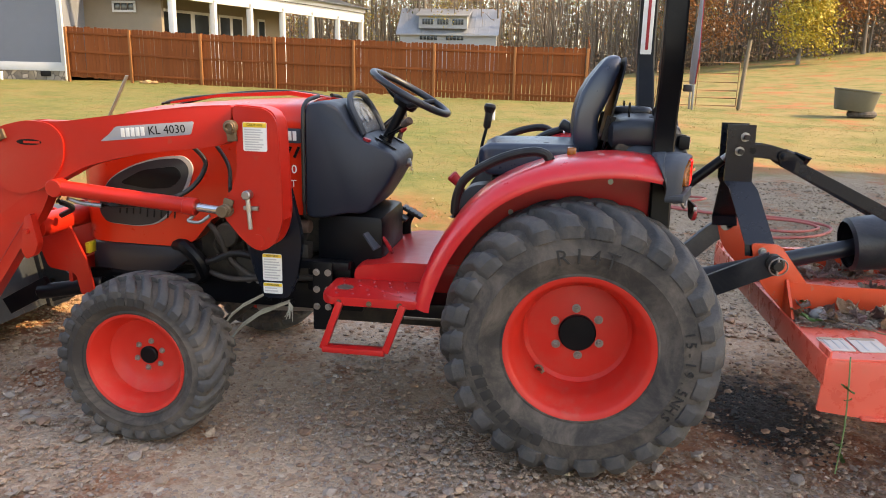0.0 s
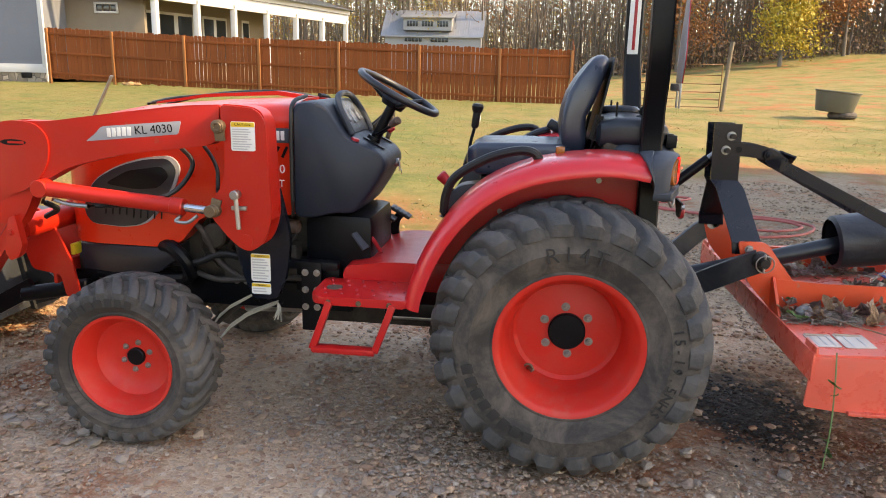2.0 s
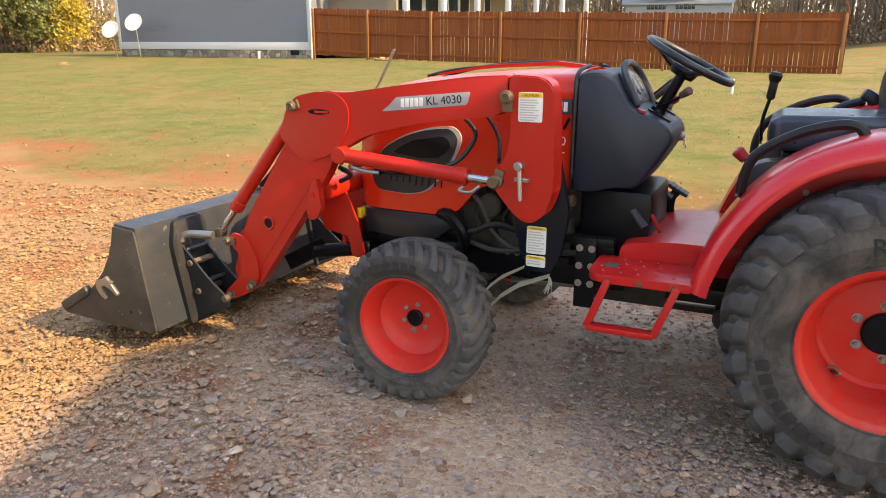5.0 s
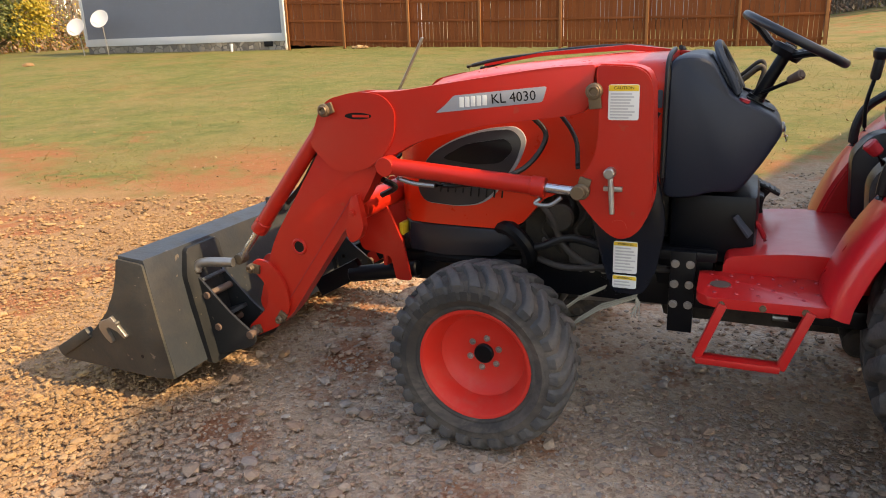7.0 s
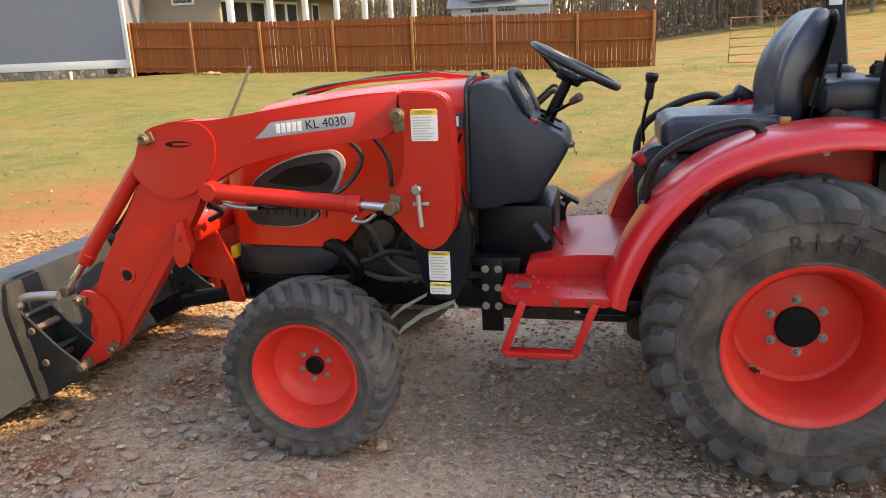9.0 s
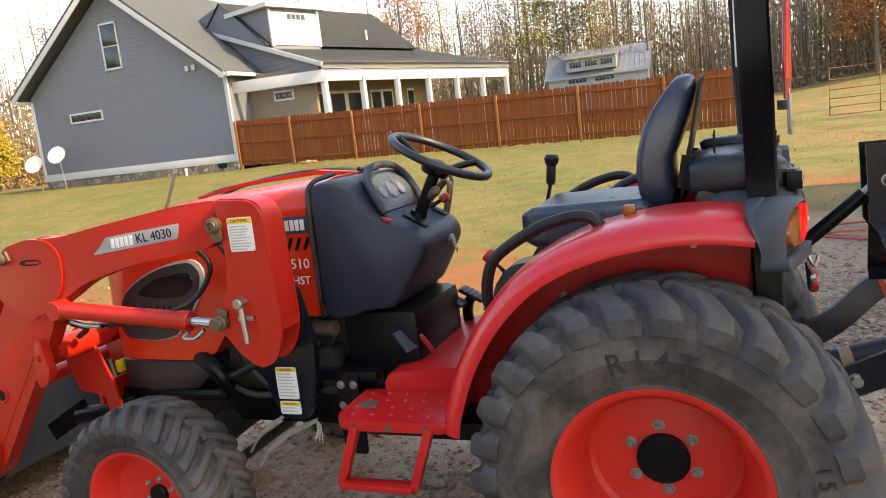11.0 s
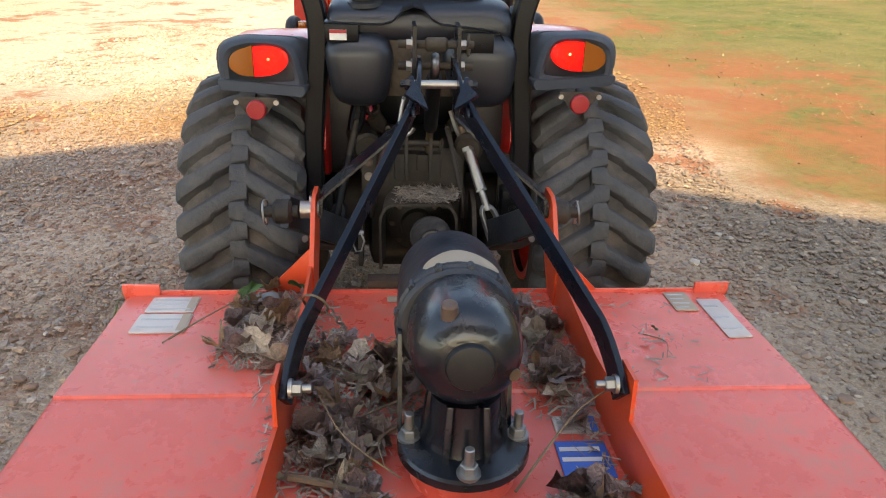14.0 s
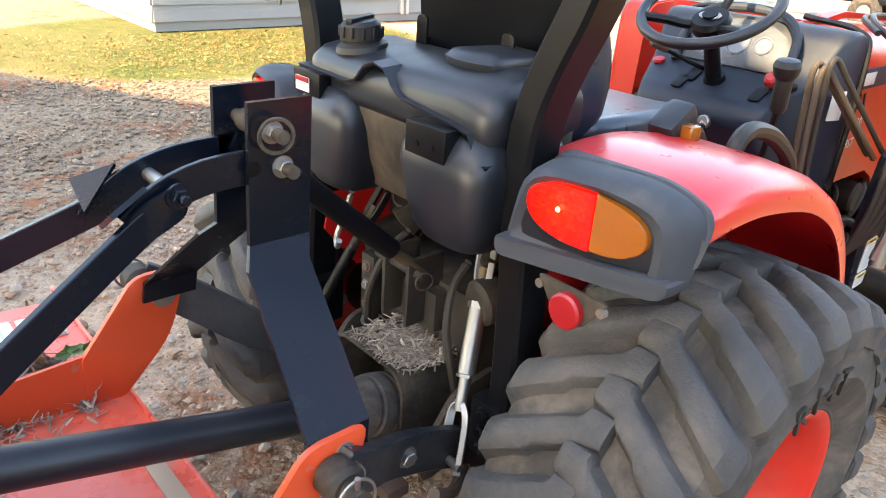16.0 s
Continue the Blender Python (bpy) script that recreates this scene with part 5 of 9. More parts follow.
# slow vehicle sign on the near post
sign_m = facing((0.353, -0.44, 1.62), (0.118, 0.993, 0), (0.993, -0.118, -0.02))
def tri(hw, low, h, cut):
    return [(-hw + cut * 0.5, low), (hw - cut * 0.5, low), (hw, low + cut), (cut * 0.55, low + h), (-cut * 0.55, low + h), (-hw, low + cut)]
bm = B()
prism(bm, rnd(tri(0.205, -0.165, 0.37, 0.085), 0.006), -0.002, 0.001, 0.0008, "xy")
sgn = part("slow_vehicle_sign", bm, M_SIGNRED, tractor, "orange triangular slow vehicle sign with dark red border", at=sign_m)
bm = B()
prism(bm, rnd(tri(0.203, -0.163, 0.366, 0.085), 0.006), -0.0035, -0.0022, 0.0005, "xy")
part("sign_back", bm, M_SILVER, sgn, "bare grey metal back")
bm = B()
prism(bm, [(-0.165, -0.118), (0.165, -0.118), (0.0, 0.2)], 0.0012, 0.003, 0.0005, "xy")
part("orange_triangle", bm, M_SIGN, sgn)
bm = B()
box(bm, (0.0, -0.148, 0.003), (0.045, 0.016, 0.002), 0.0005)
part("pale_label", bm, M_WHITE, sgn)
bm = B()
for y in (-0.458, -0.40):
    box(bm, (0.352, y, 1.415), (0.006, 0.012, 0.10), 0.002)
bar(bm, (0.33, -0.39, 1.44), (0.35, -0.455, 1.44), 0.008, 0.025)
part("sign_bracket", bm, M_ZINC, tractor, "zinc sign bracket")

# fuel tank behind the seat: an upper shell over a lower one with two deep lobes
bm = B()
secs = []
for x, hw, z0, z1, r in ((0.085, 0.22, 1.22, 1.285, 0.03), (0.10, 0.262, 1.2, 1.305, 0.035), (0.16, 0.278, 1.2, 1.322, 0.04), (0.25, 0.282, 1.2, 1.325, 0.04), (0.325, 0.28, 1.2, 1.312, 0.035), (0.352, 0.272, 1.21, 1.295, 0.03), (0.362, 0.255, 1.225, 1.275, 0.025)):
    secs.append([(x, y, z) for y, z in rnd([(-hw, z0), (hw, z0), (hw, z1 - 0.012), (hw - 0.06, z1 + 0.006), (0.05, z1 + 0.002), (-0.06, z1 - 0.006), (-hw, z1 - 0.006)], r, 4)])
loft(bm, secs)
tank = part("fuel_tank", bm, M_PLASTIC, tractor, "dusty black plastic fuel tank with two deep lobes", sharp=50)
bm = B()
secs = []
for z, k in ((1.3, 0.6), (1.318, 0.95), (1.336, 1.0), (1.348, 0.85), (1.352, 0.5)):
    secs.append([(0.21 + dx * k, 0.13 + y * k, z) for dx, y in rnd([(-0.09, -0.05), (0.07, -0.075), (0.09, 0.0), (0.07, 0.07), (-0.09, 0.05)], 0.03, 4)])
loft(bm, secs)
part("tank_hump", bm, M_PLASTIC, tank, sharp=60)
bm = B()
secs = []
for z, x1, hw in ((1.25, 0.352, 0.268), (1.2, 0.352, 0.268), (1.1, 0.33, 0.26), (1.03, 0.3, 0.24)):
    secs.append([(x, y, z) for x, y in rnd([(0.11, -hw), (x1, -hw), (x1, hw), (0.11, hw)], 0.03, 3)])
loft(bm, secs)
part("tank_back", bm, M_DUSTBLACK, tank, "dusty hollow between the lobes", sharp=50)
for y0, y1, lean in ((-0.292, -0.082, 0.01), (0.062, 0.298, 0.028)):
    bm = B()
    secs = []
    for z, g, x1 in ((1.232, 0.03, 0.372), (1.205, 0.012, 0.392), (1.185, 0.004, 0.403), (1.16, 0.0, 0.406), (1.09, 0.006, 0.402), (1.05, 0.014, 0.394), (1.022, 0.03, 0.378), (1.008, 0.055, 0.35), (1.004, 0.075, 0.32)):
        dl = lean * max(0.0, (1.19 - z) / 0.17)
        secs.append([(x, y, z) for x, y in rnd([(0.14 + g, y0 + g + dl), (x1 - 0.012, y0 + g + dl), (x1, (y0 + y1) / 2), (x1 - 0.008, y1 - g), (0.14 + g, y1 - g)], 0.045, 4)])
    loft(bm, secs)
    part("tank_lobe", bm, M_PLASTIC, tank, sharp=55)
bm = B()
seam = [(-0.286, 1.262), (-0.12, 1.258), (-0.085, 1.268), (-0.055, 1.3), (-0.025, 1.312), (0.005, 1.306), (0.035, 1.275), (0.06, 1.262), (0.2, 1.248), (0.24, 1.24), (0.262, 1.2), (0.288, 1.195)]
for p, q in zip(seam, seam[1:]):
    skin(bm, [[bm.verts.new((x, y, z + dz)) for x, dz in ((0.33, -0.004), (0.374, -0.005), (0.376, 0.0), (0.33, 0.004))] for y, z in (p, q)])
part("tank_rim", bm, M_PLASTIC, tank, "moulded seam of the tank", sharp=20)
bm = B()
box(bm, (0.378, 0.165, 1.212), (0.05, 0.105, 0.058), 0.003)
for y in (0.145, 0.185):
    cyl(bm, (0.4, y, 1.205), (0.405, y, 1.205), 0.006, seg=12)
part("tank_bracket", bm, M_BLACK, tank)
bm = B()
box(bm, (0.37, -0.235, 1.232), (0.04, 0.10, 0.05), 0.003)
part("tank_bracket", bm, M_BLACK, tank)
bm = B()
box(bm, (0.392, -0.245, 1.228), (0.003, 0.05, 0.03), 0.001)
lb = part("warning_label", bm, M_WHITE, tank, "small white and red warning label")
bm = B()
box(bm, (0.3942, -0.245, 1.238), (0.002, 0.05, 0.01), 0.0005)
part("red_band", bm, M_SIGNRED, lb)
CAP = Vector((0.295, -0.168, 1.305))
bm = B()
lathe(bm, [(0.056, 0.0), (0.052, 0.012), (0.042, 0.018), (0.042, 0.022), (0.044, 0.024), (0.042, 0.05), (0.034, 0.058), (0, 0.06)], c=CAP, axis=(0.12, -0.05, 1), seg=30)
cap = part("filler_cap", bm, M_HOSE, tank, "black ribbed fuel cap")
for k in range(12):
    a = 2 * math.pi * k / 12
    bm = B()
    box(bm, CAP + Vector((0.043 * math.cos(a) + 0.004, 0.043 * math.sin(a), 0.037)), (0.006, 0.006, 0.022), 0.002)
    part("rib", bm, M_HOSE, cap)
bm = B()
bar(bm, CAP + Vector((-0.03, -0.012, 0.062)), CAP + Vector((0.042, 0.008, 0.056)), 0.016, 0.014)
part("cap_grip", bm, M_HOSE, cap)
for y in (-0.13, 0.12):
    bm = B()
    prism(bm, rnd([(y - 0.016, 1.3), (y + 0.016, 1.3), (y + 0.016, 1.375), (y - 0.016, 1.375)], 0.012), 0.165, 0.171, 0.001, "yz")
    part("lug_plate", bm, M_BLACK, tank)

# housings, plates and pipes at the back of the transmission
for s in (-1, 1):
    py = -0.165 if s < 0 else 0.3
    bm = B()
    box(bm, (0.255, py, 0.73), (0.03, 0.05, 0.2), 0.006)
    part("rear_plate", bm, M_ENGINE, tractor)
    for k in range(4):
        bm = B()
        bolt(bm, (0.27, py, 0.65 + 0.05 * k), (1, 0, 0), 0.011, 0.01)
        part("bolt", bm, M_RUSTY if k % 2 else M_ZINC, tractor)
    bm = B()
    tube(bm, [(0.2, 0.1 * s, 0.9), (0.25, 0.11 * s, 0.86), (0.28, 0.13 * s, 0.78), (0.28, 0.15 * s, 0.70), (0.26, 0.16 * s, 0.6)], 0.009, 8)
    part("hydraulic_pipe", bm, M_DUSTHOSE, tractor)
    bm = B()
    cyl(bm, (0.1, 0.2 * s, 0.86), (0.24, 0.17 * s, 0.84), 0.05, seg=20, bev=0.01)
    part("lift_shaft_housing", bm, M_ENGINE, tractor)
    bm = B()
    prism(bm, rnd([(0.16, 0.5), (0.38, 0.46), (0.4, 0.52), (0.3, 0.66), (0.18, 0.68)], 0.02), 0.185 * s, 0.2 * s, 0.003)
    part("link_bracket", bm, M_DUSTBLACK, tractor)
bm = B()
lathe(bm, [(0.1, 0.0), (0.1, 0.02), (0.085, 0.03), (0.06, 0.034), (0.055, 0.06), (0.0, 0.06)], c=(0.235, 0, 0.575), axis=(1, 0, 0), seg=30)
part("shaft_flange", bm, M_ENGINE, tractor)
for k in range(8):
    a = 2 * math.pi * k / 8
    bm = B()
    bolt(bm, (0.257, 0.085 * math.cos(a), 0.575 + 0.085 * math.sin(a)), (1, 0, 0), 0.009, 0.009)
    part("bolt", bm, M_RUSTY, tractor)
bm = B()
box(bm, (0.24, 0, 0.78), (0.06, 0.16, 0.1), 0.015)
box(bm, (0.265, 0.02, 0.80), (0.03, 0.05, 0.06), 0.008)
part("valve_block", bm, M_ENGINE, tractor)

# rear linkage
for s in (-1, 1):
    y1 = 0.395 * s
    bm = B()
    tube(bm, [(0.12, 0.215 * s, 0.44), (0.35, 0.245 * s, 0.575), (0.52, 0.278 * s, 0.665), (0.64, 0.35 * s, 0.75), (0.725, y1 - 0.015 * s, 0.80)], 0, n=4, square=(0.012, 0.045))
    arm = part("lower_link", bm, M_GLOSS, tractor, "black flat lower link arm")
    bm = B()
    cyl(bm, (0.725, y1 - 0.035 * s, 0.80), (0.725, y1 + 0.018 * s, 0.80), 0.034, seg=24, bev=0.009)
    cyl(bm, (0.725, y1 - 0.05 * s, 0.80), (0.725, y1 + 0.05 * s, 0.80), 0.017, seg=16)
    part("ball_end", bm, M_ENGINE, arm)
    bm = B()
    torus(bm, (0.727, y1 + 0.04 * s, 0.797), (0, 1, 0.1), 0.033, 0.0028, 26, 6)
    cyl(bm, (0.725, y1 + 0.038 * s, 0.835), (0.725, y1 + 0.038 * s, 0.765), 0.0045, seg=8)
    part("linch_pin", bm, M_ZINC, arm, "ring linch pin")
    bm = B()
    bolt(bm, (0.508, (0.276 + 0.012) * s, 0.66), (0, s, 0), 0.016, 0.014)
    part("bolt", bm, M_ZINC, arm)
    # lift rod
    top, low = Vector((0.22, 0.205 * s, 0.93)), Vector((0.385, 0.285 * s, 0.57))
    if s > 0:
        top, low = Vector((0.198, 0.148, 0.905)), Vector((0.372, 0.268, 0.56))
    d = (low - top)
    bm = B()
    cyl(bm, top, top + d * 0.35, 0.012, seg=12)
    rod = part("lift_rod", bm, M_ENGINE if s < 0 else M_BRASS, tractor, "lift rod with fork end")
    bm = B()
    if s > 0:
        cyl(bm, top + d * 0.2, top + d * 0.56, 0.0185, seg=16, bev=0.004)
        cyl(bm, top + d * 0.18, top + d * 0.215, 0.024, seg=6)
        cyl(bm, top + d * 0.555, top + d * 0.57, 0.021, seg=6)
        cyl(bm, top + d * 0.5, top + d * 0.74, 0.012, seg=12)
    else:
        cyl(bm, top + d * 0.3, top + d * 0.8, 0.014, seg=12)
    part("turnbuckle", bm, M_ZINC if s > 0 else M_BLACK, rod)
    bm = B()
    side = Vector((0, 1, 0))
    for f0, f1, wd in ((0.7, 1.03, 0.023), (0.1, -0.14, 0.017)):
        bm = B()
        p0, p1 = top + d * f0, top + d * f1
        tube(bm, [p1 + side * wd, p0.lerp(p1, 0.4) + side * wd, p0.lerp(p1, 0.12) + side * wd * 0.8, p0, p0.lerp(p1, 0.12) - side * wd * 0.8, p0.lerp(p1, 0.4) - side * wd, p1 - side * wd], 0, n=4, square=(0.007, 0.009))
        part("fork", bm, M_ZINC if s > 0 else M_BLACK, rod)
    bm = B()
    cyl(bm, top + d * 0.99 - Vector((0, 0.03, 0)), top + d * 0.99 + Vector((0, 0.03, 0)), 0.01, seg=12)
    part("fork_pin", bm, M_ZINC, rod)
    bm = B()
    tube(bm, [(0.14, 0.12 * s, 0.88), (0.175, 0.14 * s, 0.92), (0.185, 0.15 * s, 0.94)], 0, n=4, square=(0.018, 0.025))
    torus(bm, (0.185, 0.15 * s, 0.962), (0.4, 0.3, 0), 0.022, 0.005, 18, 6)
    part("lift_arm", bm, M_ENGINE, tractor)
    # check chain at the axle
    bm = B()
    tube(bm, [(0.3, 0.24 * s, 0.5), (0.42, 0.33 * s, 0.56), (0.5, 0.36 * s, 0.62)], 0.012, 8)
    part("stabiliser", bm, M_RUSTY, tractor)
bm = B()
cyl(bm, (0.36, 0.035, 0.945), (0.585, 0.03, 1.142), 0.022, seg=16)
tl = part("top_link", bm, M_BLACK, tractor, "black tubular top link")
bm = B()
cyl(bm, (0.27, 0.035, 0.868), (0.38, 0.035, 0.962), 0.0125, seg=12)
torus(bm, (0.262, 0.035, 0.86), (0, 1, 0), 0.022, 0.011, 20, 8)
part("screw_end", bm, M_BRASS, tl)
bm = B()
cyl(bm, (0.57, 0.03, 1.13), (0.625, 0.03, 1.177), 0.014, seg=12)
torus(bm, (0.636, 0.03, 1.188), (0, 1, 0), 0.022, 0.012, 20, 8)
part("ball_end", bm, M_ZINC, tl)
bm = B()
for s in (-1, 1):
    box(bm, (0.27, 0.04 * s, 0.83), (0.1, 0.012, 0.16), 0.004)
cyl(bm, (0.297, -0.09, 0.875), (0.297, 0.07, 0.875), 0.011, seg=12)
torus(bm, (0.3, 0.075, 0.87), (0.3, 1, 0), 0.02, 0.003, 20, 6)
part("top_link_bracket", bm, M_ENGINE, tractor)
for y0 in (-0.05,):
    bm = B()
    tube(bm, [(0.40, y0, 1.05), (0.41, y0 - 0.01, 1.0), (0.425, y0 - 0.015, 0.955), (0.435, y0, 0.94), (0.445, y0 + 0.02, 0.95), (0.45, y0 + 0.03, 0.965)], 0.006, 8)
    part("hook", bm, M_ZINC, tractor, "bent zinc wire hook")
bm = B()
flare = lambda k: [(y * k, 0.5 + (z - 0.5) * (0.94 + 0.06 * k)) for y, z in rnd([(-0.128, 0.46), (-0.128, 0.655, 0.05), (-0.10, 0.695, 0.03), (0.10, 0.695, 0.03), (0.128, 0.655, 0.05), (0.128, 0.46), (0.12, 0.46), (0.12, 0.65, 0.05), (0.095, 0.687, 0.03), (-0.095, 0.687, 0.03), (-0.12, 0.65, 0.05), (-0.12, 0.46)], 0.004)]
loft(bm, [[(x, y, z) for y, z in flare(k)] for x, k in ((0.2, 0.9), (0.3, 0.94), (0.375, 1.0), (0.39, 1.02))])
part("shaft_guard", bm, M_DUSTBLACK, tractor, "black steel guard over the power shaft")
bm = B()
tube(bm, [(0.40, -0.205, 0.60), (0.405, -0.19, 0.602), (0.415, -0.178, 0.575), (0.415, -0.188, 0.54), (0.41, -0.206, 0.535), (0.405, -0.215, 0.56), (0.40, -0.208, 0.598)], 0.0035, 8, smooth=False)
cyl(bm, (0.4, -0.235, 0.603), (0.405, -0.18, 0.6), 0.007, seg=10)
part("hitch_clip", bm, M_ZINC, tractor, "bright zinc wire clip on its pin")
bm = B()
box(bm, (0.42, 0, 0.43), (0.06, 0.34, 0.03), 0.006)
for k in range(5):
    box(bm, (0.435, -0.12 + 0.06 * k, 0.40), (0.02, 0.01, 0.06), 0.003)
bar(bm, (0.2, 0, 0.42), (0.46, 0, 0.42), 0.08, 0.03)
part("drawbar_plate", bm, M_RUSTY, tractor)

# ---- the front loader ----
loader = thing("front_loader", "red front loader with hydraulic rams and a scraped black steel bucket", "front loader", (-2.0, CY, 0))


def L(name, bm, material, parent=None, label="", sharp=34):
    """A part of the loader, drawn in the tractor's own measures."""
    bmesh.ops.translate(bm, verts=bm.verts, vec=(2.0, 0, 0))
    return part(name, bm, material, parent or loader, label, sharp)


def pin_boss(bm, x, z, y, s, r=0.026, stalk=None):
    cyl(bm, (x, y * s, z), (x, (y + 0.03) * s, z), r, seg=20, bev=0.004)
    torus(bm, (x, (y + 0.031) * s, z), (0, 1, 0), r * 0.55, 0.005, 16, 6)
    if stalk:
        bar(bm, (x, (y + 0.012) * s, z), (x + stalk[0], (y + 0.012) * s, z + stalk[1]), 0.012, 0.04, (0, 0, 1), 0.004)


def ram(p0, p1, k, r, rod, s, name):
    p0, p1 = Vector(p0), Vector(p1)
    d = p1 - p0
    bm = B()
    cyl(bm, p0 + d * 0.02, p0 + d * k, r, seg=20, bev=0.004)
    cyl(bm, p0 + d * (k - 0.07), p0 + d * k, r * 1.12, seg=20, bev=0.003)
    cyl(bm, p0 - Vector((0, r, 0)), p0 + Vector((0, r, 0)), r * 1.15, seg=18, bev=0.003)
    ob = L(name, bm, M_LOADER, None, "red hydraulic ram with chromed rod")
    bm = B()
    cyl(bm, p0 + d * (k - 0.02), p1, rod, seg=16)
    L("rod", bm, M_CHROME, ob, "chromed rod")
    bm = B()
    cyl(bm, p1 - Vector((0, 0.026, 0)), p1 + Vector((0, 0.026, 0)), rod * 1.45, seg=16, bev=0.003)
    L("rod_eye", bm, M_BRASS, ob, "brassy rod eye")
    return ob


def loader_side(s):
    y0, y1 = 0.475 * s, 0.555 * s
    # upper boom
    bm = B()
    prism(bm, rnd([(-1.36, 1.185, 0.05), (-1.345, 1.335, 0.01), (-1.5, 1.328, 0.1), (-1.82, 1.285, 0.1), (-2.06, 1.25, 0.05), (-2.2, 1.25, 0.05), (-2.31, 1.2, 0.05), (-2.2, 0.96, 0.03), (-2.08, 1.02, 0.06), (-1.98, 1.075, 0.1), (-1.75, 1.135, 0.1), (-1.5, 1.165, 0.1)], 0.03, 4), y0, y1, 0.005)
    boom = L("boom", bm, M_LOADER, None, "red upper loader arm")
    # lower boom
    bm = B()
    prism(bm, rnd([(-2.312, 1.15, 0.02), (-2.12, 1.02, 0.02), (-2.19, 0.88, 0.05), (-2.58, 0.345, 0.03), (-2.66, 0.275, 0.02), (-2.75, 0.36, 0.03), (-2.705, 0.5, 0.05), (-2.64, 0.66, 0.06)], 0.03, 4), 0.483 * s, 0.547 * s, 0.005)
    low = L("lower_boom", bm, M_LOADER, None, "red lower loader arm")
    # knee plates and foot plates, proud of the arm
    for ya, yb in ((0.548, 0.562), (0.466, 0.482)):
        bm = B()
        prism(bm, rnd([(-2.375, 1.175, 0.03), (-2.33, 1.225, 0.05), (-2.2, 1.255, 0.06), (-2.1, 1.24, 0.05), (-2.055, 1.19, 0.04), (-2.06, 1.1, 0.06), (-2.1, 1.03, 0.04), (-2.17, 0.975, 0.03), (-2.25, 0.955, 0.05), (-2.33, 0.96, 0.06), (-2.42, 1.05, 0.02)], 0.03, 5), ya * s, yb * s, 0.004)
        L("knee_plate", bm, M_LOADER, boom)
        bm = B()
        prism(bm, rnd([(-2.735, 0.575, 0.03), (-2.66, 0.555, 0.06), (-2.595, 0.47, 0.06), (-2.585, 0.36, 0.06), (-2.64, 0.285, 0.04), (-2.78, 0.215, 0.04), (-2.815, 0.25, 0.03), (-2.70, 0.36, 0.03), (-2.68, 0.45, 0.05), (-2.77, 0.53, 0.03)], 0.03, 5), ya * s, yb * s, 0.004)
        L("foot_plate", bm, M_LOADER, low)
    bm = B()
    torus(bm, (-2.522, 0.548 * s, 0.637), (0, 1, 0), 0.029, 0.007, 28, 8)
    L("hole_rim", bm, M_LOADER, low)
    bm = B()
    cyl(bm, (-2.522, 0.46 * s, 0.637), (-2.522, 0.5495 * s, 0.637), 0.026, seg=24)
    L("hole", bm, M_BLACK, low, "dark cross tube hole")
    bm = B()
    bar(bm, (-2.26, 0.549 * s, 0.86), (-2.62, 0.549 * s, 0.37), 0.002, 0.004, (0, 0, 1), 0)
    L("seam", bm, M_SIGNRED, low)
    bm = B()
    prism(bm, rnd([(-2.255, 0.86), (-2.225, 0.875), (-2.205, 0.75), (-2.225, 0.70), (-2.265, 0.68), (-2.285, 0.72)], 0.01), 0.54 * s, 0.575 * s, 0.004)
    bolt(bm, (-2.25, 0.575 * s, 0.80), (0, s, 0), 0.011, 0.01)
    L("stop_tab", bm, M_LOADER, low)
    for px, pz, pr, stalk in ((-2.34, 1.185, 0.024, (0.035, 0.012)), (-2.09, 0.99, 0.025, (-0.02, -0.04)), (-2.77, 0.25, 0.02, (0.03, 0.01)), (-2.755, 0.53, 0.02, (0.04, -0.005)), (-2.635, 0.315, 0.018, (0.02, 0.03))):
        bm = B()
        pin_boss(bm, px, pz, 0.555, s, pr, stalk)
        L("pivot_pin", bm, M_BRASS, boom, "brassy pivot pin")
    # mast
    bm = B()
    out = rnd([(-1.34, 1.31, 0.03), (-1.335, 1.335, 0.01), (-1.20, 1.325, 0.05), (-1.165, 1.28, 0.03), (-1.155, 1.05, 0.03), (-1.15, 0.9, 0.06), (-1.185, 0.805, 0.06), (-1.25, 0.765, 0.06), (-1.315, 0.81, 0.05), (-1.395, 0.905, 0.05), (-1.40, 0.955, 0.03), (-1.34, 1.03, 0.06), (-1.325, 1.15, 0.05)], 0.03, 5)
    prism(bm, out, 0.555 * s, 0.567 * s, 0.003)
    mast = L("mast_plate", bm, M_LOADER, None, "red mast plate with warning label")
    bm = B()
    prism(bm, out, 0.455 * s, 0.467 * s, 0.003)
    L("mast_plate", bm, M_LOADER)
    bm = B()
    tube(bm, [(-1.158, 0.51 * s, 0.9), (-1.163, 0.51 * s, 1.1), (-1.172, 0.51 * s, 1.27), (-1.21, 0.51 * s, 1.322), (-1.33, 0.51 * s, 1.333)], 0, n=4, square=(0.045, 0.005))
    L("mast_web", bm, M_LOADER, mast)
    bm = B()
    pin_boss(bm, -1.343, 1.255, 0.565, s, 0.026, (0.005, -0.055))
    L("mast_pin", bm, M_BRASS, mast, "brassy pivot pin")
    bm = B()
    pin_boss(bm, -1.375, 0.932, 0.565, s, 0.026, (0.012, 0.045))
    L("mast_pin", bm, M_BRASS, mast, "brassy pivot pin")
    bm = B()
    cyl(bm, (-1.285, 0.56 * s, 0.998), (-1.285, 0.605 * s, 0.998), 0.018, seg=18, bev=0.004)
    cyl(bm, (-1.282, 0.59 * s, 0.99), (-1.272, 0.595 * s, 0.865), 0.009, seg=10, bev=0.002)
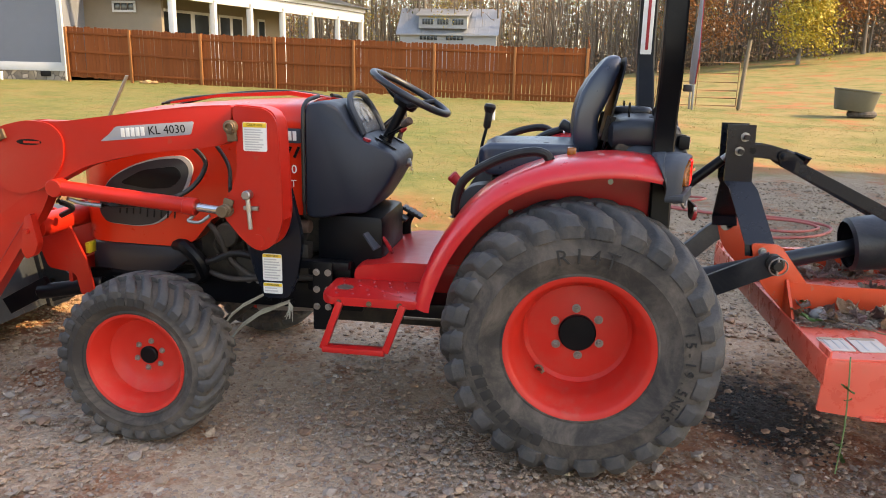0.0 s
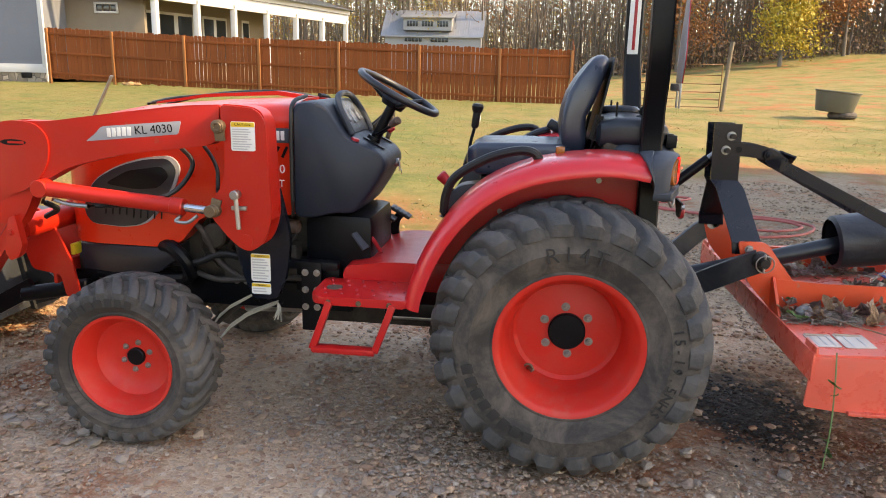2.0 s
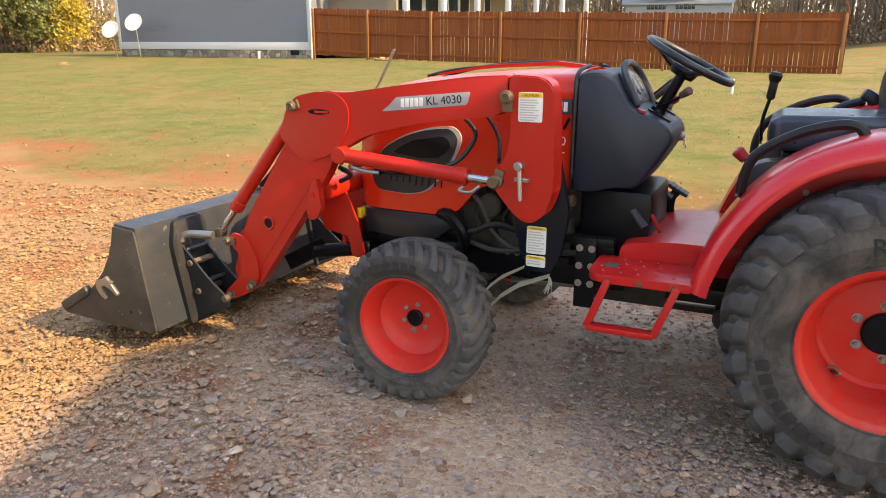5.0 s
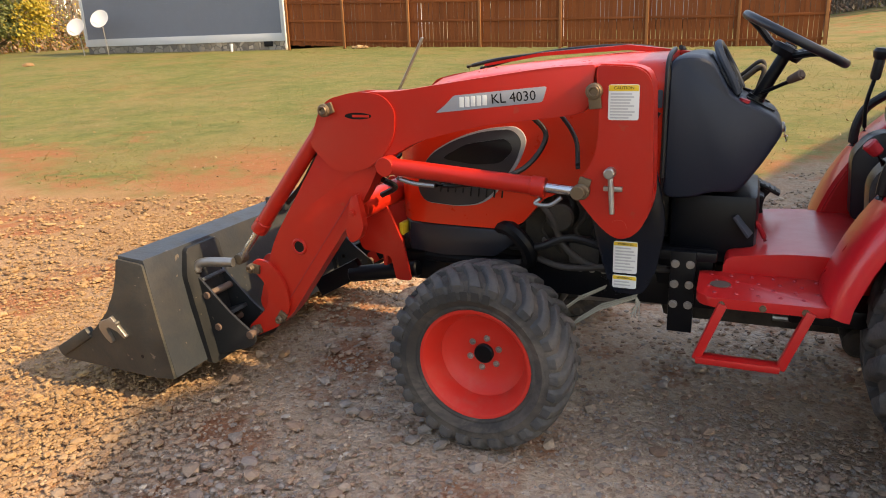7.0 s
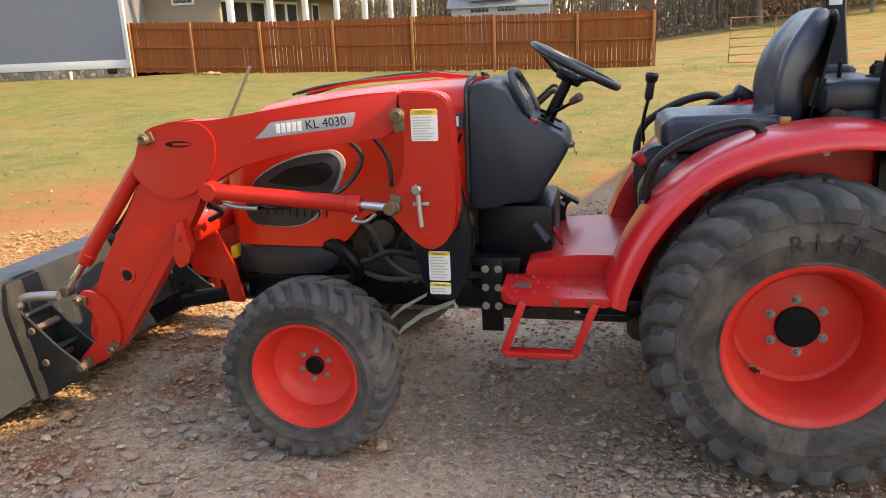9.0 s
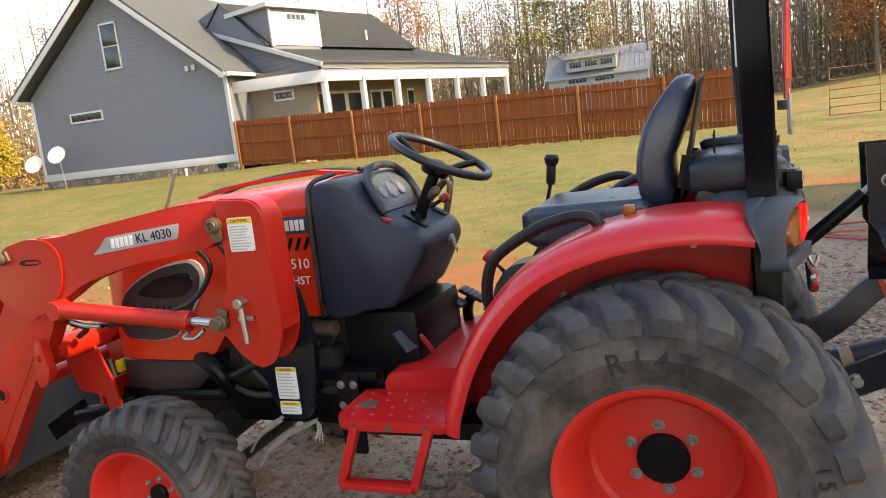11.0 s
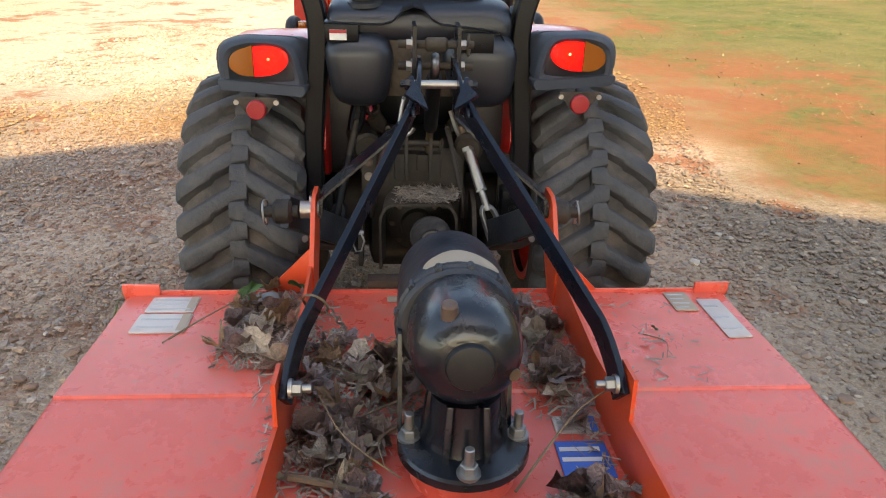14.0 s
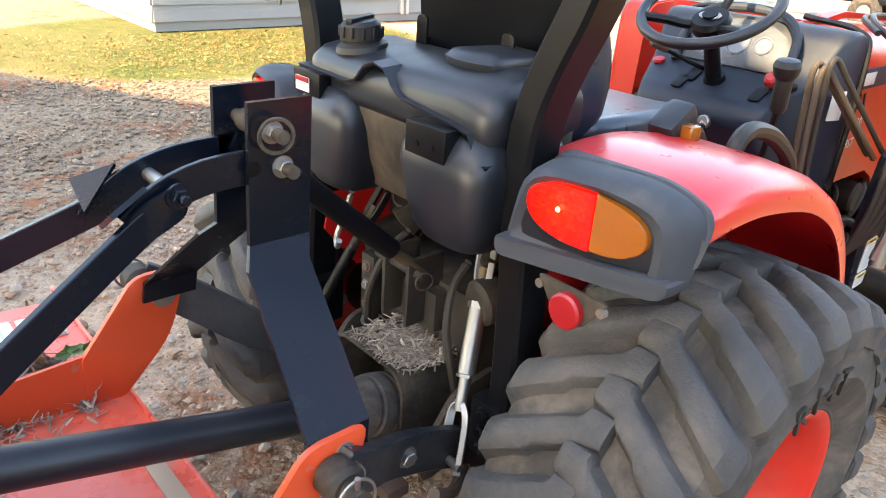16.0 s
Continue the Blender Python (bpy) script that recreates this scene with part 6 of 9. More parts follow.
    box(bm, (-1.275, 0.575 * s, 0.945), (0.06, 0.016, 0.016), 0.003)
    L("locking_pin", bm, M_ZINC, mast, "zinc locking pin with handle")
    bm = B()
    lathe(bm, [(0.026, 0), (0.026, 0.003), (0, 0.004)], c=(-1.255, 0.567 * s, 0.815), axis=(0, s, 0), seg=24)
    L("cover_disc", bm, M_LOADER, mast)
    # warning label on the mast
    bm = B()
    prism(bm, rnd([(-1.30, 1.165), (-1.205, 1.165), (-1.205, 1.275), (-1.30, 1.275)], 0.008), 0.566 * s, 0.5685 * s, 0.0004)
    lb = L("caution_label", bm, M_WHITE, mast, "white caution label with yellow heading")
    bm = B()
    box(bm, (-1.2525, 0.5687 * s, 1.264), (0.092, 0.002, 0.018), 0.0004)
    L("heading", bm, M_YELLOW, lb)
    xv = (1, 0, 0) if s < 0 else (-1, 0, 0)
    text_part("word", "CAUTION", 0.014, M_BLACK, lb, facing((2.0 - 1.2525, 0.57 * s, 1.264), xv, (0, s, 0)), 0.0005)
    for k in range(9):
        bm = B()
        w = random.uniform(0.055, 0.08)
        box(bm, (-1.293 + w / 2, 0.5688 * s, 1.246 - 0.0092 * k), (w, 0.0015, 0.0042), 0)
        L("print_line", bm, M_INK, lb)
    # black mounting bracket
    bm = B()
    prism(bm, rnd([(-1.20, 1.03, 0.02), (-1.165, 1.02, 0.02), (-1.115, 0.80, 0.06), (-1.145, 0.62, 0.04), (-1.185, 0.545, 0.02), (-1.285, 0.545, 0.02), (-1.325, 0.65, 0.05), (-1.37, 0.83, 0.03), (-1.25, 0.85, 0.05)], 0.03, 4), 0.42 * s, 0.45 * s, 0.003)
    br = L("mount_bracket", bm, M_STRAP, None, "black steel mounting bracket with warning labels")
    for k in range(6):
        bm = B()
        bolt(bm, (-1.085 + 0.05 * (k % 2), 0.37 * s, 0.645 - 0.075 * (k // 2)), (0, s, 0), 0.011, 0.01)
        L("bolt", bm, M_ZINC, br)
    for k in range(3):
        bm = B()
        bolt(bm, (-1.45 + 0.045 * k, 0.222 * s, 0.545), (0, s, 0), 0.01, 0.01)
        L("bolt", bm, M_ZINC, br)
    bm = B()
    box(bm, (-1.06, 0.36 * s, 0.54), (0.085, 0.02, 0.30), 0.004)
    box(bm, (-1.10, 0.33 * s, 0.67), (0.3, 0.05, 0.035), 0.008)
    cyl(bm, (-1.25, 0.25 * s, 0.60), (-1.25, 0.43 * s, 0.60), 0.04, seg=18)
    L("bolted_plate", bm, M_BLACK, br)
    for z0, z1, n in ((0.62, 0.735, 8), (0.565, 0.612, 2)):
        bm = B()
        prism(bm, rnd([(-1.287, z0), (-1.205, z0), (-1.205, z1), (-1.287, z1)], 0.008), 0.4495 * s, 0.4525 * s, 0.0004)
        lb = L("warning_label", bm, M_WHITE, br, "white warning label with orange heading")
        bm = B()
        box(bm, (-1.246, 0.4527 * s, z1 - 0.009), (0.08, 0.002, 0.013), 0.0004)
        L("heading", bm, M_YELLOW, lb)
        text_part("word", "WARNING", 0.011, M_BLACK, lb, facing((2.0 - 1.246, 0.454 * s, z1 - 0.009), xv, (0, s, 0)), 0.0005)
        for k in range(n):
            bm = B()
            w = random.uniform(0.05, 0.07)
            box(bm, (-1.28 + w / 2, 0.4528 * s, z1 - 0.024 - 0.0112 * k), (w, 0.0015, 0.005), 0)
            L("print_line", bm, M_INK, lb)
    # rams
    ram((-2.085, 0.58 * s, 0.99), (-1.385, 0.58 * s, 0.93), 0.84, 0.031, 0.0165, s, "lift_ram")
    ram((-2.345, 0.515 * s, 1.165), (-2.845, 0.515 * s, 0.55), 0.79, 0.031, 0.016, s, "tilt_ram")
    for pts, r in (([(-1.51, 0.58 * s, 0.905), (-1.53, 0.59 * s, 0.885), (-1.48, 0.595 * s, 0.883), (-1.44, 0.59 * s, 0.91)], 0.007),
                   ([(-2.05, 0.575 * s, 0.945), (-1.98, 0.58 * s, 0.93), (-1.9, 0.58 * s, 0.925)], 0.009)):
        bm = B()
        tube(bm, pts, r, 8)
        L("ram_fitting", bm, M_ZINC, boom)
    for pts, r, mt in (([(-1.9, 0.575 * s, 0.925), (-1.75, 0.52 * s, 0.93), (-1.62, 0.42 * s, 0.97), (-1.55, 0.38 * s, 1.08), (-1.62, 0.36 * s, 1.16)], 0.01, M_HOSE),
                       ([(-1.42, 0.44 * s, 0.98), (-1.44, 0.4 * s, 1.08), (-1.52, 0.36 * s, 1.17), (-1.62, 0.34 * s, 1.22)], 0.008, M_HOSE),
                       ([(-2.15, 0.5 * s, 0.92), (-2.13, 0.44 * s, 0.88), (-2.2, 0.42 * s, 0.84)], 0.012, M_HOSE),
                       ([(-2.36, 0.50 * s, 1.1), (-2.45, 0.49 * s, 0.98), (-2.52, 0.49 * s, 0.88), (-2.6, 0.49 * s, 0.8)], 0.011, M_HOSE)):
        bm = B()
        tube(bm, pts, r, 8)
        L("hydraulic_hose", bm, mt, boom)
    # decal along the boom
    d = Vector((-1.0, 0, -0.088)).normalized()
    o = Vector((-1.70, 0.5565 * s, 1.222))
    bm = B()
    pts = [(-0.20, -0.026), (0.185, -0.02), (0.2, 0.03), (-0.13, 0.028), (-0.16, 0.0)]
    prism(bm, rnd([(o.x - d.x * u - 0.0 * v, o.z - d.z * u + v) for u, v in pts], 0.01), 0.5555 * s, 0.5572 * s, 0.0004)
    dc = L("boom_decal", bm, M_SILVER, boom, "pale decal stripe with model lettering")
    for k in range(5):
        bm = B()
        c = o - d * (-0.10 + 0.021 * k)
        box(bm, (c.x, 0.5575 * s, c.z + 0.003), (0.0155, 0.002, 0.034), 0.0005)
        L("pale_block", bm, M_WHITE, dc)
    c = o - d * 0.085
    xd = -d if s < 0 else d
    text_part("model_lettering", "KL 4030", 0.046, M_BLACK, dc, facing((c.x + 2.0, 0.558 * s, c.z + 0.003), xd, (0, s, 0)), 0.0006)
    bm = B()
    lathe(bm, [(0.055, 0), (0.055, 0.001), (0.0, 0.0012)], axis=(0, 0, 1), seg=28)
    for v in bm.verts:
        v.co.y *= 0.22
    lg = part("dealer_mark", bm, M_BLACK, boom, "small dark oval dealer mark", at=facing((2.0 - 2.205, 0.5622 * s, 1.165), xv, (0, s, 0)))
    bm = B()
    box(bm, (0.012, 0.0, 0.0012), (0.07, 0.009, 0.001), 0)
    part("red_bar", bm, M_LOADER, lg)


for _s in (-1, 1):
    loader_side(_s)

bm = B()
cyl(bm, (-2.27, -0.5, 0.80), (-2.27, 0.5, 0.80), 0.05, seg=28)
L("torque_tube", bm, M_LOADER, None, "red cross tube")
bm = B()
cyl(bm, (-2.522, -0.47, 0.637), (-2.522, 0.47, 0.637), 0.035, seg=24)
L("torque_tube", bm, M_LOADER, None, "red cross tube")
for y in (-0.33, -0.12, 0.12, 0.33):
    bm = B()
    prism(bm, rnd([(-2.42, 0.78), (-2.3, 0.86), (-2.24, 0.8), (-2.16, 0.62), (-2.13, 0.46), (-2.2, 0.46), (-2.22, 0.56), (-2.35, 0.58)], 0.015), y - 0.006, y + 0.006, 0.002)
    L("guard_plate", bm, M_LOADER, None, "red front guard plate")
bm = B()
box(bm, (-2.25, 0, 0.56), (0.02, 0.66, 0.09), 0.006)
box(bm, (-2.24, 0, 0.47), (0.12, 0.5, 0.04), 0.008)
L("guard_crossbar", bm, M_LOADER)
for y in (-0.28, 0.28):
    bm = B()
    cyl(bm, (-2.12, y, 0.50), (-2.45, y, 0.44), 0.035, seg=18, bev=0.006)
    bar(bm, (-2.4, y, 0.48), (-2.62, y, 0.36), 0.03, 0.08)
    L("bumper_tube", bm, M_BLACK, None, "black tube under the guard")
bm = B()
tube(bm, [(-2.58, 0.545, 1.16), (-2.5, 0.545, 1.30), (-2.435, 0.545, 1.42)], 0, n=3, square=(0.012, 0.004))
bar(bm, (-2.58, 0.545, 1.16), (-2.36, 0.545, 1.14), 0.012, 0.02)
L("level_indicator", bm, M_ZINC, None, "bent grey level indicator rod")
for pts in ([(-2.1, 0.30, 1.29), (-1.9, 0.2, 1.325), (-1.6, 0.16, 1.352), (-1.35, 0.2, 1.362), (-1.2, 0.3, 1.34)], [(-2.05, 0.34, 1.28), (-1.8, 0.24, 1.335), (-1.5, 0.19, 1.366), (-1.3, 0.25, 1.36), (-1.18, 0.36, 1.32)]):
    bm = B()
    tube(bm, pts, 0.009, 8)
    L("bonnet_hose", bm, M_HOSE)
bm = B()
prism(bm, rnd([(-1.1, 1.345), (-1.35, 1.375), (-1.7, 1.352), (-1.95, 1.31), (-1.95, 1.30), (-1.7, 1.338), (-1.35, 1.355), (-1.12, 1.33)], 0.01), 0.10, 0.14, 0.003)
L("hose_cover", bm, M_LOADER, None, "thin red hose cover along the bonnet")
# valve hoses hanging at the far mast
for k in range(4):
    bm = B()
    tube(bm, [(-1.14, 0.44 + 0.02 * k, 1.33), (-1.1, 0.46 + 0.02 * k, 1.2), (-1.08, 0.47 + 0.02 * k, 1.05), (-1.09, 0.46 + 0.015 * k, 0.85), (-1.12, 0.42, 0.7)], 0.011, 8)
    L("hydraulic_hose", bm, M_DUSTHOSE)
bm = B()
tube(bm, [(-1.12, 0.5, 0.98), (-1.07, 0.53, 0.85), (-1.05, 0.52, 0.74)], 0.014, 8)
cyl(bm, (-1.07, 0.53, 0.8), (-1.06, 0.53, 0.72), 0.022, seg=12)
L("coupling", bm, M_ZINC)

# bucket
BP = [(-3.19, 0.618), (-3.058, 0.605), (-3.02, 0.36), (-2.975, 0.118), (-3.1, 0.112), (-3.59, 0.128), (-3.61, 0.155), (-3.46, 0.22), (-3.37, 0.297), (-3.29, 0.38), (-3.238, 0.465), (-3.205, 0.55)]


def bucket():
    hw = 0.848
    back = [(-3.19, 0.63), (-3.06, 0.62), (-3.055, 0.605), (-3.02, 0.36), (-2.972, 0.122), (-3.1, 0.106), (-3.6, 0.128)]
    inner = [(-3.59, 0.142), (-3.1, 0.122), (-2.995, 0.135), (-3.035, 0.36), (-3.07, 0.59), (-3.19, 0.608)]
    bm = B()
    prism(bm, back + inner, -hw, hw, 0.002)
    b = L("bucket", bm, M_BUCKET, None, "scraped dark steel loader bucket held just above the gravel", 20)
    for s in (-1, 1):
        bm = B()
        prism(bm, rnd(BP, 0.01, 3), hw * s, (hw + 0.012) * s, 0.002)
        cheek = L("cheek_plate", bm, M_CHEEK, b)
        bm = B()
        bar(bm, (-3.6, (hw + 0.006) * s, 0.158), (-3.41, (hw + 0.006) * s, 0.272), 0.04, 0.05, bev=0.012)
        L("cutting_edge", bm, M_CHEEK, cheek)
        bm = B()
        jaw = [(-3.35, 0.318), (-3.278, 0.236), (-3.29, 0.224), (-3.318, 0.252), (-3.345, 0.262), (-3.372, 0.27), (-3.386, 0.258), (-3.37, 0.232), (-3.356, 0.203), (-3.37, 0.194), (-3.4, 0.222), (-3.424, 0.258), (-3.412, 0.288), (-3.375, 0.3)]
        prism(bm, rnd([(x + 0.09, z + 0.05) for x, z in jaw], 0.006, 3), (hw + 0.01) * s, (hw + 0.028) * s, 0.003)
        cyl(bm, (-3.235, hw * s, 0.338), (-3.235, (hw + 0.034) * s, 0.338), 0.01, seg=12)
        L("hook", bm, M_ZINC, cheek, "grey welded hook")
        bm = B()
        cyl(bm, (-3.13, hw * s, 0.2), (-3.13, (hw + 0.0125) * s, 0.2), 0.008, seg=12)
        L("hole", bm, M_BLACK, cheek)
        # quick hitch ears
        for yy in (0.45, 0.60):
            bm = B()
            prism(bm, rnd([(-3.15, 0.56, 0.02), (-3.08, 0.55, 0.02), (-3.03, 0.50, 0.02), (-2.86, 0.33, 0.03), (-2.735, 0.235, 0.04), (-2.76, 0.19, 0.03), (-2.95, 0.13, 0.03), (-3.05, 0.08, 0.02), (-3.1, 0.2, 0.02)], 0.02), yy * s, (yy + 0.012) * s, 0.002)
            L("hitch_ear", bm, M_HITCH, b, "dusty dark quick hitch ear")
        bm = B()
        prism(bm, rnd([(0.43, 0.61), (0.63, 0.61), (0.67, 0.5), (0.66, 0.1), (0.43, 0.1)], 0.02), -3.08, -3.05, 0.004, "yz")
        for v in bm.verts:
            v.co.y *= s
            v.co.x += (v.co.z - 0.1) * -0.17 + 0.105
        L("hitch_plate", bm, M_HITCH, b)
        for x, z, r in ((-2.97, 0.40, 0.016), (-2.93, 0.26, 0.016), (-2.765, 0.245, 0.018)):
            bm = B()
            cyl(bm, (x, 0.45 * s, z), (x, 0.622 * s, z), r, seg=14, bev=0.003)
            L("hitch_pin", bm, M_RUSTY, b)
        for x, z, a, w in ((-2.93, 0.30, -20, 0.09), (-3.02, 0.45, -30, 0.07)):
            bm = B()
            box(bm, (x, 0.53 * s, z), (w, 0.15, 0.016), 0.003, (0, a, 0))
            L("gusset", bm, M_BUCKET, b)
        bm = B()
        tube(bm, [(-3.02, 0.6 * s, 0.5), (-3.01, 0.595 * s, 0.53), (-2.97, 0.585 * s, 0.542), (-2.85, 0.565 * s, 0.545)], 0.02, 12)
        L("latch_handle", bm, M_ZINC, b, "zinc latch handle")
    bm = B()
    box(bm, (-3.03, 0.1, 0.635), (0.05, 0.09, 0.04), 0.008, (0, 12, 0))
    L("top_bracket", bm, M_BUCKET, b)
    bm = B()
    cyl(bm, (-3.14, 0.1, 0.645), (-3.11, 0.2, 0.645), 0.02, seg=12)
    L("top_bracket", bm, M_BUCKET, b)


# hoses beside the cowl; the first two carry sunlight as a tan colour
for dy, dz, r, mt in ((0.0, 0.0, 0.009, M_SUNHOSE), (0.022, -0.008, 0.009, M_SUNHOSE), (0.04, 0.018, 0.008, M_DUSTHOSE)):
    bm = B()
    tube(bm, [(-0.96, 0.27 + dy, 0.86 + dz), (-0.91, 0.275 + dy, 1.02 + dz), (-0.875, 0.28 + dy, 1.15 + dz), (-0.85, 0.285 + dy, 1.25 + dz), (-0.87, 0.29 + dy, 1.275 + dz), (-0.93, 0.305 + dy, 1.225 + dz), (-1.08, 0.335 + dy, 1.105 + dz), (-1.24, 0.36 + dy, 0.985 + dz)], r, 10)
    L("loader_hose", bm, mt, None, "dusty hydraulic hose in a bundle painted sunlit tan")

bucket()

# ---- the rotary cutter ----
cutter = thing("rotary_cutter", "orange rotary cutter deck with black braces, strewn with dead leaves", "rotary cutter", (1.5, 0, 0))


def K(name, bm, material, parent=None, label="", sharp=34):
    bmesh.ops.translate(bm, verts=bm.verts, vec=(-1.5, 0, 0))
    return part(name, bm, material, parent or cutter, label, sharp)


HD = 0.83
DECK = [(0.80, 0.585), (1.30, 0.606), (1.305, 0.600), (2.36, 0.60)]


def deck_z(x):
    xs, zs = [p[0] for p in DECK], [p[1] for p in DECK]
    return float(np.interp(x, xs, zs))


bm = B()
prism(bm, DECK + [(x, z - 0.012) for x, z in DECK[::-1]], -HD, HD, 0.002)
deck = K("deck", bm, M_ORANGE, None, "scuffed orange steel deck", 12)
for s in (-1, 1):
    bm = B()
    prism(bm, rnd([(0.80, 0.58), (0.79, 0.40, 0.01), (0.94, 0.385, 0.04), (2.3, 0.385, 0.04), (2.36, 0.44), (2.36, 0.594)], 0.01), HD * s, (HD + 0.008) * s, 0.002)
    K("side_skirt", bm, M_ORANGE, deck, "orange side skirt with chipped paint")
    bm = B()
    bar(bm, (0.93, (HD + 0.012) * s, 0.39), (2.3, (HD + 0.012) * s, 0.39), 0.03, 0.012)
    K("skid_shoe", bm, M_ORANGE, deck)
bm = B()
bar(bm, (0.798, -HD - 0.02, 0.545), (0.798, HD + 0.02, 0.545), 0.008, 0.10)
K("front_skirt", bm, M_ORANGE, deck, "dusty red front edge")
for s in (-1, 1):
    bm = B()
    bar(bm, (0.805, 0.75 * s, 0.60), (0.805, (HD + 0.02) * s, 0.60), 0.01, 0.035)
    K("front_lip", bm, M_ORANGE, deck)


def rail(s):
    """The upright rail from the hitch lug to the rear."""
    bm = B()
    rings = []
    for x, y, zt in ((0.82, 0.332, 0.71), (1.0, 0.33, 0.70), (1.3, 0.324, 0.70), (1.46, 0.323, 0.715), (1.475, 0.323, 0.795), (1.545, 0.324, 0.795), (1.55, 0.324, 0.71), (1.8, 0.34, 0.70), (2.1, 0.345, 0.70), (2.3, 0.35, 0.70)):
        z0 = deck_z(x) - 0.004
        rings.append([bm.verts.new((x, (y - 0.004) * s, z0)), bm.verts.new((x, (y + 0.004) * s, z0)), bm.verts.new((x, (y + 0.004) * s, zt)), bm.verts.new((x, (y - 0.004) * s, zt))])
    skin(bm, rings)
    r = K("rail", bm, M_RAIL, deck, "orange upright rail", 20)
    bm = B()
    prism(bm, rnd([(0.655, 0.855, 0.02), (0.765, 0.855, 0.025), (0.885, 0.70, 0.01), (0.885, 0.585), (0.81, 0.585), (0.70, 0.70, 0.05)], 0.01), 0.322 * s, 0.334 * s, 0.003)
    lug = K("hitch_lug", bm, M_RAIL, None, "orange hitch lug plate")
    bm = B()
    prism(bm, rnd([(0.334, 0.72), (0.342, 0.72), (0.464, 0.595), (0.334, 0.595)], 0.004), 0.80, 0.81, 0.002, "yz")
    for v in bm.verts:
        v.co.y *= s
    K("gusset", bm, M_RAIL, lug)
    bm = B()
    cyl(bm, (0.71, 0.315 * s, 0.80), (0.71, 0.37 * s, 0.80), 0.025, seg=18)
    K("pin", bm, M_ZINC, lug)
    # black A-frame leg
    bm = B()
    w = 0.056
    rings = []
    for x, y, z in ((0.638, 0.058, 1.295), (0.645, 0.058, 1.06), (0.665, 0.09, 1.03), (0.695, 0.308, 0.845), (0.70, 0.312, 0.80)):
        rings.append([bm.verts.new((x - w, (y - 0.005) * s, z)), bm.verts.new((x + w, (y - 0.005) * s, z)), bm.verts.new((x + w, (y + 0.005) * s, z)), bm.verts.new((x - w, (y + 0.005) * s, z))])
    skin(bm, rings)
    leg = K("hitch_leg", bm, M_STRAP, None, "black bent steel A-frame leg", 20)
    bm = B()
    bolt(bm, (0.655, 0.063 * s, 1.245), (0, s, 0), 0.014, 0.016, 0.02)
    K("bolt", bm, M_ZINC, leg)
    bm = B()
    bolt(bm, (0.638, 0.063 * s, 1.186), (0, s, 0), 0.014, 0.016, 0.02)
    K("bolt", bm, M_ZINC, leg)
    bm = B()
    cyl(bm, (0.69, 0.0635 * s, 1.19), (0.69, 0.0642 * s, 1.19), 0.013, seg=16)
    K("hole", bm, M_BLACK, leg)
    bm = B()
    bolt(bm, (0.70, 0.334 * s, 0.825), (0, s, 0), 0.012, 0.012)
    K("bolt", bm, M_ZINC, leg)
    # rear brace: short link, then a long bent flat bar
    bm = B()
    tube(bm, [(0.66, 0.045 * s, 1.19), (0.76, 0.046 * s, 1.185), (0.83, 0.05 * s, 1.165), (0.88, 0.055 * s, 1.13)], 0, n=3, square=(0.005, 0.028))
    link = K("brace_link", bm, M_STRAP, None, "short black link plate")
    bm = B()
    prism(bm, rnd([(0.80, 1.195), (0.87, 1.165), (0.925, 1.115), (0.86, 1.11), (0.80, 1.14)], 0.015), 0.062 * s, 0.07 * s, 0.002)
    bolt(bm, (0.812, 0.07 * s, 1.172), (0, s, 0), 0.015, 0.014, 0.012)
    K("pivot", bm, M_STRAP, link)
    bm = B()
    tube(bm, [(0.83, 0.058 * s, 1.15), (0.90, 0.075 * s, 1.115), (1.15, 0.17 * s, 0.99), (1.385, 0.262 * s, 0.868), (1.43, 0.284 * s, 0.835), (1.475, 0.300 * s, 0.79), (1.525, 0.308 * s, 0.745)], 0, n=4, square=(0.0065, 0.024))
    brace = K("rear_brace", bm, M_STRAP, None, "long black bent brace bar")
    bm = B()
    q = [Vector((0.855, 0.06 * s, 1.19)), Vector((0.915, 0.088 * s, 1.168)), Vector((0.915, 0.032 * s, 1.132))]
    nrm = (q[1] - q[0]).cross(q[2] - q[0]).normalized() * 0.004
    skin(bm, [[bm.verts.new(p - nrm) for p in q], [bm.verts.new(p + nrm) for p in q]])
    K("twisted_gusset", bm, M_STRAP, brace)
    bm = B()
    bolt(bm, (1.512, 0.298 * s, 0.765), (0, -s, 0), 0.014, 0.02, 0.018)
    K("bolt", bm, M_ZINC, brace)
    # tail wheel arm
    bm = B()
    tube(bm, [(1.80, 0.322 * s, 0.70), (1.88, 0.322 * s, 0.70), (2.0, 0.31 * s, 0.66), (2.3, 0.26 * s, 0.63)], 0, n=4, square=(0.008, 0.035))
    bolt(bm, (1.83, 0.314 * s, 0.70), (0, -s, 0), 0.016, 0.016)
    K("tail_arm", bm, M_STRAP, None, "black tail wheel arm")
    return r


for _s in (-1, 1):
    rail(_s)

bm = B()
cyl(bm, (0.655, -0.1, 1.245), (0.655, 0.1, 1.245), 0.011, seg=12)
cyl(bm, (0.638, -0.1, 1.186), (0.638, 0.1, 1.186), 0.011, seg=12)
cyl(bm, (0.655, -0.03, 1.245), (0.655, 0.03, 1.245), 0.019, seg=20, bev=0.006)
torus(bm, (0.66, 0.086, 1.245), (0.2, 1, 0), 0.027, 0.0035, 24, 6)
K("top_pin", bm, M_DUSTBLACK, None, "dusty black top pin with ring clip")
bm = B()
cyl(bm, (0.812, -0.075, 1.172), (0.812, 0.075, 1.172), 0.011, seg=12)
K("cross_bolt", bm, M_ZINC)

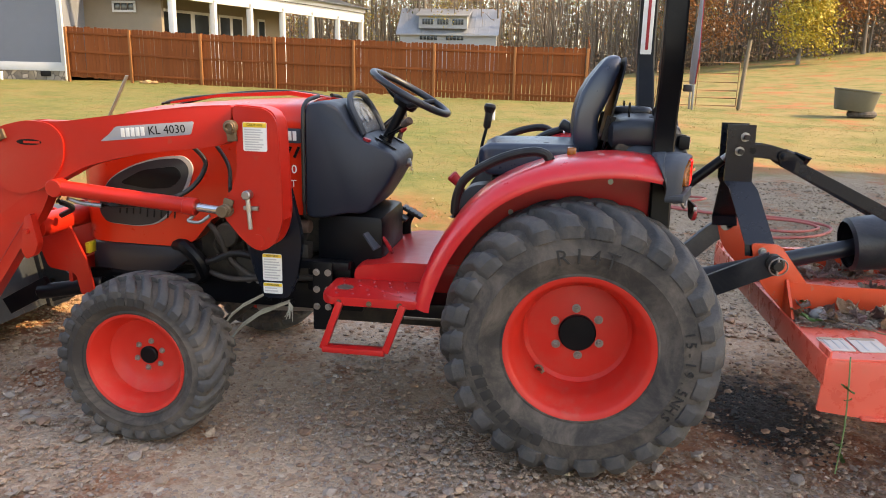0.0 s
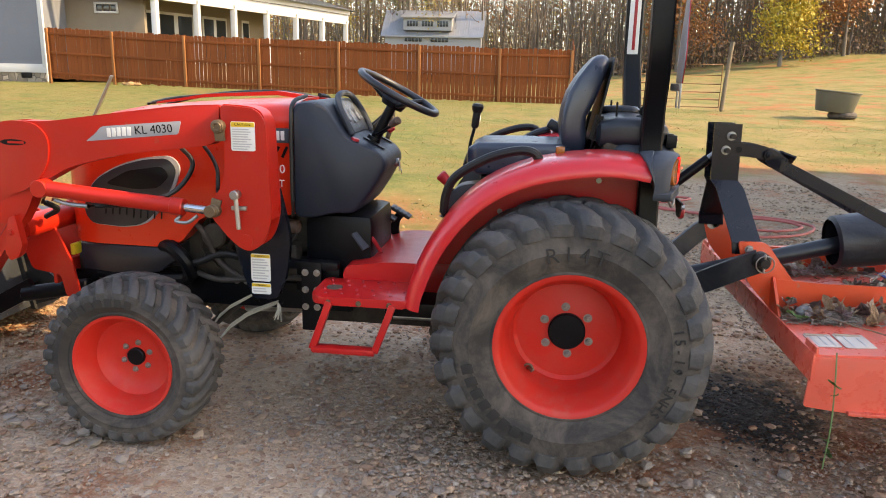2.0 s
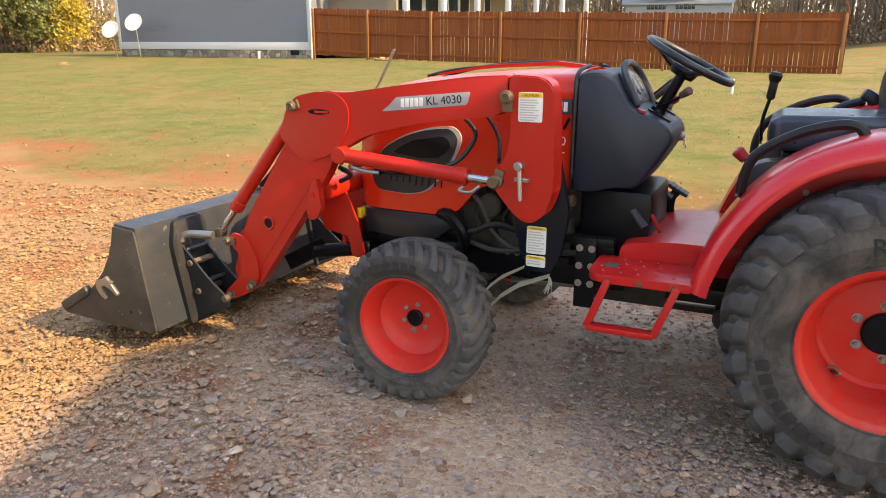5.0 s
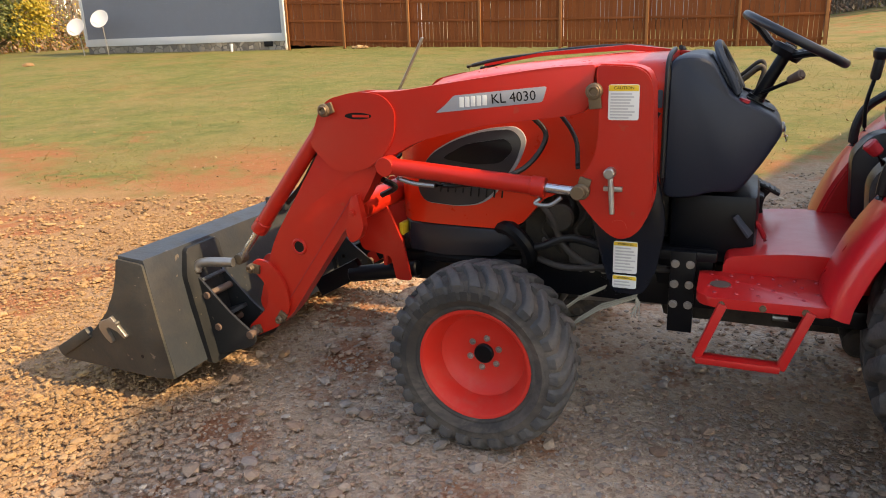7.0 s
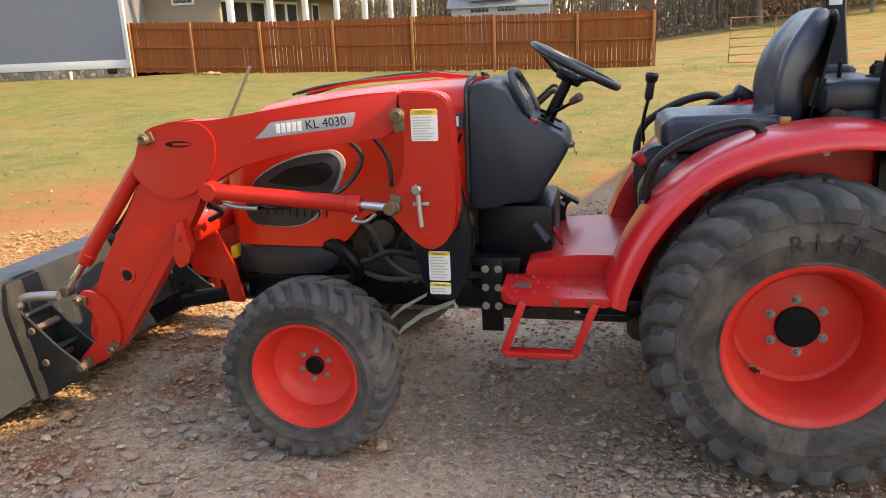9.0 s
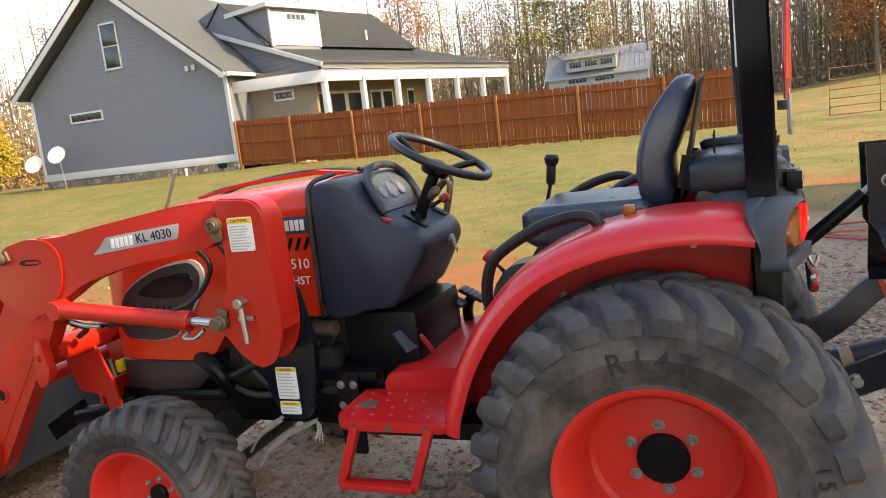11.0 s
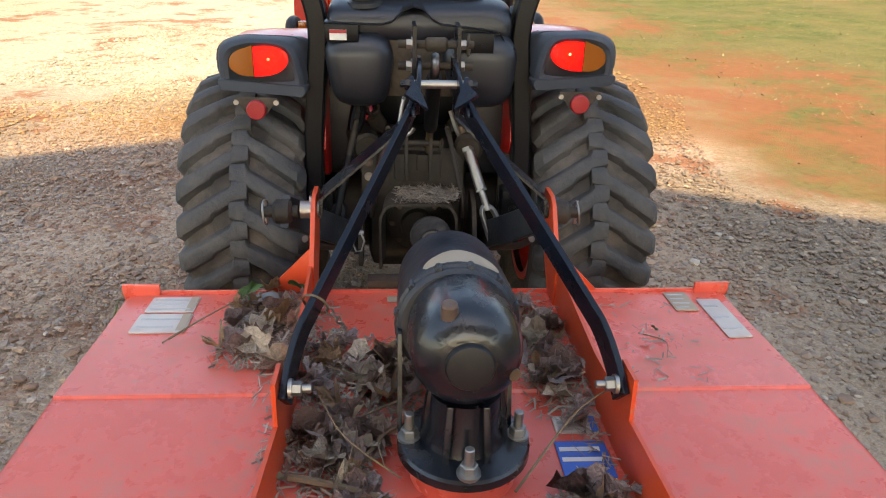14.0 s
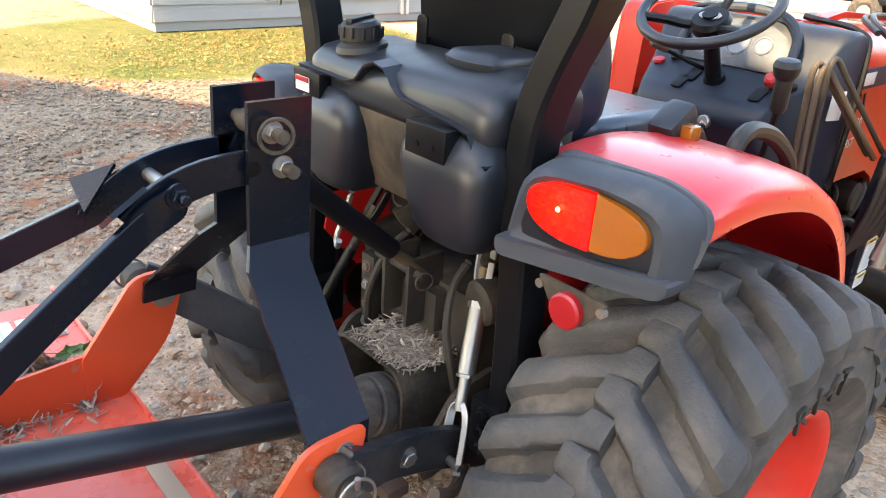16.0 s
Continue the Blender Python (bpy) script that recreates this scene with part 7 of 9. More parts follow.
# gearbox with its guard
bax = Vector((1, 0, 0.16)).normalized()
gax = Vector((1, 0, 0.1)).normalized()
bm = B()
lathe(bm, [(0.122, 0.0), (0.122, 0.016), (0.118, 0.021), (0.075, 0.028), (0.066, 0.06), (0.064, 0.13), (0.0, 0.13)], c=(1.545, 0.015, 0.655), axis=(0, 0, 1), seg=40)
gb = K("gearbox", bm, M_OILBLACK, None, "black cast gearbox with domed cap and bolts")
bm = B()
cyl(bm, (1.545, 0.015, 0.59), (1.545, 0.015, 0.66), 0.10, seg=28)
K("pedestal", bm, M_ORANGE, gb)
bm = B()
lathe(bm, [(0.085, 0.0), (0.096, 0.008), (0.099, 0.06), (0.099, 0.12), (0.096, 0.148), (0.09, 0.168), (0.082, 0.181), (0.071, 0.19), (0.058, 0.197), (0.046, 0.2), (0.0, 0.203)], c=(1.43, 0.01, 0.866), axis=gax, seg=40)
gh = K("gear_housing", bm, M_OILBLACK, gb)
bm = B()
lathe(bm, [(0.041, 0.195), (0.041, 0.208), (0.038, 0.213), (0.03, 0.2145), (0.0, 0.215)], c=(1.43, 0.01, 0.866), axis=gax, seg=32)
K("end_cap", bm, M_HOSE, gh, "round black rubber cap")
bm = B()
lathe(bm, [(0.098, 0.0), (0.108, 0.002), (0.116, 0.005), (0.117, 0.02), (0.112, 0.024), (0.112, 0.034), (0.105, 0.04), (0.09, 0.041)], c=(1.425, 0.005, 0.858), axis=gax, seg=40)
ring = K("clamp_ring", bm, M_GLOSS, gb, "black clamp ring with lugs")
a, b, d = frame_of(gax)
for k in range(12):
    t = 2 * math.pi * k / 12 + 0.2
    e = a * math.cos(t) + b * math.sin(t)
    bm = B()
    q = Vector((1.432, 0.005, 0.859)) + e * 0.1135
    cyl(bm, q, q + gax * 0.026, 0.007, seg=8, bev=0.002)
    K("ring_lug", bm, M_GLOSS, ring)
for k in range(4):
    t = math.pi / 2 * k
    p = Vector((1.545 + 0.1 * math.cos(t), 0.015 + 0.1 * math.sin(t), 0.679))
    bm = B()
    bolt(bm, p, (0, 0, 1), 0.016, 0.02, 0.032)
    K("bolt", bm, M_ZINC, gb)
for k in range(6):
    t = 2 * math.pi * k / 6 + 0.5
    bm = B()
    bar(bm, (1.545 + 0.075 * math.cos(t), 0.015 + 0.075 * math.sin(t), 0.675), (1.545 + 0.062 * math.cos(t), 0.015 + 0.062 * math.sin(t), 0.79), 0.012, 0.03)
    K("rib", bm, M_OILBLACK, gb)
bm = B()
cyl(bm, (1.59, -0.022, 0.95), (1.598, -0.024, 0.985), 0.0155, 0.014, 14, bev=0.004)
K("oil_plug", bm, M_RUSTY, gb, "rusty oil plug")
bm = B()
cyl(bm, (1.602, 0.082, 0.858), (1.618, 0.088, 0.858), 0.011, seg=10)
K("drain_plug", bm, M_BRASS, gb)
for s in (-1, 1):
    bm = B()
    prism(bm, rnd([(1.43, 0.66), (1.53, 0.66), (1.50, 0.76), (1.475, 0.86), (1.42, 0.86)], 0.006), 0.098 * s, 0.106 * s, 0.002)
    K("guard_strap", bm, M_STRAP, gb)
BC = Vector((1.135, 0.012, 0.799))
bm = B()
lathe(bm, [(0.1, 0.0), (0.114, 0.012), (0.118, 0.15), (0.118, 0.29), (0.112, 0.305), (0.106, 0.305), (0.112, 0.28), (0.112, 0.15), (0.108, 0.02), (0.095, 0.006)], c=BC, axis=bax, seg=44, caps=False)
gd = K("shaft_bell", bm, M_GLOSS, None, "black plastic shaft guard bell with worn cream label")
bm = B()
n0, n1 = 30, 7
grid = [[None] * n1 for _ in range(n0)]
up = Vector((-0.16, 0, 1)).normalized()
for i in range(n0):
    for j in range(n1):
        u, v = i / (n0 - 1) * 2 - 1, j / (n1 - 1) * 2 - 1
        t = math.pi / 2 - 0.05 + 0.67 * u
        reach = 0.098 * math.sqrt(max(1 - abs(u) ** 2.2, 0)) * (1 + 0.1 * math.sin(5 * u + 1))
        c = BC + bax * (0.25 + v * reach * 0.5)
        grid[i][j] = bm.verts.new(c + (Vector((0, 1, 0)) * math.cos(t) + up * math.sin(t)) * 0.1193)
for i in range(n0 - 1):
    for j in range(n1 - 1):
        bm.faces.new((grid[i][j], grid[i + 1][j], grid[i + 1][j + 1], grid[i][j + 1]))
K("worn_label", bm, M_CREAM, gd, "worn cream label")
SH0, SH1 = Vector((0.375, 0.012, 0.574)), Vector((1.2, 0.01, 0.80))
bm = B()
dv = (SH1 - SH0)
cyl(bm, SH0 + dv * 0.12, SH1, 0.036, seg=24)
sh = K("power_shaft", bm, M_PLASTIC, None, "black plastic covered power shaft")
bm = B()
lathe(bm, [(0.058, 0), (0.068, 0.008), (0.07, 0.02), (0.066, 0.024), (0.066, 0.03), (0.07, 0.034), (0.069, 0.062), (0.064, 0.066), (0.064, 0.072), (0.066, 0.076), (0.06, 0.098), (0.048, 0.112), (0.04, 0.12), (0.038, 0.14)], c=SH0 - dv.normalized() * 0.02, axis=dv, seg=28)
K("shaft_boot", bm, M_TYRE, sh, "ribbed black boot")
bm = B()
lathe(bm, [(0.0368, 0.0), (0.0368, 0.035)], c=SH0 + dv * 0.165, axis=dv, seg=24, caps=False)
K("paper_label", bm, M_CREAM, sh, "small worn cream label")

# chains hooked to the brace
def chain(pts, r, parent, link_len=0.022):
    P = spline(pts, 12)
    dist, prev = 0, P[0]
    flip = False
    marks = [P[0]]
    for p in P[1:]:
        while (p - marks[-1]).length > link_len:
            marks.append(marks[-1] + (p - marks[-1]).normalized() * link_len)
    for p, q in zip(marks, marks[1:]):
        bm = B()
        a, b, d = frame_of(q - p)
        side = a if flip else b
        flip = not flip
        loop = []
        for t in np.linspace(0, 2 * math.pi, 10, endpoint=False):
            loop.append((p + q) / 2 + d * math.cos(t) * link_len * 0.72 + side * math.sin(t) * link_len * 0.34)
        tube(bm, loop + [loop[0]], r, 5, n=1)
        K("chain_link", bm, M_ZINC, parent)


bm = B()
torus(bm, (1.383, -0.262, 0.868), (0.8, -0.35, -0.4), 0.026, 0.0026, 20, 6)
ch = K("chain", bm, M_BRASS, None, "thin steel chain looped round the brace")
chain([(1.385, -0.24, 0.858), (1.36, -0.215, 0.81), (1.28, -0.22, 0.745), (1.2, -0.25, 0.70)], 0.0018, ch, 0.017)

# stickers on the deck
def sticker(x0, x1, y0, y1, m, lines, label, band=None):
    bm = B()
    z = max(deck_z(x0), deck_z(x1)) + 0.004
    prism(bm, rnd([(x0, y0), (x1, y0), (x1, y1), (x0, y1)], 0.006), z - 0.003, z, 0.0004, "xy")
    ang = deck_z(x1) - deck_z(x0)
    for v in bm.verts:
        v.co.z += ang * ((v.co.x - x0) / (x1 - x0) - (1 if ang > 0 else 0))
    st = K("sticker", bm, m, deck, label)
    for k in range(lines):
        f = (k + 0.7) / (lines + 0.4)
        bm = B()
        w = (y1 - y0) * random.uniform(0.55, 0.85)
        xx = x0 + (x1 - x0) * f
        box(bm, (xx, y0 + (y1 - y0) * 0.08 + w / 2, deck_z(xx) + 0.0048), (0.0055, w, 0.0012), 0)
        K("print_line", bm, M_INK, st)
    if band:
        bm = B()
        box(bm, ((x0 + x1) / 2, y0 + (y1 - y0) * 0.9, deck_z((x0 + x1) / 2) + 0.005), ((x1 - x0) * 0.9, (y1 - y0) * 0.16, 0.0014), 0)
        K("colour_band", bm, band, st)


sticker(0.83, 0.92, -0.76, -0.635, M_STICKER, 3, "worn white instruction sticker", M_CREAM)
sticker(0.93, 1.03, -0.765, -0.63, M_STICKER, 2, "worn white sticker with a rubbed edge", M_CREAM)
sticker(0.815, 0.93, 0.655, 0.72, M_CREAM, 4, "rubbed pale sticker", None)
sticker(0.86, 1.08, 0.735, 0.80, M_STICKER, 3, "long worn white sticker with a blue corner", None)
sticker(0.83, 0.865, -0.13, 0.12, M_CREAM, 0, "dirty strip label", None)
sticker(1.395, 1.45, 0.215, 0.305, M_STICKER, 4, "small white sticker", M_BLUE)
bm = B()
prism(bm, [(1.475, 0.205), (1.58, 0.205), (1.58, 0.305), (1.475, 0.305)], 0.602, 0.604, 0.0003, "xy")
bs = K("blue_sticker", bm, M_BLUE, deck, "scratched blue sticker with pale lettering")
for k in range(2):
    bm = B()
    box(bm, (1.50 + 0.03 * k, 0.25, 0.6047), (0.012, 0.08, 0.001), 0)
    K("print_line", bm, M_WHITE, bs)

# ---- fence ----
FY = 23.7
FX0, FX1 = -18.95, 1.0


def build_fence():
    fence = thing("privacy_fence", "reddish-brown stained plank fence with paler posts on grass", "fence", ((FX0 + FX1) / 2, FY, 0.6))
    ox, oz = (FX0 + FX1) / 2, 0.6

    def F(name, bm, m, label=""):
        bmesh.ops.translate(bm, verts=bm.verts, vec=(-ox, -FY, -oz))
        return part(name, bm, m, fence, label)
    xs = [-18.95, -16.3, -13.42, -10.5, -7.46, -4.46, -1.55, 1.0]
    def gz(x):
        return float(np.interp(x, [-18.95, -13.4, -10.5, -7.4, -4.4, -1.5, 1.0], [0.74, 0.72, 0.66, 0.6, 0.54, 0.53, 0.54]))
    def tz(x):
        return float(np.interp(x, [-18.95, -16.2, -13.3, -10.5, -7.5, -4.5, -1.6, 1.0], [2.9, 2.8, 2.7, 2.64, 2.58, 2.52, 2.46, 2.45]))
    for x in xs:
        bm = B()
        box(bm, (x, FY - 0.07, (gz(x) - 0.1 + tz(x)) / 2), (0.095, 0.095, tz(x) - gz(x) + 0.1), 0.006)
        F("fence_post", bm, M_POST, "paler orange-brown post")
    for xa, xb in zip(xs, xs[1:]):
        for dz in (-1.66, -0.9, -0.2):
            bm = B()
            bar(bm, (xa + 0.05, FY - 0.045, tz(xa) + dz), (xb - 0.05, FY - 0.045, tz(xb) + dz), 0.04, 0.085)
            F("rail", bm, M_FENCE)
    x = FX0 + 0.07
    base = None
    protos = []
    for k in range(5):
        bm = B()
        w, h = 0.132 + 0.004 * (k % 2), 1.93
        prism(bm, [(-w / 2, 0.03), (w / 2, 0.03), (w / 2, h - 0.03), (w / 2 - 0.03, h), (-w / 2 + 0.03, h), (-w / 2, h - 0.03)], -0.009, 0.009, 0)
        protos.append(bm)
    meshes = []
    for k, bm in enumerate(protos):
        bmesh.ops.recalc_face_normals(bm, faces=bm.faces)
        me = bpy.data.meshes.new("picket")
        bm.to_mesh(me)
        bm.free()
        me.materials.append(M_FENCE)
        meshes.append(me)
    while x < FX1:
        ob = new("picket", meshes[random.randrange(5)])
        ob.parent = fence
        ob.matrix_basis = pose(x - ox, random.uniform(-0.003, 0.003), tz(x) - 1.9 + random.uniform(-0.03, 0.02) - oz, 0, random.uniform(-0.25, 0.25), 0)
        x += 0.1415 + (0.012 if random.random() < 0.25 else 0.0)
    # short return at the right end
    for k in range(16):
        ob = new("picket", meshes[k % 5])
        ob.parent = fence
        ob.matrix_basis = pose(FX1 + 0.08 - ox, 0.1 + 0.142 * k, tz(1.0) - 1.9 + 0.03 * k - oz, 0, 0, 90)
    return fence


build_fence()

# ---- house ----
HY = 24.94
WX0, WX1 = -31.75, -20.0
house = thing("house", "grey lap-sided house with white trim, shingle roof and covered porch", "house", (-26, HY + 4, 1.0))


def Hs(name, bm, m, parent=None, label="", sharp=30):
    bmesh.ops.translate(bm, verts=bm.verts, vec=(26, -HY - 4, -1.0))
    return part(name, bm, m, parent or house, label, sharp)


APEX = (-26.03, 9.72)
EAVE_L, EAVE_R = 5.35, 5.12


def gable_edge(z):
    """Half the gable's stretch at a height."""
    x0 = WX0 if z < EAVE_L else WX0 + (z - EAVE_L) * (APEX[0] - WX0) / (APEX[1] - EAVE_L)
    x1 = WX1 if z < EAVE_R else WX1 - (z - EAVE_R) * (WX1 - APEX[0]) / (APEX[1] - EAVE_R)
    return x0, x1


bm = B()
prism(bm, [(WX0, 1.2), (WX1, 1.2), (WX1, EAVE_R), APEX, (WX0, EAVE_L)], HY + 0.012, HY + 12, 0)
wall = Hs("gable_wall", bm, M_SIDING, None, "grey-blue lap siding gable wall")
z = 1.55
while z < 9.5:                                       # lapped boards
    z1 = z + 0.185
    a0, a1 = gable_edge(z)
    b0, b1 = gable_edge(z1 + 0.01)
    bm = B()
    fr = [bm.verts.new(p) for p in ((a0, HY - 0.018, z), (a1, HY - 0.018, z), (b1, HY - 0.004, z1 + 0.01), (b0, HY - 0.004, z1 + 0.01))]
    bk = [bm.verts.new(p) for p in ((a0, HY + 0.008, z), (a1, HY + 0.008, z), (b1, HY + 0.008, z1 + 0.01), (b0, HY + 0.008, z1 + 0.01))]
    skin(bm, [fr, bk])
    Hs("siding_board", bm, M_SIDING, wall)
    z = z1
bm = B()
box(bm, ((WX0 + WX1) / 2, HY - 0.03, 1.38), (WX1 - WX0 + 0.06, 0.05, 0.34), 0.01)
Hs("base_board", bm, M_TRIM, wall, "white base board")
for x in (WX0 + 0.05, WX1 - 0.05):
    bm = B()
    box(bm, (x, HY - 0.035, 3.3), (0.16, 0.05, 3.75), 0.01)
    Hs("corner_board", bm, M_TRIM, wall)
bm = B()
box(bm, ((WX0 + WX1) / 2, HY + 0.2, 0.7), (WX1 - WX0 - 0.1, 0.4, 1.2), 0.02)
Hs("foundation", bm, M_STONEWALL, None, "rough fieldstone foundation")
bm = B()
box(bm, (-20.9, HY - 0.01, 1.1), (0.45, 0.05, 0.22), 0.01)
Hs("foundation_vent", bm, M_BLACK)
bm = B()
cyl(bm, (WX1 + 0.1, HY - 0.12, 0.9), (WX1 + 0.1, HY - 0.12, 5.0), 0.05, seg=12)
Hs("downpipe", bm, M_TRIM, None, "white downpipe")
for (xa, za), (xb, zb) in (((WX0 - 0.45, EAVE_L - 0.3), APEX), ((WX1 + 0.45, EAVE_R - 0.33), APEX)):
    bm = B()
    bar(bm, (xa, HY - 0.74, za + 0.12), (xb, HY - 0.74, zb + 0.15), 0.05, 0.26)
    Hs("barge_board", bm, M_TRIM, None, "white barge board")
    bm = B()
    d = Vector((xb - xa, 0, zb - za)).normalized()
    q = [(xa, za + 0.24), (xb, zb + 0.3), (xb, zb + 0.42), (xa, za + 0.36)]
    prism(bm, q, HY - 0.78, HY + 12.2, 0)
    Hs("gable_roof", bm, M_SHINGLE, None, "grey shingle roof slope")
for c, e in (((WX0 - 0.5, HY + 5.6, EAVE_L - 0.15), (0.14, 12, 0.16)), ((WX1 + 0.5, HY + 2.0, EAVE_R - 0.12), (0.16, 5, 0.16)), ((WX1 + 0.3, HY - 0.56, EAVE_R - 0.14), (0.55, 0.08, 0.2))):
    bm = B()
    box(bm, c, e, 0.02)
    Hs("gutter", bm, M_TRIM, None, "white gutter")


def window(x0, x1, z0, z1, y, panes, parent=None, flip=False):
    bm = B()
    t = 0.09
    for c, s in ((((x0 + x1) / 2, y - 0.03, z1), (x1 - x0 + t, 0.06, t)), (((x0 + x1) / 2, y - 0.03, z0), (x1 - x0 + t, 0.06, t)), ((x0, y - 0.03, (z0 + z1) / 2), (t, 0.06, z1 - z0)), ((x1, y - 0.03, (z0 + z1) / 2), (t, 0.06, z1 - z0))):
        box(bm, c, s, 0.008)
    w = Hs("window", bm, M_TRIM, parent, "white framed window")
    nx, nz = panes
    for i in range(nx):
        for j in range(nz):
            bm = B()
            ax, bx = x0 + (x1 - x0) * i / nx + 0.03, x0 + (x1 - x0) * (i + 1) / nx - 0.03
            az, bz = z0 + (z1 - z0) * j / nz + 0.03, z0 + (z1 - z0) * (j + 1) / nz - 0.03
            box(bm, ((ax + bx) / 2, y - 0.022, (az + bz) / 2), (bx - ax, 0.02, bz - az), 0.004)
            Hs("pane", bm, M_PANE, w)
            if j:
                bm = B()
                box(bm, ((ax + bx) / 2, y - 0.03, az - 0.03), (bx - ax + 0.06, 0.03, 0.045), 0.004)
                Hs("glazing_bar", bm, M_TRIM, w)
    return w


window(-26.55, -25.6, 6.1, 8.15, HY - 0.02, (1, 2))
window(-29.3, -27.3, 3.9, 4.3, HY - 0.02, (4, 1))
for x in (-21.95, -21.6):
    bm = B()
    box(bm, (x, HY - 0.06, 5.55), (0.2, 0.1, 0.24), 0.02)
    Hs("wall_lamp", bm, M_TRIM, None, "small white wall lamp")

# porch wing: the eave runs from P1 to P2
P1, P2 = Vector((-15.7, 25.9, 4.9)), Vector((-11.1, 39.4, 4.9))
pd = (P2 - P1).normalized()
pn = Vector((-pd.y, pd.x, 0))                        # to the back, away from the yard
bm = B()
bar(bm, P1, P2, 0.12, 0.3)
bar(bm, P1 - Vector((0, 0, 0.42)) + pn * 0.15, P2 - Vector((0, 0, 0.42)) + pn * 0.15, 0.2, 0.5)
porch = Hs("porch_beam", bm, M_TRIM, None, "white porch beam and fascia")
bm = B()
bar(bm, P1 + Vector((-4.3, -0.5, -0.45)), P1 + Vector((0, 0.05, -0.45)), 0.2, 0.5)
Hs("porch_beam", bm, M_TRIM)
n_col = 7
for k in range(n_col):
    q = P1 + pd * (0.15 + ((P2 - P1).length - 0.3) * k / (n_col - 1)) + pn * 0.15
    bm = B()
    box(bm, (q.x, q.y, 2.4), (0.24, 0.24, 4.0), 0.015)
    box(bm, (q.x, q.y, 4.35), (0.32, 0.32, 0.12), 0.01)
    Hs("porch_column", bm, M_TRIM, None, "square white porch column")
# walls behind the porch
bm = B()
w0, w1 = P1 + pn * 3.1, P2 + pn * 3.1
bar(bm, w0 + Vector((0, 0, -1.9)) - pd * 0.2, w1 + Vector((0, 0, -1.9)) - pd * 3.5, 0.2, 4.0, (0, 0, 1), 0)
Hs("porch_wall", bm, M_TAN, None, "tan porch wall")
bm = B()
box(bm, (-18.6, 26.6, 3.0), (4.2, 0.2, 4.0), 0.01)
fw = Hs("porch_wall", bm, M_TAN, None, "tan porch wall")
window(-18.62, -17.65, 3.72, 4.08, 26.49, (3, 1), fw)
for k, (f0, f1) in enumerate(((0.12, 0.36), (0.40, 0.52), (0.60, 0.64))):
    q0, q1 = w0.lerp(w1, f0) - pn * 0.13, w0.lerp(w1, f1) - pn * 0.13
    bm = B()
    bar(bm, q0 + Vector((0, 0, -2.0)), q1 + Vector((0, 0, -2.0)), 0.06, 2.3, (0, 0, 1), 0.01)
    dr = Hs("patio_door", bm, M_TRIM, None, "white framed patio door")
    m = 3 if k == 0 else (2 if k == 1 else 1)
    for i in range(m):
        a = q0.lerp(q1, (i + 0.12) / m) - pn * 0.035
        b = q0.lerp(q1, (i + 0.88) / m) - pn * 0.035
        bm = B()
        bar(bm, a + Vector((0, 0, -2.0)), b + Vector((0, 0, -2.0)), 0.02, 2.05, (0, 0, 1), 0)
        Hs("pane", bm, M_PANE, dr)
# main roof: a shallow porch slope under a steeper one with a gable end
def roof_at(along, off, up):
    return P1 + pd * along + pn * off + Vector((0, 0, up))


plen = (P2 - P1).length
def pitch(off):
    """The height of the lower roof plane above the eave."""
    return 0.05 + 0.33 * (off + 0.35)


bm = B()
vv = [bm.verts.new(roof_at(*q)) for q in ((-0.3, -0.35, pitch(-0.35)), (plen + 0.3, -0.35, pitch(-0.35)), (plen - 3.4, 3.0, pitch(3.0)), (9.9, 9.0, pitch(9.0)), (-0.3, 9.0, pitch(9.0)), (plen + 0.3, 6.0, pitch(-0.35)))]
lower = [bm.faces.new(vv[:5]), bm.faces.new((vv[1], vv[5], vv[2]))]
bmesh.ops.solidify(bm, geom=lower, thickness=0.12)
Hs("porch_roof", bm, M_SHINGLE, None, "shallow grey shingle porch roof")
bm = B()
vv = [bm.verts.new(roof_at(*q)) for q in ((-0.4, 3.0, 1.3), (9.9, 3.0, 1.3), (9.9, 6.2, 3.75), (-0.4, 6.2, 3.75), (-0.4, 9.4, 1.44), (9.9, 9.4, 1.44))]
upper = [bm.faces.new((vv[0], vv[1], vv[2], vv[3])), bm.faces.new((vv[3], vv[2], vv[5], vv[4])), bm.faces.new((vv[1], vv[5], vv[2]))]
bmesh.ops.solidify(bm, geom=upper, thickness=0.1)
Hs("main_roof", bm, M_SHINGLE, None, "grey shingle roof")


def end_wall(name, along, outline, label):
    """A wall across the wing's end, its outline in (off, up)."""
    bm = B()
    skin(bm, [[bm.verts.new(roof_at(along + d, o, u)) for o, u in outline] for d in (0.0, 0.15)])
    return Hs(name, bm, M_SIDING, None, label)


end_wall("upper_gable_wall", -0.3, [(2.95, 1.1), (6.2, 2.1), (9.2, 3.1), (6.2, 3.7)], "dark grey siding of the upper gable end")
low_end = end_wall("wing_end_wall", -0.05, [(0.2, -0.5), (8.5, -0.5), (8.5, pitch(8.5) - 0.12), (0.2, pitch(0.2) - 0.12)], "grey siding at the wing's end")
for k in range(9):
    u = -0.45 + 0.22 * k
    o0 = max(0.2, (u + 0.28 - 0.05) / 0.33 - 0.35)
    bm = B()
    skin(bm, [[bm.verts.new(roof_at(-0.05 - d, o, z)) for d, z in ((0.0, u), (0.035, u), (0.006, u + 0.225), (0.0, u + 0.225))] for o in (o0, 8.5)])
    Hs("siding_board", bm, M_SIDING, low_end)
bm = B()
bar(bm, roof_at(-0.34, -0.4, pitch(-0.4) - 0.06), roof_at(-0.34, 9.0, pitch(9.0) - 0.06), 0.06, 0.2)
Hs("rake_trim", bm, M_TRIM, None, "white sloping trim at the wing's end")
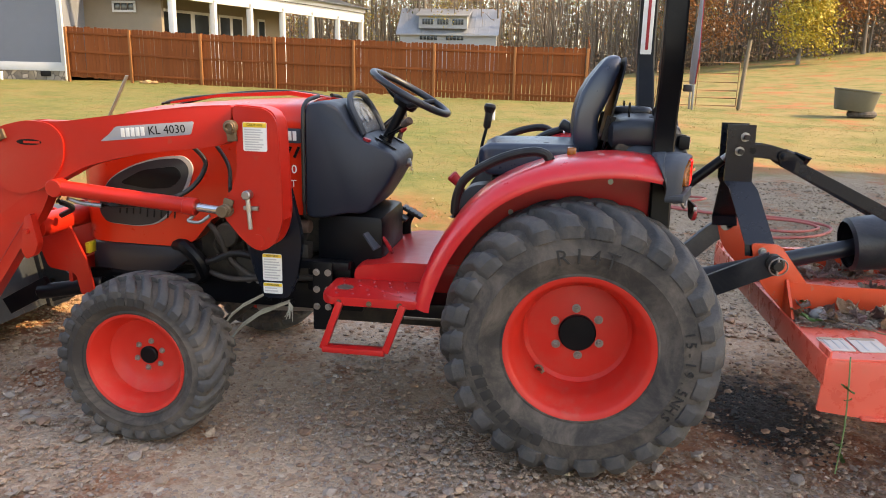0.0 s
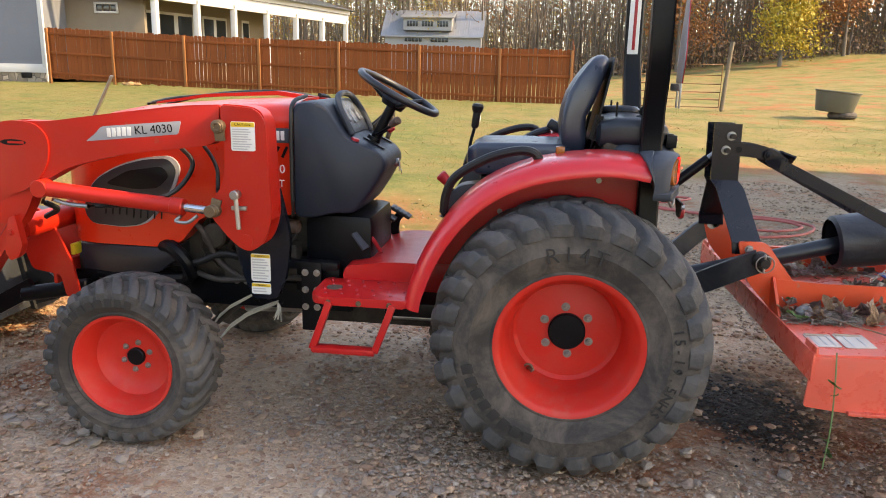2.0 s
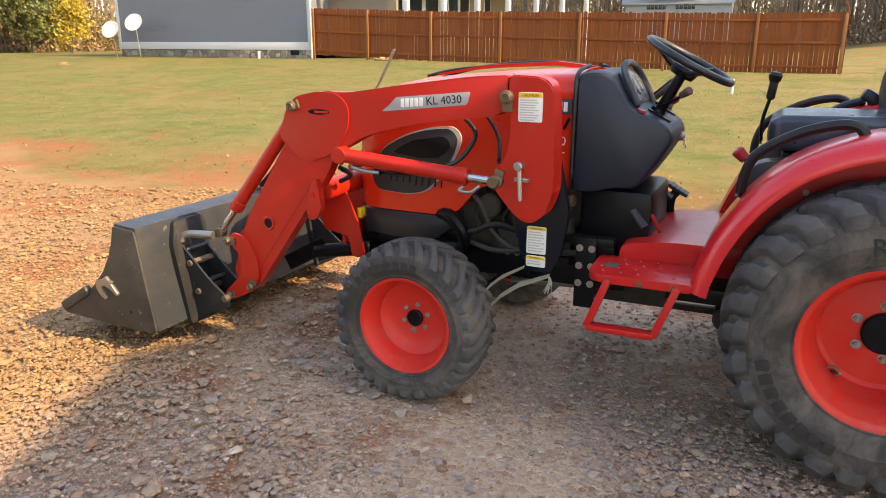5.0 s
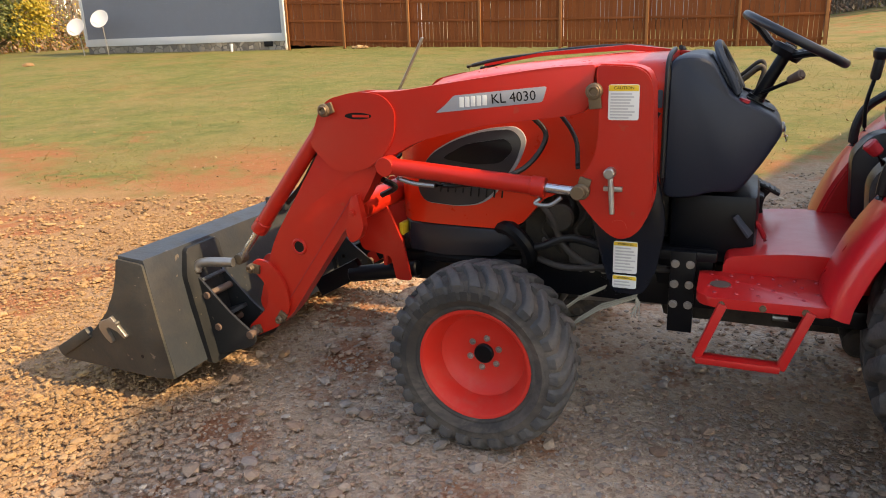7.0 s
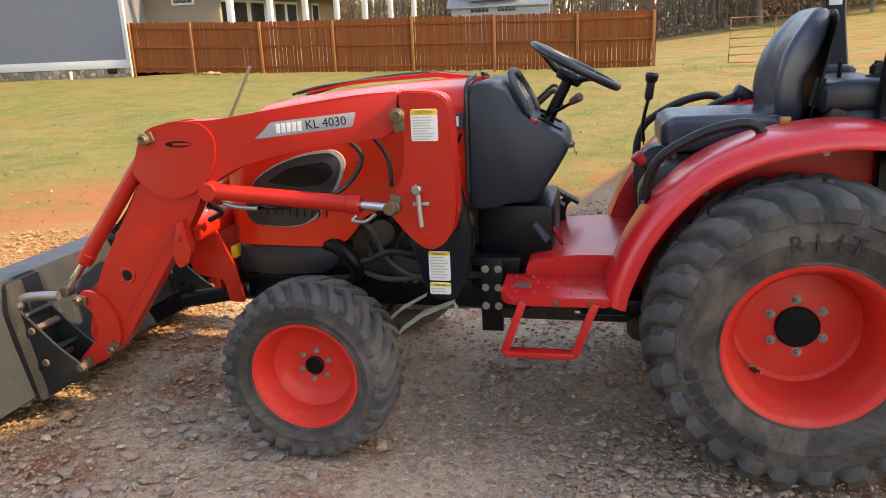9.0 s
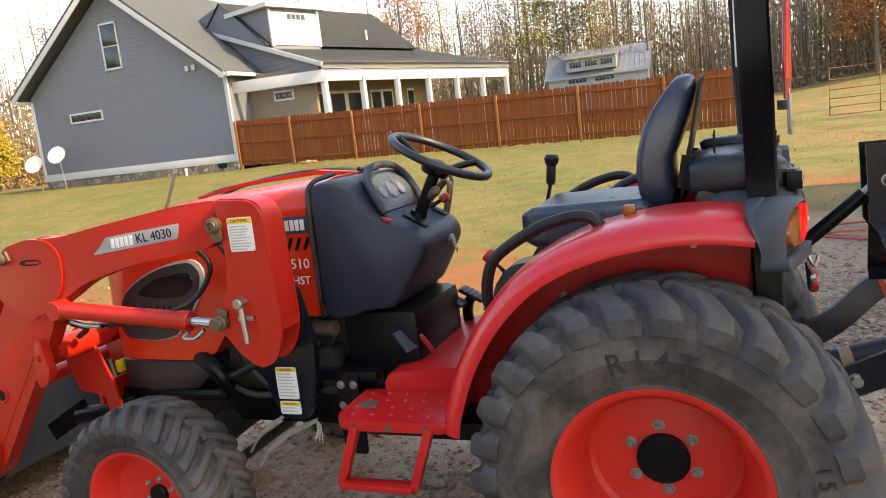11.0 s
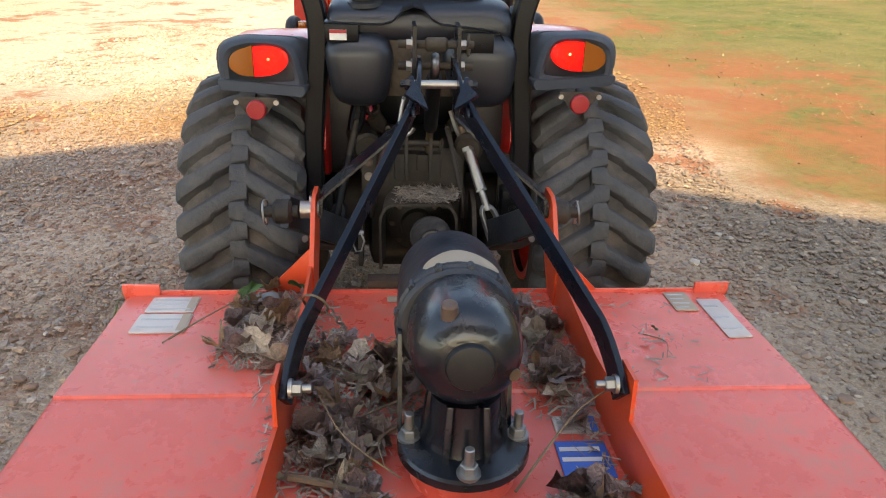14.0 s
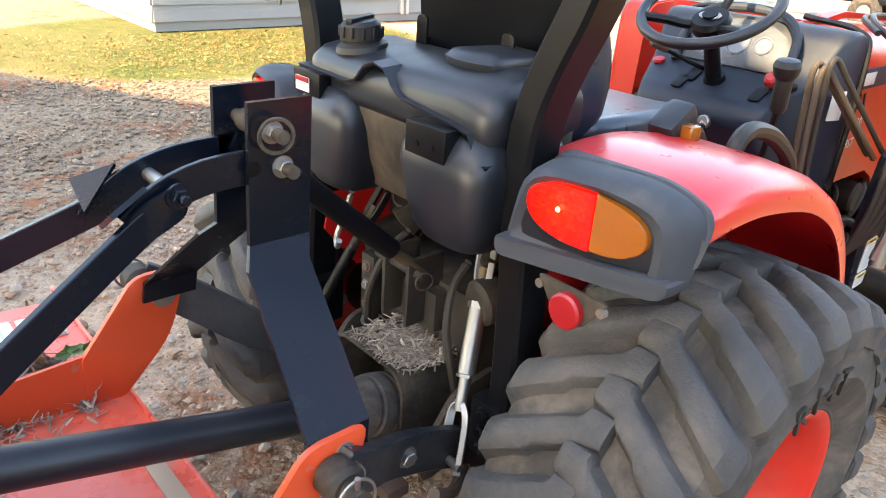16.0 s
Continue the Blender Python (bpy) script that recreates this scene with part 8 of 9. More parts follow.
# dormer with a pale boarded front and dark sides
dv = Matrix((pd, pn, Vector((0, 0, 1)))).transposed().to_4x4()


def dorm(bm, along, off, up, size):
    bmesh.ops.create_cube(bm, size=1, matrix=Matrix.Translation(roof_at(along, off, up)) @ dv @ Matrix.Diagonal((*size, 1)))


bm = B()
dorm(bm, 1.35, 4.4, 2.0, (2.9, 2.8, 1.9))
dw = Hs("dormer", bm, M_SIDING, None, "dormer with pale boarded front and dark grey sides")
for k in range(6):
    bm = B()
    dorm(bm, 1.35, 2.985, 1.44 + 0.25 * k, (2.7, 0.05, 0.235))
    Hs("board", bm, M_TRIM, dw)
for al in (-0.06, 2.76):
    bm = B()
    dorm(bm, al, 2.97, 2.1, (0.14, 0.09, 1.68))
    Hs("corner_board", bm, M_TRIM, dw)
bm = B()
dorm(bm, 1.35, 4.3, 3.06, (3.5, 3.2, 0.2))
Hs("dormer_roof", bm, M_TRIM, dw)
bm = B()
dorm(bm, 1.42, 2.95, 2.6, (1.26, 0.06, 0.32))
dwin = Hs("dormer_window", bm, M_TRIM, dw)
for k in range(4):
    bm = B()
    dorm(bm, 1.01 + 0.275 * k, 2.915, 2.6, (0.22, 0.03, 0.22))
    Hs("pane", bm, M_PANE, dwin)
for q, h in ((roof_at(6.6, 3.6, 1.8), 0.5), (Vector((-22.2, HY + 4, 7.5)), 0.6)):
    bm = B()
    cyl(bm, q, q + Vector((0, 0, h)), 0.06, seg=10)
    Hs("vent_pipe", bm, M_TRIM)

# ---- shed behind the fence ----
def build_shed():
    shed = thing("shed", "white garden shed with galvanised roof and a row of small panes", "shed", (-9.1, 62, 2.0))

    def Sh(name, bm, m, parent=None, label=""):
        bmesh.ops.translate(bm, verts=bm.verts, vec=(9.1, -62, -2.0))
        return part(name, bm, m, parent or shed, label)
    bm = B()
    prism(bm, [(58.6, 1.6), (63.0, 1.6), (63.0, 4.7), (60.8, 6.6), (58.6, 4.6)], -13.0, -5.0, 0, "yz")
    w = Sh("shed_wall", bm, M_LIGHTSIDING, None, "white shed wall")
    for y0, z0, y1, z1 in ((58.3, 4.55, 60.8, 6.75), (63.3, 4.6, 60.8, 6.75)):
        bm = B()
        v = [bm.verts.new(p) for p in ((-13.3, y0, z0), (-4.8, y0, z0), (-4.8, y1, z1), (-13.3, y1, z1))]
        v2 = [bm.verts.new(p.co + Vector((0, 0, 0.1))) for p in v]
        skin(bm, [v, v2])
        rf = Sh("shed_roof", bm, M_METALROOF, None, "ribbed galvanised roof")
        for k in range(22):
            x = -13.2 + 0.4 * k
            bm = B()
            bar(bm, (x, y0, z0 + 0.11), (x, y1, z1 + 0.11), 0.05, 0.05, (0, 0, 1), 0)
            Sh("roof_rib", bm, M_METALROOF, rf)
    bm = B()
    prism(bm, [(58.4, 5.1), (60.0, 5.1), (60.6, 6.6), (58.4, 6.05)], -11.4, -7.4, 0.0, "yz")
    dm = Sh("shed_dormer", bm, M_LIGHTSIDING, None, "white shed dormer")
    bm = B()
    bar(bm, (-11.6, 59.4, 6.4), (-7.2, 59.4, 6.4), 2.6, 0.08, (0, -0.25, 1), 0)
    Sh("dormer_roof", bm, M_METALROOF, dm)
    for g in range(3):
        for k in range(4):
            bm = B()
            box(bm, (-11.0 + 1.25 * g + 0.24 * k, 58.38, 5.62), (0.19, 0.05, 0.42), 0.01)
            Sh("pane", bm, M_PANE, dm)
    for g in range(2):
        for k in range(5):
            bm = B()
            box(bm, (-11.2 + 2.2 * g + 0.3 * k, 58.57, 4.35), (0.24, 0.05, 0.3), 0.01)
            Sh("pane", bm, M_PANE, w)


build_shed()

M_TUB = paint("grey_green_tub", (0.085, 0.085, 0.065), 0.5, dusty=0.3)
# ---- field gate, post, tub, dishes, pipe ----
gate = thing("field_gate", "rusty brown tubular steel field gate standing open", "gate", (4.95, 22, ground_z(5, 22)))


def G(name, bm, m, label=""):
    bmesh.ops.translate(bm, verts=bm.verts, vec=(-4.95, -22, -ground_z(5, 22)))
    return part(name, bm, m, gate, label)


M_GATE = paint("rusty_gate_tube", (0.2, 0.11, 0.05), 0.6, dusty=0.2)
for z in (0.68, 0.92, 1.16, 1.42, 1.7, 2.03):
    bm = B()
    tube(bm, [(3.2, 22, z), (5.75, 22, z)], 0.022, 8, smooth=False)
    G("gate_rail", bm, M_GATE)
for x in (3.2, 4.5, 5.76):
    bm = B()
    tube(bm, [(x, 22, 0.66), (x, 22, 2.03)], 0.024, 8, smooth=False)
    G("gate_upright", bm, M_GATE)
bm = B()
tube(bm, [(5.86, 22.05, 0.4), (5.92, 22.05, 1.6), (6.0, 22.05, 2.75)], 0.07, 10, r1=0.06)
tagged(part("gate_post", bm, M_OLDPOST), "leaning weathered wooden gate post", "post")
bm = B()
zt = ground_z(8.6, 20)
lathe(bm, [(0.5, 0.0), (0.53, 0.03), (0.62, 0.56), (0.66, 0.58), (0.66, 0.61), (0.58, 0.61), (0.5, 0.08), (0.0, 0.06)], axis=(0, 0, 1), seg=32)
for v in bm.verts:
    v.co.y *= 0.75
tagged(part("stock_tub", bm, M_TUB, at=pose(8.6, 20, zt + 0.19, 2, 5, 0)), "grey-green plastic stock tub propped on a tyre", "tub")
bm = B()
torus(bm, (8.85, 20, zt + 0.1), (0, 0, 1), 0.3, 0.1, 28, 10)
tagged(part("old_tyre", bm, M_TYRE), "worn black tyre lying in the grass", "tyre")



def dish(x, y, ztop, tilt):
    z0 = ground_z(x, y)
    d = thing("satellite_dish", "grey-white satellite dish on a thin leaning pole", "satellite dish", (x, y, z0), "dishes by the house")
    bm = B()
    tube(bm, [(tilt, 0, -0.1), (0, 0, ztop - z0)], 0.025, 8, smooth=False)
    part("pole", bm, M_ZINC, d)
    bm = B()
    lathe(bm, [(0.44, 0.10), (0.43, 0.105), (0.3, 0.055), (0.15, 0.02), (0.0, 0.01), (0.0, 0.0), (0.15, 0.01), (0.3, 0.045), (0.44, 0.098)], c=(0, -0.05, ztop - z0), axis=(0.25, -0.9, 0.45), seg=28, caps=False)
    part("reflector", bm, M_TRIM, d, "pale dish")
    bm = B()
    tube(bm, [(0, -0.1, ztop - z0 - 0.3), (0.1, -0.6, ztop - z0 - 0.1)], 0.015, 6, smooth=False)
    part("feed_arm", bm, M_ZINC, d)


dish(-29.35, 23.8, 2.42, 0.15)
dish(-30.95, 23.8, 2.1, 0.2)
bm = B()
cyl(bm, (-22.2, 24.0, 0.5), (-22.2, 24.0, 1.12), 0.055, seg=14)
cyl(bm, (-22.2, 24.0, 1.06), (-22.2, 24.0, 1.16), 0.07, seg=14)
tagged(part("drain_pipe", bm, M_TRIM), "short white drain pipe standing in grass", "pipe")
bm = B()
cyl(bm, (-1.6, 15.5, ground_z(-1.6, 15.5) - 0.1), (-1.6, 15.5, ground_z(-1.6, 15.5) + 0.34), 0.04, seg=12)
tagged(part("marker_pipe", bm, M_TRIM), "short white marker pipe in the lawn", "pipe")

# ---- white outbuilding over the drive ----
barn = thing("outbuilding", "long white lap-sided outbuilding beside the drive", "building", (-8, -12, 0))
def Bn(name, bm, m, parent=None, label=""):
    bmesh.ops.translate(bm, verts=bm.verts, vec=(8, 12, 0))
    return part(name, bm, m, parent or barn, label)
bm = B()
box(bm, (-8.17, -12.06, 1.75), (11.66, 7.9, 3.5), 0)
bw = Bn("barn_wall", bm, M_LIGHTSIDING, None, "white lap siding wall")
z = 0.12
while z < 3.4:
    for q in (((-14, -8.075), (-2.325, -8.075), (-14, -8.10), (-2.325, -8.10)), ((-2.295, -8.1), (-2.295, -16), (-2.32, -8.1), (-2.32, -16))):
        bm = B()
        o = (0, -0.03) if q[0][0] == -14 else (-0.03, 0)
        lo = [(*q[0], z), (*q[1], z), (*q[3], z + 0.205), (*q[2], z + 0.205)]
        skin(bm, [[bm.verts.new(p) for p in lo], [bm.verts.new((p[0] + o[0], p[1] + o[1], p[2])) for p in lo]])
        Bn("siding_board", bm, M_LIGHTSIDING, bw)
    z += 0.2
bm = B()
prism(bm, [(-7.6, 3.45), (-16.5, 3.45), (-12.0, 5.6)], -14.4, -1.9, 0, "yz")
Bn("barn_roof", bm, M_METALROOF)
for x in (-6.25, -6.15):
    bm = B()
    box(bm, (x, -8.07, 1.75), (0.06, 0.05, 3.3), 0.01)
    Bn("joint_board", bm, M_TRIM, bw)

# ---- open pole barn behind the camera, whose roof shades the yard ----
big = thing("pole_barn", "open pole barn with a pale metal gable roof", "barn", (13, -1, 0))
EX, TAN = 7.0, math.tan(SUN_EL)
SHADE = [(9.0, 0.6), (5.2, -0.57), (2.6, -1.25), (-0.95, -3.15), (-4.0, -1.75), (-6.2, -0.42), (-9.0, 1.2)]      # y, x of the shade's edge
RIDGE = [(y + (EX - x) * math.tan(SUN_AZ), (EX - x) / math.cos(SUN_AZ) * TAN) for y, x in SHADE]
bm = B()
prism(bm, RIDGE + [(y, z - 0.3) for y, z in RIDGE[::-1]], EX, EX + 11, 0, "yz")
bmesh.ops.translate(bm, verts=bm.verts, vec=(-13, 1, 0))
part("barn_roof", bm, M_METALROOF, big)
for x in (EX + 0.3, EX + 5.5, EX + 10.7):
    for y, z in (RIDGE[0], RIDGE[-1]):
        bm = B()
        k = 0.3 if y < 0 else -0.3
        box(bm, (x - 13, y + k + 1, (z - 0.2) / 2), (0.2, 0.2, z - 0.2), 0.01)
        part("barn_post", bm, M_OLDPOST, big)

# ---- trees ----
class Soup:
    """Gathers many small faces and makes one mesh of them."""
    def __init__(self):
        self.v, self.f = [], []

    def limb(self, pts, radii, sides):
        base = len(self.v)
        for i, p in enumerate(pts):
            d = (pts[min(i + 1, len(pts) - 1)] - pts[max(i - 1, 0)]).normalized()
            a, b, _ = frame_of(d, (0.3, 0.9, 0.1))
            for k in range(sides):
                t = 2 * math.pi * k / sides
                self.v.append(p + (a * math.cos(t) + b * math.sin(t)) * radii[i])
        for i in range(len(pts) - 1):
            for k in range(sides):
                j = (k + 1) % sides
                o = base + i * sides
                self.f.append((o + k, o + j, o + sides + j, o + sides + k))

    def leaf(self, p, size, rng, lie=0.0):
        n = Vector((rng.gauss(0, 1), rng.gauss(0, 1), rng.gauss(0, 0.8) + lie)).normalized()
        a, b, _ = frame_of(n, (rng.random(), 0.2, rng.random()))
        o = len(self.v)
        w = size * rng.uniform(0.45, 0.7)
        self.v += [p - a * size * 0.5, p + b * w * 0.5 - n * size * 0.1, p + a * size * 0.5, p - b * w * 0.5 - n * size * 0.1]
        self.f.append((o, o + 1, o + 2, o + 3))

    def mesh(self, name, material, smooth=False):
        me = bpy.data.meshes.new(name)
        me.from_pydata([tuple(p) for p in self.v], [], self.f)
        if smooth:
            me.polygons.foreach_set("use_smooth", [True] * len(self.f))
        me.materials.append(material)
        return me


def grow(wood, leaves, rng, base, h, r, branches, nleaf, leaf, spread, first=0.35, bend=0.03, clump=0.5, sides=6):
    """A tapered, slightly crooked trunk with limbs and clumps of small leaves at their ends."""
    pts, radii = [], []
    p = Vector(base)
    d = Vector((rng.uniform(-bend, bend), rng.uniform(-bend, bend), 1)).normalized()
    n = 7
    for i in range(n + 1):
        pts.append(p.copy())
        radii.append(r * (1 - 0.86 * i / n) * (1.25 if i == 0 else 1))
        d = (d + Vector((rng.uniform(-bend, bend), rng.uniform(-bend, bend), 0))).normalized()
        p = p + d * (h / n)
    wood.limb(pts, radii, sides)
    tips = [pts[-1], pts[-2]]
    for k in range(branches):
        f = first + (0.97 - first) * (k + rng.random()) / branches
        i = min(int(f * n), n - 1)
        o = pts[i].lerp(pts[i + 1], f * n - i)
        a = rng.uniform(0, 2 * math.pi)
        L = spread * h * (1.05 - f) * rng.uniform(0.55, 1.15) + 0.04 * h
        up = rng.uniform(0.25, 0.9)
        v = Vector((math.cos(a), math.sin(a), up)).normalized()
        q = [o, o + v * L * 0.45 + Vector((0, 0, rng.uniform(-0.05, 0.1) * L)), o + v * L + Vector((rng.uniform(-0.1, 0.1), rng.uniform(-0.1, 0.1), rng.uniform(0, 0.25))) * L]
        rr = radii[i] * 0.42
        wood.limb(q, [rr, rr * 0.55, rr * 0.12], 3)
        tips += [q[1].lerp(q[2], 0.4), q[2]]
        for _ in range(2):
            s0 = q[1].lerp(q[2], rng.uniform(0, 0.7))
            e = s0 + Vector((rng.uniform(-1, 1), rng.uniform(-1, 1), rng.uniform(0.1, 1))) * L * 0.35
            wood.limb([s0, e], [rr * 0.35, rr * 0.08], 3)
            tips.append(e)
    if leaves is not None:
        for _ in range(nleaf):
            t = rng.choice(tips)
            leaves.leaf(t + Vector((rng.gauss(0, 1), rng.gauss(0, 1), rng.gauss(0, 0.7))) * clump, leaf * rng.uniform(0.6, 1.3), rng)


def single_tree(name, label, x, y, h, r, branches, nleaf, leaf, spread, mat, seed, first=0.3, clump=0.5, bark=None, group=""):
    rng = random.Random(seed)
    t = thing(name, label, "tree", (x, y, ground_z(x, y) - 0.1), group)
    w, l = Soup(), Soup()
    grow(w, l, rng, (0, 0, 0), h, r, branches, nleaf, leaf, spread, first, clump=clump, sides=9)
    for nm, me in (("trunk", w.mesh("trunk", bark or M_BARK, True)), ("crown", l.mesh("crown", mat))):
        ob = new(nm, me)
        ob.parent = t
    return t


single_tree("maple_tree", "small maple with bright yellow autumn leaves at the wood's edge", 17.2, 54, 12.0, 0.13, 60, 12000, 0.23, 0.15, M_LEAF_YELLOW, 5, 0.04, 0.5)
single_tree("oak_tree", "tall oak with rusty orange autumn leaves at the wood's edge", 10.6, 57, 15, 0.18, 50, 9000, 0.24, 0.16, M_LEAF_RUST, 8, 0.08, 0.6)
single_tree("oak_tree", "young oak with orange-brown autumn leaves at the wood's edge", 23.0, 58, 12, 0.14, 40, 5000, 0.26, 0.22, M_LEAF_RUST, 18, 0.15, 0.7)
single_tree("oak_tree", "tall oak with rusty orange autumn leaves at the wood's edge", -45.5, 18.0, 15, 0.25, 70, 15000, 0.3, 0.3, M_LEAF_RUST, 9, 0.12, 0.85)
single_tree("oak_tree", "thin oak with sparse reddish leaves behind the house", -26.5, 60, 19, 0.22, 30, 1300, 0.3, 0.22, M_LEAF_RUST, 10, 0.4, 0.6)
single_tree("poplar_tree", "slim poplar with sparse yellow-green leaves", -11.5, 62, 19, 0.18, 34, 3000, 0.28, 0.16, M_LEAF_GREEN, 12, 0.3, 0.6)
single_tree("poplar_tree", "slim poplar with sparse yellow-green leaves", -15.5, 64, 17, 0.16, 30, 2400, 0.28, 0.16, M_LEAF_YELLOW, 13, 0.35, 0.6)
single_tree("pine_tree", "bushy dark green pine at the lawn's edge", -44.5, 29.5, 7.0, 0.14, 60, 7000, 0.26, 0.26, M_LEAF_GREEN, 14, 0.05, 0.35, M_BARKDARK)
single_tree("pine_tree", "bushy dark green pine at the lawn's edge", -47.0, 26.5, 9.5, 0.16, 60, 7000, 0.28, 0.22, M_LEAF_GREEN, 15, 0.08, 0.4, M_BARKDARK)
single_tree("maple_tree", "small yellowing maple at the lawn's edge", -43.0, 31.2, 4.6, 0.08, 30, 3200, 0.22, 0.3, M_LEAF_YELLOW, 16, 0.1, 0.4)

single_tree("oak_tree", "tall oak with rusty orange leaves and a pale trunk", -46.2, 21.4, 17, 0.24, 70, 16000, 0.3, 0.26, M_LEAF_RUST, 31, 0.13, 0.85)
single_tree("oak_tree", "tall oak with rusty orange leaves and a pale trunk", -47.0, 24.2, 18, 0.22, 60, 12000, 0.3, 0.2, M_LEAF_RUST, 32, 0.16, 0.85)
single_tree("pine_tree", "tall green pine among the autumn trees", -49.5, 27.8, 15, 0.2, 80, 9000, 0.3, 0.17, M_LEAF_GREEN, 33, 0.08, 0.45, M_BARKDARK)
single_tree("pine_tree", "tall green pine among the autumn trees", -50.5, 16.0, 16, 0.2, 80, 9000, 0.32, 0.17, M_LEAF_GREEN, 34, 0.08, 0.45, M_BARKDARK)


def build_woods():
    """Thin straight trunks close together, brushy saplings between them and leaves still hanging."""
    rng = random.Random(21)
    wood, sap, brush = Soup(), Soup(), Soup()
    crowns = [Soup() for _ in range(4)]
    tones = [M_LEAF_MIX, M_LEAF_RUST, M_LEAF_YELLOW, M_LEAF_GREEN]
    spots = []
    for _ in range(520):
        x = rng.uniform(-60, 80)
        spots.append((x, rng.uniform(60, 100) + max(0, -x - 10) * 0.25))
    for _ in range(230):
        y = rng.uniform(-30, 66)
        spots.append((-rng.uniform(48, 90) - max(0, 10 - y) * 0.35, y))
    for x, y in spots:
        h = rng.uniform(12, 20)
        tone = rng.choices(range(4), (4, 2.2, 1.2, 1.0))[0]
        full = rng.random()
        n = rng.randint(15, 60) if full < 0.6 else (rng.randint(120, 260) if full < 0.88 else 520)
        grow(wood, crowns[tone], rng, (x, y, ground_z(x, y) - 0.2), h, rng.uniform(0.07, 0.17), rng.randint(9, 14), int(n * 2.4), 0.2, 0.15, rng.uniform(0.2, 0.55), 0.03, 0.75, 5)

    for _ in range(90):                                  # leafier front row
        x = rng.uniform(-45, 60)
        y = rng.uniform(58.5, 64) + max(0, -x - 10) * 0.25
        if -8 < x < 8:
            continue
        grow(wood, crowns[rng.choices(range(4), (2, 3, 1.6, 1.0))[0]], rng, (x, y, ground_z(x, y) - 0.2), rng.uniform(6, 14), rng.uniform(0.05, 0.1), 14, rng.randint(500, 1200), 0.17, 0.2, 0.15, 0.04, 0.6, 5)

    def edge_spot(deep):
        if rng.random() < 0.7:
            x = rng.uniform(-58, 75)
            return x, 59 + abs(rng.gauss(0, deep)) + max(0, -x - 10) * 0.25
        y = rng.uniform(-30, 62)
        return -46.5 - abs(rng.gauss(0, deep)) - max(0, 10 - y) * 0.35, y
    for _ in range(9000):                                # saplings and brush
        x, y = edge_spot(18)
        p = Vector((x, y, ground_z(x, y) - 0.1))
        hh = rng.uniform(3, 13) if rng.random() < 0.7 else rng.uniform(1.2, 3)
        r = 0.012 + 0.004 * hh
        top = p + Vector((rng.gauss(0, 0.05) * hh, rng.gauss(0, 0.05) * hh, hh))
        mid = p.lerp(top, 0.5) + Vector((rng.gauss(0, 0.12), rng.gauss(0, 0.12), 0))
        sap.limb([p, mid, top], [r, r * 0.7, r * 0.15], 3)
        for _ in range(3):
            f = rng.uniform(0.25, 0.9)
            o = p.lerp(mid, f * 2) if f < 0.5 else mid.lerp(top, f * 2 - 1)
            a = rng.uniform(0, 6.28)
            L = hh * rng.uniform(0.08, 0.2)
            sap.limb([o, o + Vector((math.cos(a), math.sin(a), rng.uniform(0.3, 1.2))) * L], [r * 0.4, r * 0.1], 3)
        if rng.random() < 0.6:
            c = crowns[rng.choices(range(4), (5, 2.5, 1, 0.8))[0]]
            for _ in range(rng.randint(8, 24)):
                f = rng.uniform(0.3, 1)
                c.leaf(p.lerp(top, f) + Vector((rng.gauss(0, 0.5), rng.gauss(0, 0.5), rng.gauss(0, 0.4))), rng.uniform(0.09, 0.2), rng)
    for _ in range(60000):                               # leafy thicket west of the lawn
        y = rng.uniform(-20, 60)
        x = -47.5 - abs(rng.gauss(0, 5)) - max(0, 10 - y) * 0.35
        hgt = 2.2 + 2.4 * noise.noise((y * 0.35, x * 0.2, 3.0))
        c = crowns[rng.choices(range(4), (5, 3, 1.2, 2.2))[0]]
        c.leaf(Vector((x, y, ground_z(x, y) + abs(rng.gauss(0, 0.7)) * max(hgt, 0.6))), rng.uniform(0.12, 0.28), rng)
    for _ in range(52000):                               # hazy depth of the wood, leaves hanging far in
        if rng.random() < 0.6:
            x = rng.uniform(-75, 85)
            y = 80 + 26 * rng.random() + max(0, -x - 10) * 0.25
        else:
            y = rng.uniform(-40, 75)
            x = -64 - 28 * rng.random() - max(0, 10 - y) * 0.35
        top = 9.5 + 3.5 * noise.noise((x * 0.12, y * 0.12, 8.0))
        c = crowns[rng.choices(range(4), (7, 2, 0.5, 0.7))[0]]
        c.leaf(Vector((x, y, ground_z(x, y) + top * rng.random() ** 1.25)), rng.uniform(0.35, 0.8), rng)
    for _ in range(26000):                               # brambles and dead weeds
        x, y = edge_spot(6)
        brush.leaf(Vector((x, y, ground_z(x, y) + abs(rng.gauss(0, 1.0)))), rng.uniform(0.15, 0.4), rng)
    t = new("woodland", wood.mesh("woodland", M_BARK, True))
    tagged(t, "bare grey-brown autumn woodland with thin straight trunks", "woods", "", "stuff")
    o = new("saplings", sap.mesh("saplings", M_BARK))
    o.parent = t
    o["kind"] = "stuff"
    for c, m in zip(crowns, tones):
        o = new("foliage", c.mesh("foliage", m))
        o.parent = t
        o["kind"] = "stuff"
    tagged(new("undergrowth", brush.mesh("undergrowth", M_LEAF_DEAD)), "brown tangled undergrowth at the wood's edge", "undergrowth", "", "stuff")


build_woods()

# ---- small things ----
def lawn_edge(x):
    return float(np.interp(x, [-32, -24, -16, -10, -7.8, -6.4, -5.0, -3.4, -1.7, -1.1, -0.6, 2, 6, 20], [10, 6, 3.2, 3.4, 2.1, 2.4, 3.2, 2.6, 2.3, 3.0, 4.8, 7.4, 9, 11]))


